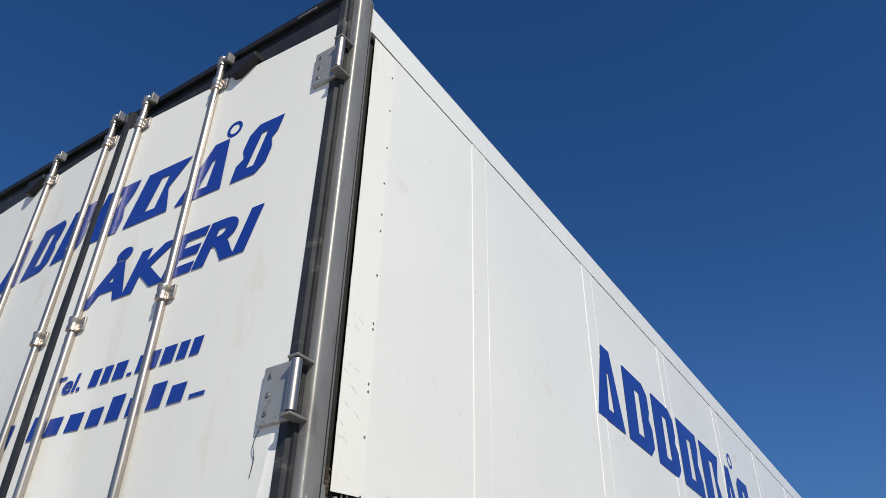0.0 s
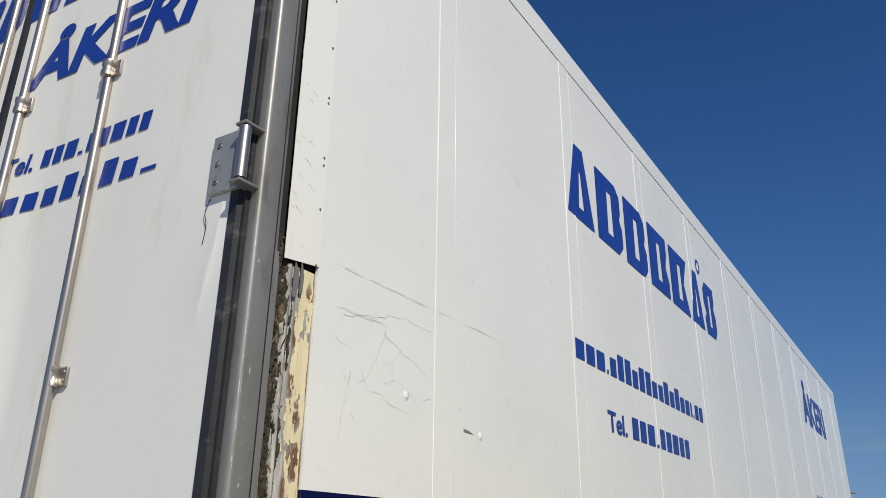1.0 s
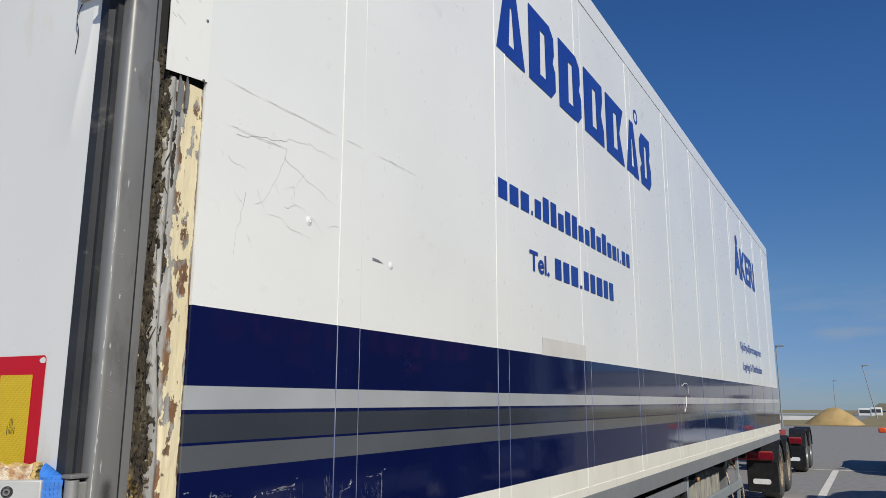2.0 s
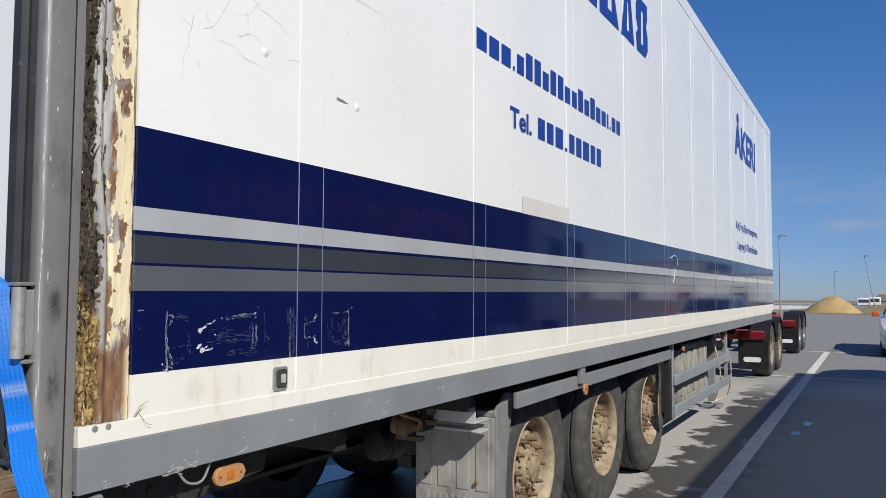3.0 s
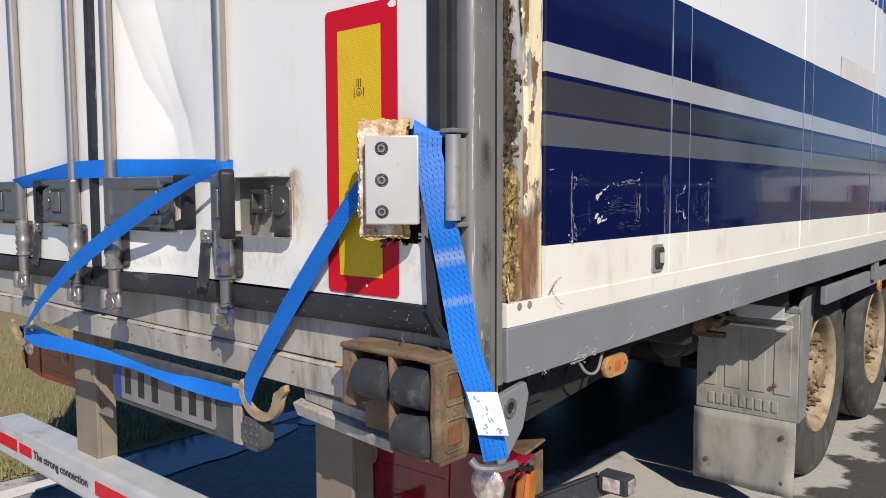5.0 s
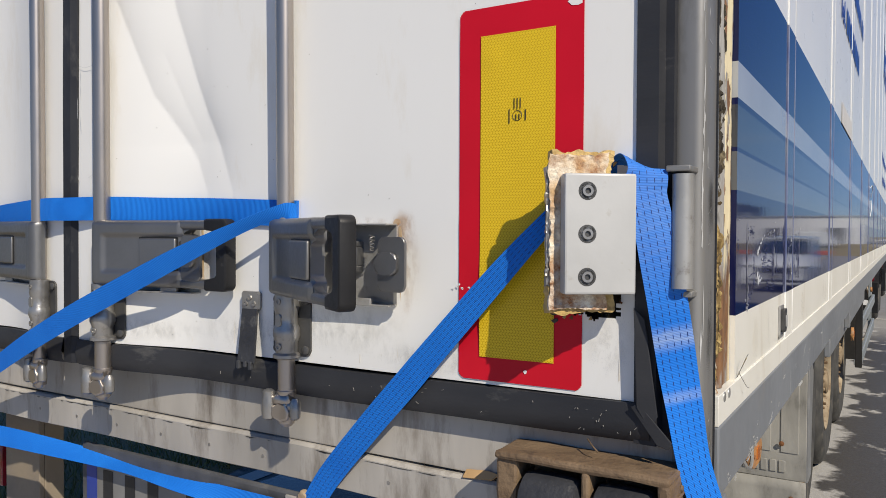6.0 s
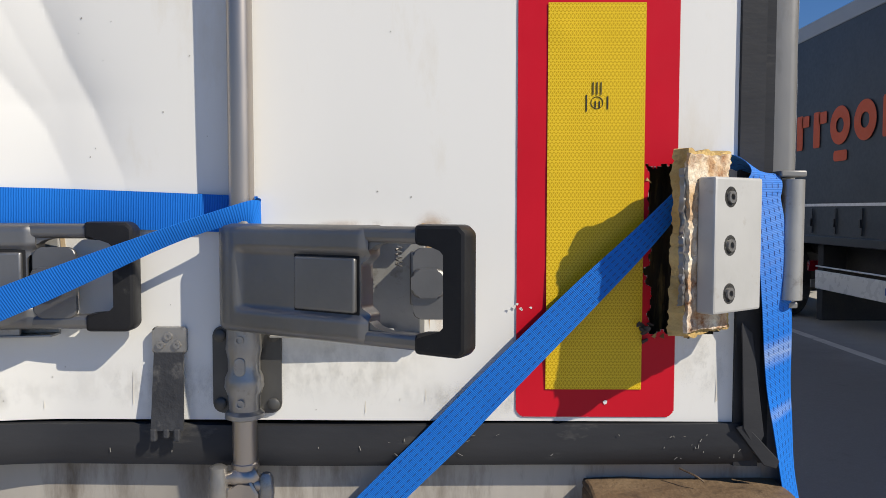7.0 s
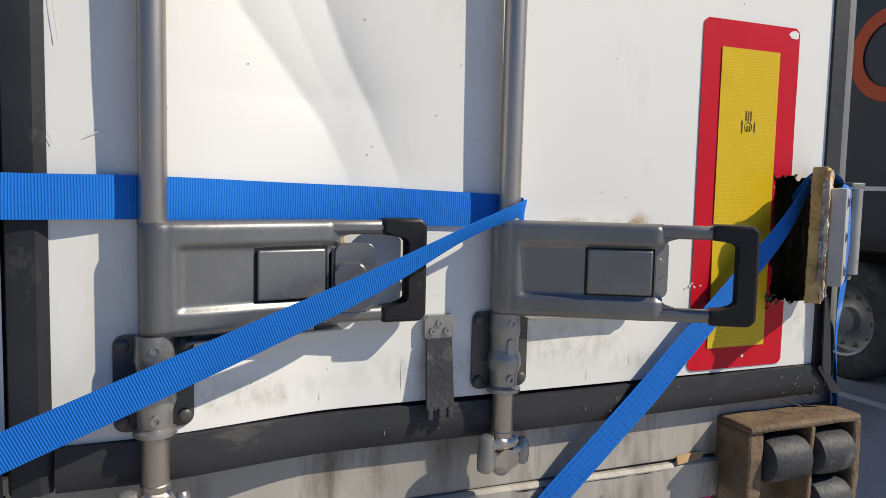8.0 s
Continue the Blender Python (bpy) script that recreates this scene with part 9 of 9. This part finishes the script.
body = part("body", b, car_white, car, "white painted body", smooth=35)
b = bmesh.new()
car_section(b, (
    (1.12, ((0.0, 0.98), (0.72, 0.96), (0.70, 0.99), (0.5, 1.0), (0.3, 1.0), (0.0, 1.005))),
    (1.95, ((0.0, 0.98), (0.80, 0.96), (0.66, 1.36), (0.58, 1.40), (0.3, 1.415), (0.0, 1.42))),
    (3.9, ((0.0, 0.98), (0.80, 0.98), (0.64, 1.40), (0.56, 1.44), (0.3, 1.455), (0.0, 1.46))),
    (4.65, ((0.0, 0.98), (0.74, 0.98), (0.60, 1.22), (0.54, 1.26), (0.3, 1.28), (0.0, 1.28)))))
part("glasshouse", b, dark_glass, car, smooth=30)
b = bmesh.new()
car_section(b, (
    (1.93, ((0.0, 1.405), (0.60, 1.385), (0.60, 1.40), (0.55, 1.415), (0.3, 1.43), (0.0, 1.435))),
    (3.9, ((0.0, 1.44), (0.60, 1.42), (0.60, 1.44), (0.54, 1.46), (0.3, 1.47), (0.0, 1.475))),
    (4.68, ((0.0, 1.27), (0.60, 1.25), (0.60, 1.27), (0.54, 1.29), (0.3, 1.295), (0.0, 1.30)))))
for s in (-1, 1):
    tube(b, [(CX + s * 0.71, CY + 1.12, 0.985), (CX + s * 0.655, CY + 1.95, 1.385)], 0.03, 6)
    tube(b, [(CX + s * 0.82, CY + 2.8, 0.98), (CX + s * 0.65, CY + 2.8, 1.41)], 0.025, 6)
part("roof", b, car_white, car, smooth=30)
b = bmesh.new()
box(b, CX - 0.42, CX + 0.42, CY - 0.012, CY + 0.05, 0.50, 0.66, 0.03)
box(b, CX - 0.66, CX + 0.66, CY - 0.004, CY + 0.05, 0.27, 0.36, 0.02)
grille = part("grille", b, black_trim, car)
b = bmesh.new()
for i in range(17):
    box(b, CX - 0.38 + 0.0475 * i - 0.006, CX - 0.38 + 0.0475 * i + 0.006, CY - 0.02, CY - 0.008, 0.52, 0.645)
part("grille_slat", b, black_trim, grille)
b = bmesh.new()
tube(b, [(CX + 0.42 * px, CY - 0.022, 0.58 + 0.085 * pz) for px, pz in ((-0.95, -1), (0.95, -1), (1.05, 0.6), (0.9, 1), (-0.9, 1), (-1.05, 0.6), (-0.95, -1))], 0.010, 6)
part("grille_frame", b, alloy, grille)
b = bmesh.new()
box(b, CX - 0.26, CX + 0.26, CY - 0.022, CY - 0.012, 0.38, 0.48)
part("number_plate", b, plate_white, car)
for s in (-1, 1):
    b = bmesh.new()
    prism(b, [(0.42, 0.60), (0.76, 0.66), (0.78, 0.72), (0.44, 0.68)], basis((CX, CY + 0.10, 0), (s, 0, 0), (0, 0, 1)) if s > 0 else basis((CX, CY + 0.10, 0), (1, 0, 0), (0, 0, 1)) @ Matrix.Diagonal((-1, 1, 1, 1)), 0.08)
    part("headlight", b, black_trim, car)
    b = bmesh.new()
    box(b, CX + s * 1.0 - 0.09, CX + s * 1.0 + 0.09, CY + 1.35, CY + 1.47, 0.96, 1.09, 0.03)
    part("mirror", b, orange_cap, car, "orange mirror cap")
    for y in (0.85, 3.75):
        simple_wheel("wheel", CX + s * 0.80, CY + y, 0.32, 0.32, 0.22, s, car, alloy, 5)

# ---- distance ----
b = bmesh.new()
nr, na = 12, 44
rings = []
for i in range(nr + 1):
    t = i / nr
    row = []
    for k in range(na):
        a = 2 * math.pi * k / na
        rr = (1 - t) * (1 + 0.12 * noise.noise(Vector((math.cos(a) * 1.5, math.sin(a) * 1.5, 1))))
        z = 1.27 * (1 - (1 - t) ** 1.5) * (1 + 0.10 * noise.noise(Vector((rr * 3 * math.cos(a), rr * 3 * math.sin(a), 5))))
        row.append(b.verts.new((-1.2 + 2.05 * rr * math.cos(a), 64 + 1.9 * rr * math.sin(a), z + 0.04)))
    rings.append(row)
for q, w in zip(rings, rings[1:]):
    for k in range(na):
        b.faces.new((q[k], q[(k + 1) % na], w[(k + 1) % na], w[k]))
tagged(part("sand_mound", b, sand, smooth=80), "heap of yellow-brown sand on the grass edge", "sand heap")


def lamp_post(x, y, hgt, lean=0.0):
    """A tapered steel post with a flat lamp head."""
    p = thing("street_lamp", (x, y, 0), "grey steel lamp post with a flat head", "street lamp", "lamp posts")
    b = bmesh.new()
    top = (x + lean, y, hgt)
    cyl(b, (x, y, -0.6), top, 0.065, 0.04, 10)
    part("post", b, lamp_steel, p)
    b = bmesh.new()
    box(b, top[0] - 0.05, top[0] + 0.55, y - 0.12, y + 0.12, hgt - 0.02, hgt + 0.10, 0.03)
    part("lamp_head", b, lamp_steel, p)


lamp_post(-4.2, 57.3, 5.55)
lamp_post(-3.25, 120, 4.6)
lamp_post(1.75, 85, 5.2, -0.95)
lamp_post(30, 100, 7.2)


def hall(name, x0, x1, y0, y1, hgt, mat, label, doors=(), base=0.0):
    h_ = thing(name, ((x0 + x1) / 2, (y0 + y1) / 2, 0), label, "building")
    b = bmesh.new()
    box(b, x0, x1, y0, y1, base, hgt, 0.05)
    part("wall", b, mat, h_)
    b = bmesh.new()
    box(b, x0 - 0.15, x1 + 0.15, y0 - 0.15, y1 + 0.15, hgt, hgt + 0.25, 0.05)
    part("roof_edge", b, building_grey, h_)
    for dx, w, dh, dm in doors:
        b = bmesh.new()
        box(b, dx, dx + w, y0 - 0.08, y0 + 0.05, 0.0, dh, 0.03)
        part("dock_door", b, dm, h_)
    return h_


hall("warehouse", 5, 75, 140, 170, 4.6, building_white, "long low white warehouse with loading doors",
     [(8 + 9.5 * i, 2.6, 2.8, dark_opening if i % 3 != 2 else red_door_paint) for i in range(7)])
hall("warehouse", 34, 110, 190, 230, 9.0, building_grey, "large grey hall behind the warehouse")
hall("warehouse", -70, -9, 226, 240, -1.75, building_white, "long low white building beyond the sloping field", base=-5.0)


def far_van(x, y, z, wid):
    """A white van seen from behind, with a dark rear window and two wheels."""
    v = thing("van", (x, y, z), "small white van parked beyond the sand heap", "van", "far vans")
    b = bmesh.new()
    box(b, x - wid / 2, x + wid / 2, y, y + 4.2, z + 0.22, z + 1.35, 0.12)
    part("body", b, building_white, v)
    b = bmesh.new()
    box(b, x - wid * 0.38, x + wid * 0.38, y - 0.02, y + 0.1, z + 0.75, z + 1.15, 0.02)
    part("rear_window", b, dark_opening, v)
    for s in (-1, 1):
        simple_wheel("wheel", x + s * wid * 0.42, y + 0.7, z + 0.3, 0.3, 0.2, s, v, alloy, 5)


far_van(0.35, 112, -0.46, 1.6)
far_van(1.62, 106, -0.30, 1.3)
for x in (24, 44, 52):
    b = bmesh.new()
    box(b, x, x + 1.2, 150, 151.2, 4.85, 5.8, 0.1)
    tagged(part("roof_vent", b, building_grey), "grey ventilation box on a flat roof", "roof vent", "roof vents")


def side_van(x, y, hgt, ln, label):
    """A parked van far off: body, dark windows and wheels."""
    v = thing("delivery_van", (x, y, 0), label, "van")
    b = bmesh.new()
    prism(b, [(-ln / 2, 0.35), (ln / 2, 0.35), (ln / 2, hgt), (-ln / 2 + 0.9, hgt), (-ln / 2 + 0.3, hgt * 0.6), (-ln / 2, hgt * 0.5)], basis((x, y, 0), (1, 0, 0), (0, 0, 1)), 1.9, bevel=0.06)
    part("body", b, car_white, v)
    b = bmesh.new()
    prism(b, [(-ln / 2 + 0.4, hgt * 0.6), (-ln / 2 + 1.3, hgt * 0.6), (-ln / 2 + 1.3, hgt * 0.9), (-ln / 2 + 0.9, hgt * 0.9)], basis((x, y - 0.006, 0), (1, 0, 0), (0, 0, 1)), 0.01)
    part("window", b, dark_glass, v)
    for dx in (-ln / 2 + 0.8, ln / 2 - 0.8):
        b = bmesh.new()
        cyl(b, (x + dx, y - 1.92, 0.33), (x + dx, y + 0.02, 0.33), 0.33)
        part("wheel", b, tyre_rubber, v)


side_van(8.3, 95, 1.9, 4.6, "white van parked far off")

# what is too small to pick apart
for ob in bpy.data.objects:
    if ob.name.split(".")[0] in ("rivet", "service_words", "paint_chip", "gasket_scuff", "scratch", "tape_residue", "beam_screw", "crack", "torn_edge", "torn_shred", "pen_mark", "woven_dash", "worn_spot", "scuff", "loose_fibre", "hinge_screw", "flap_bolt", "approval_mark", "grille_slat", "cast_mark"):
        tagged(ob, kind="stuff")
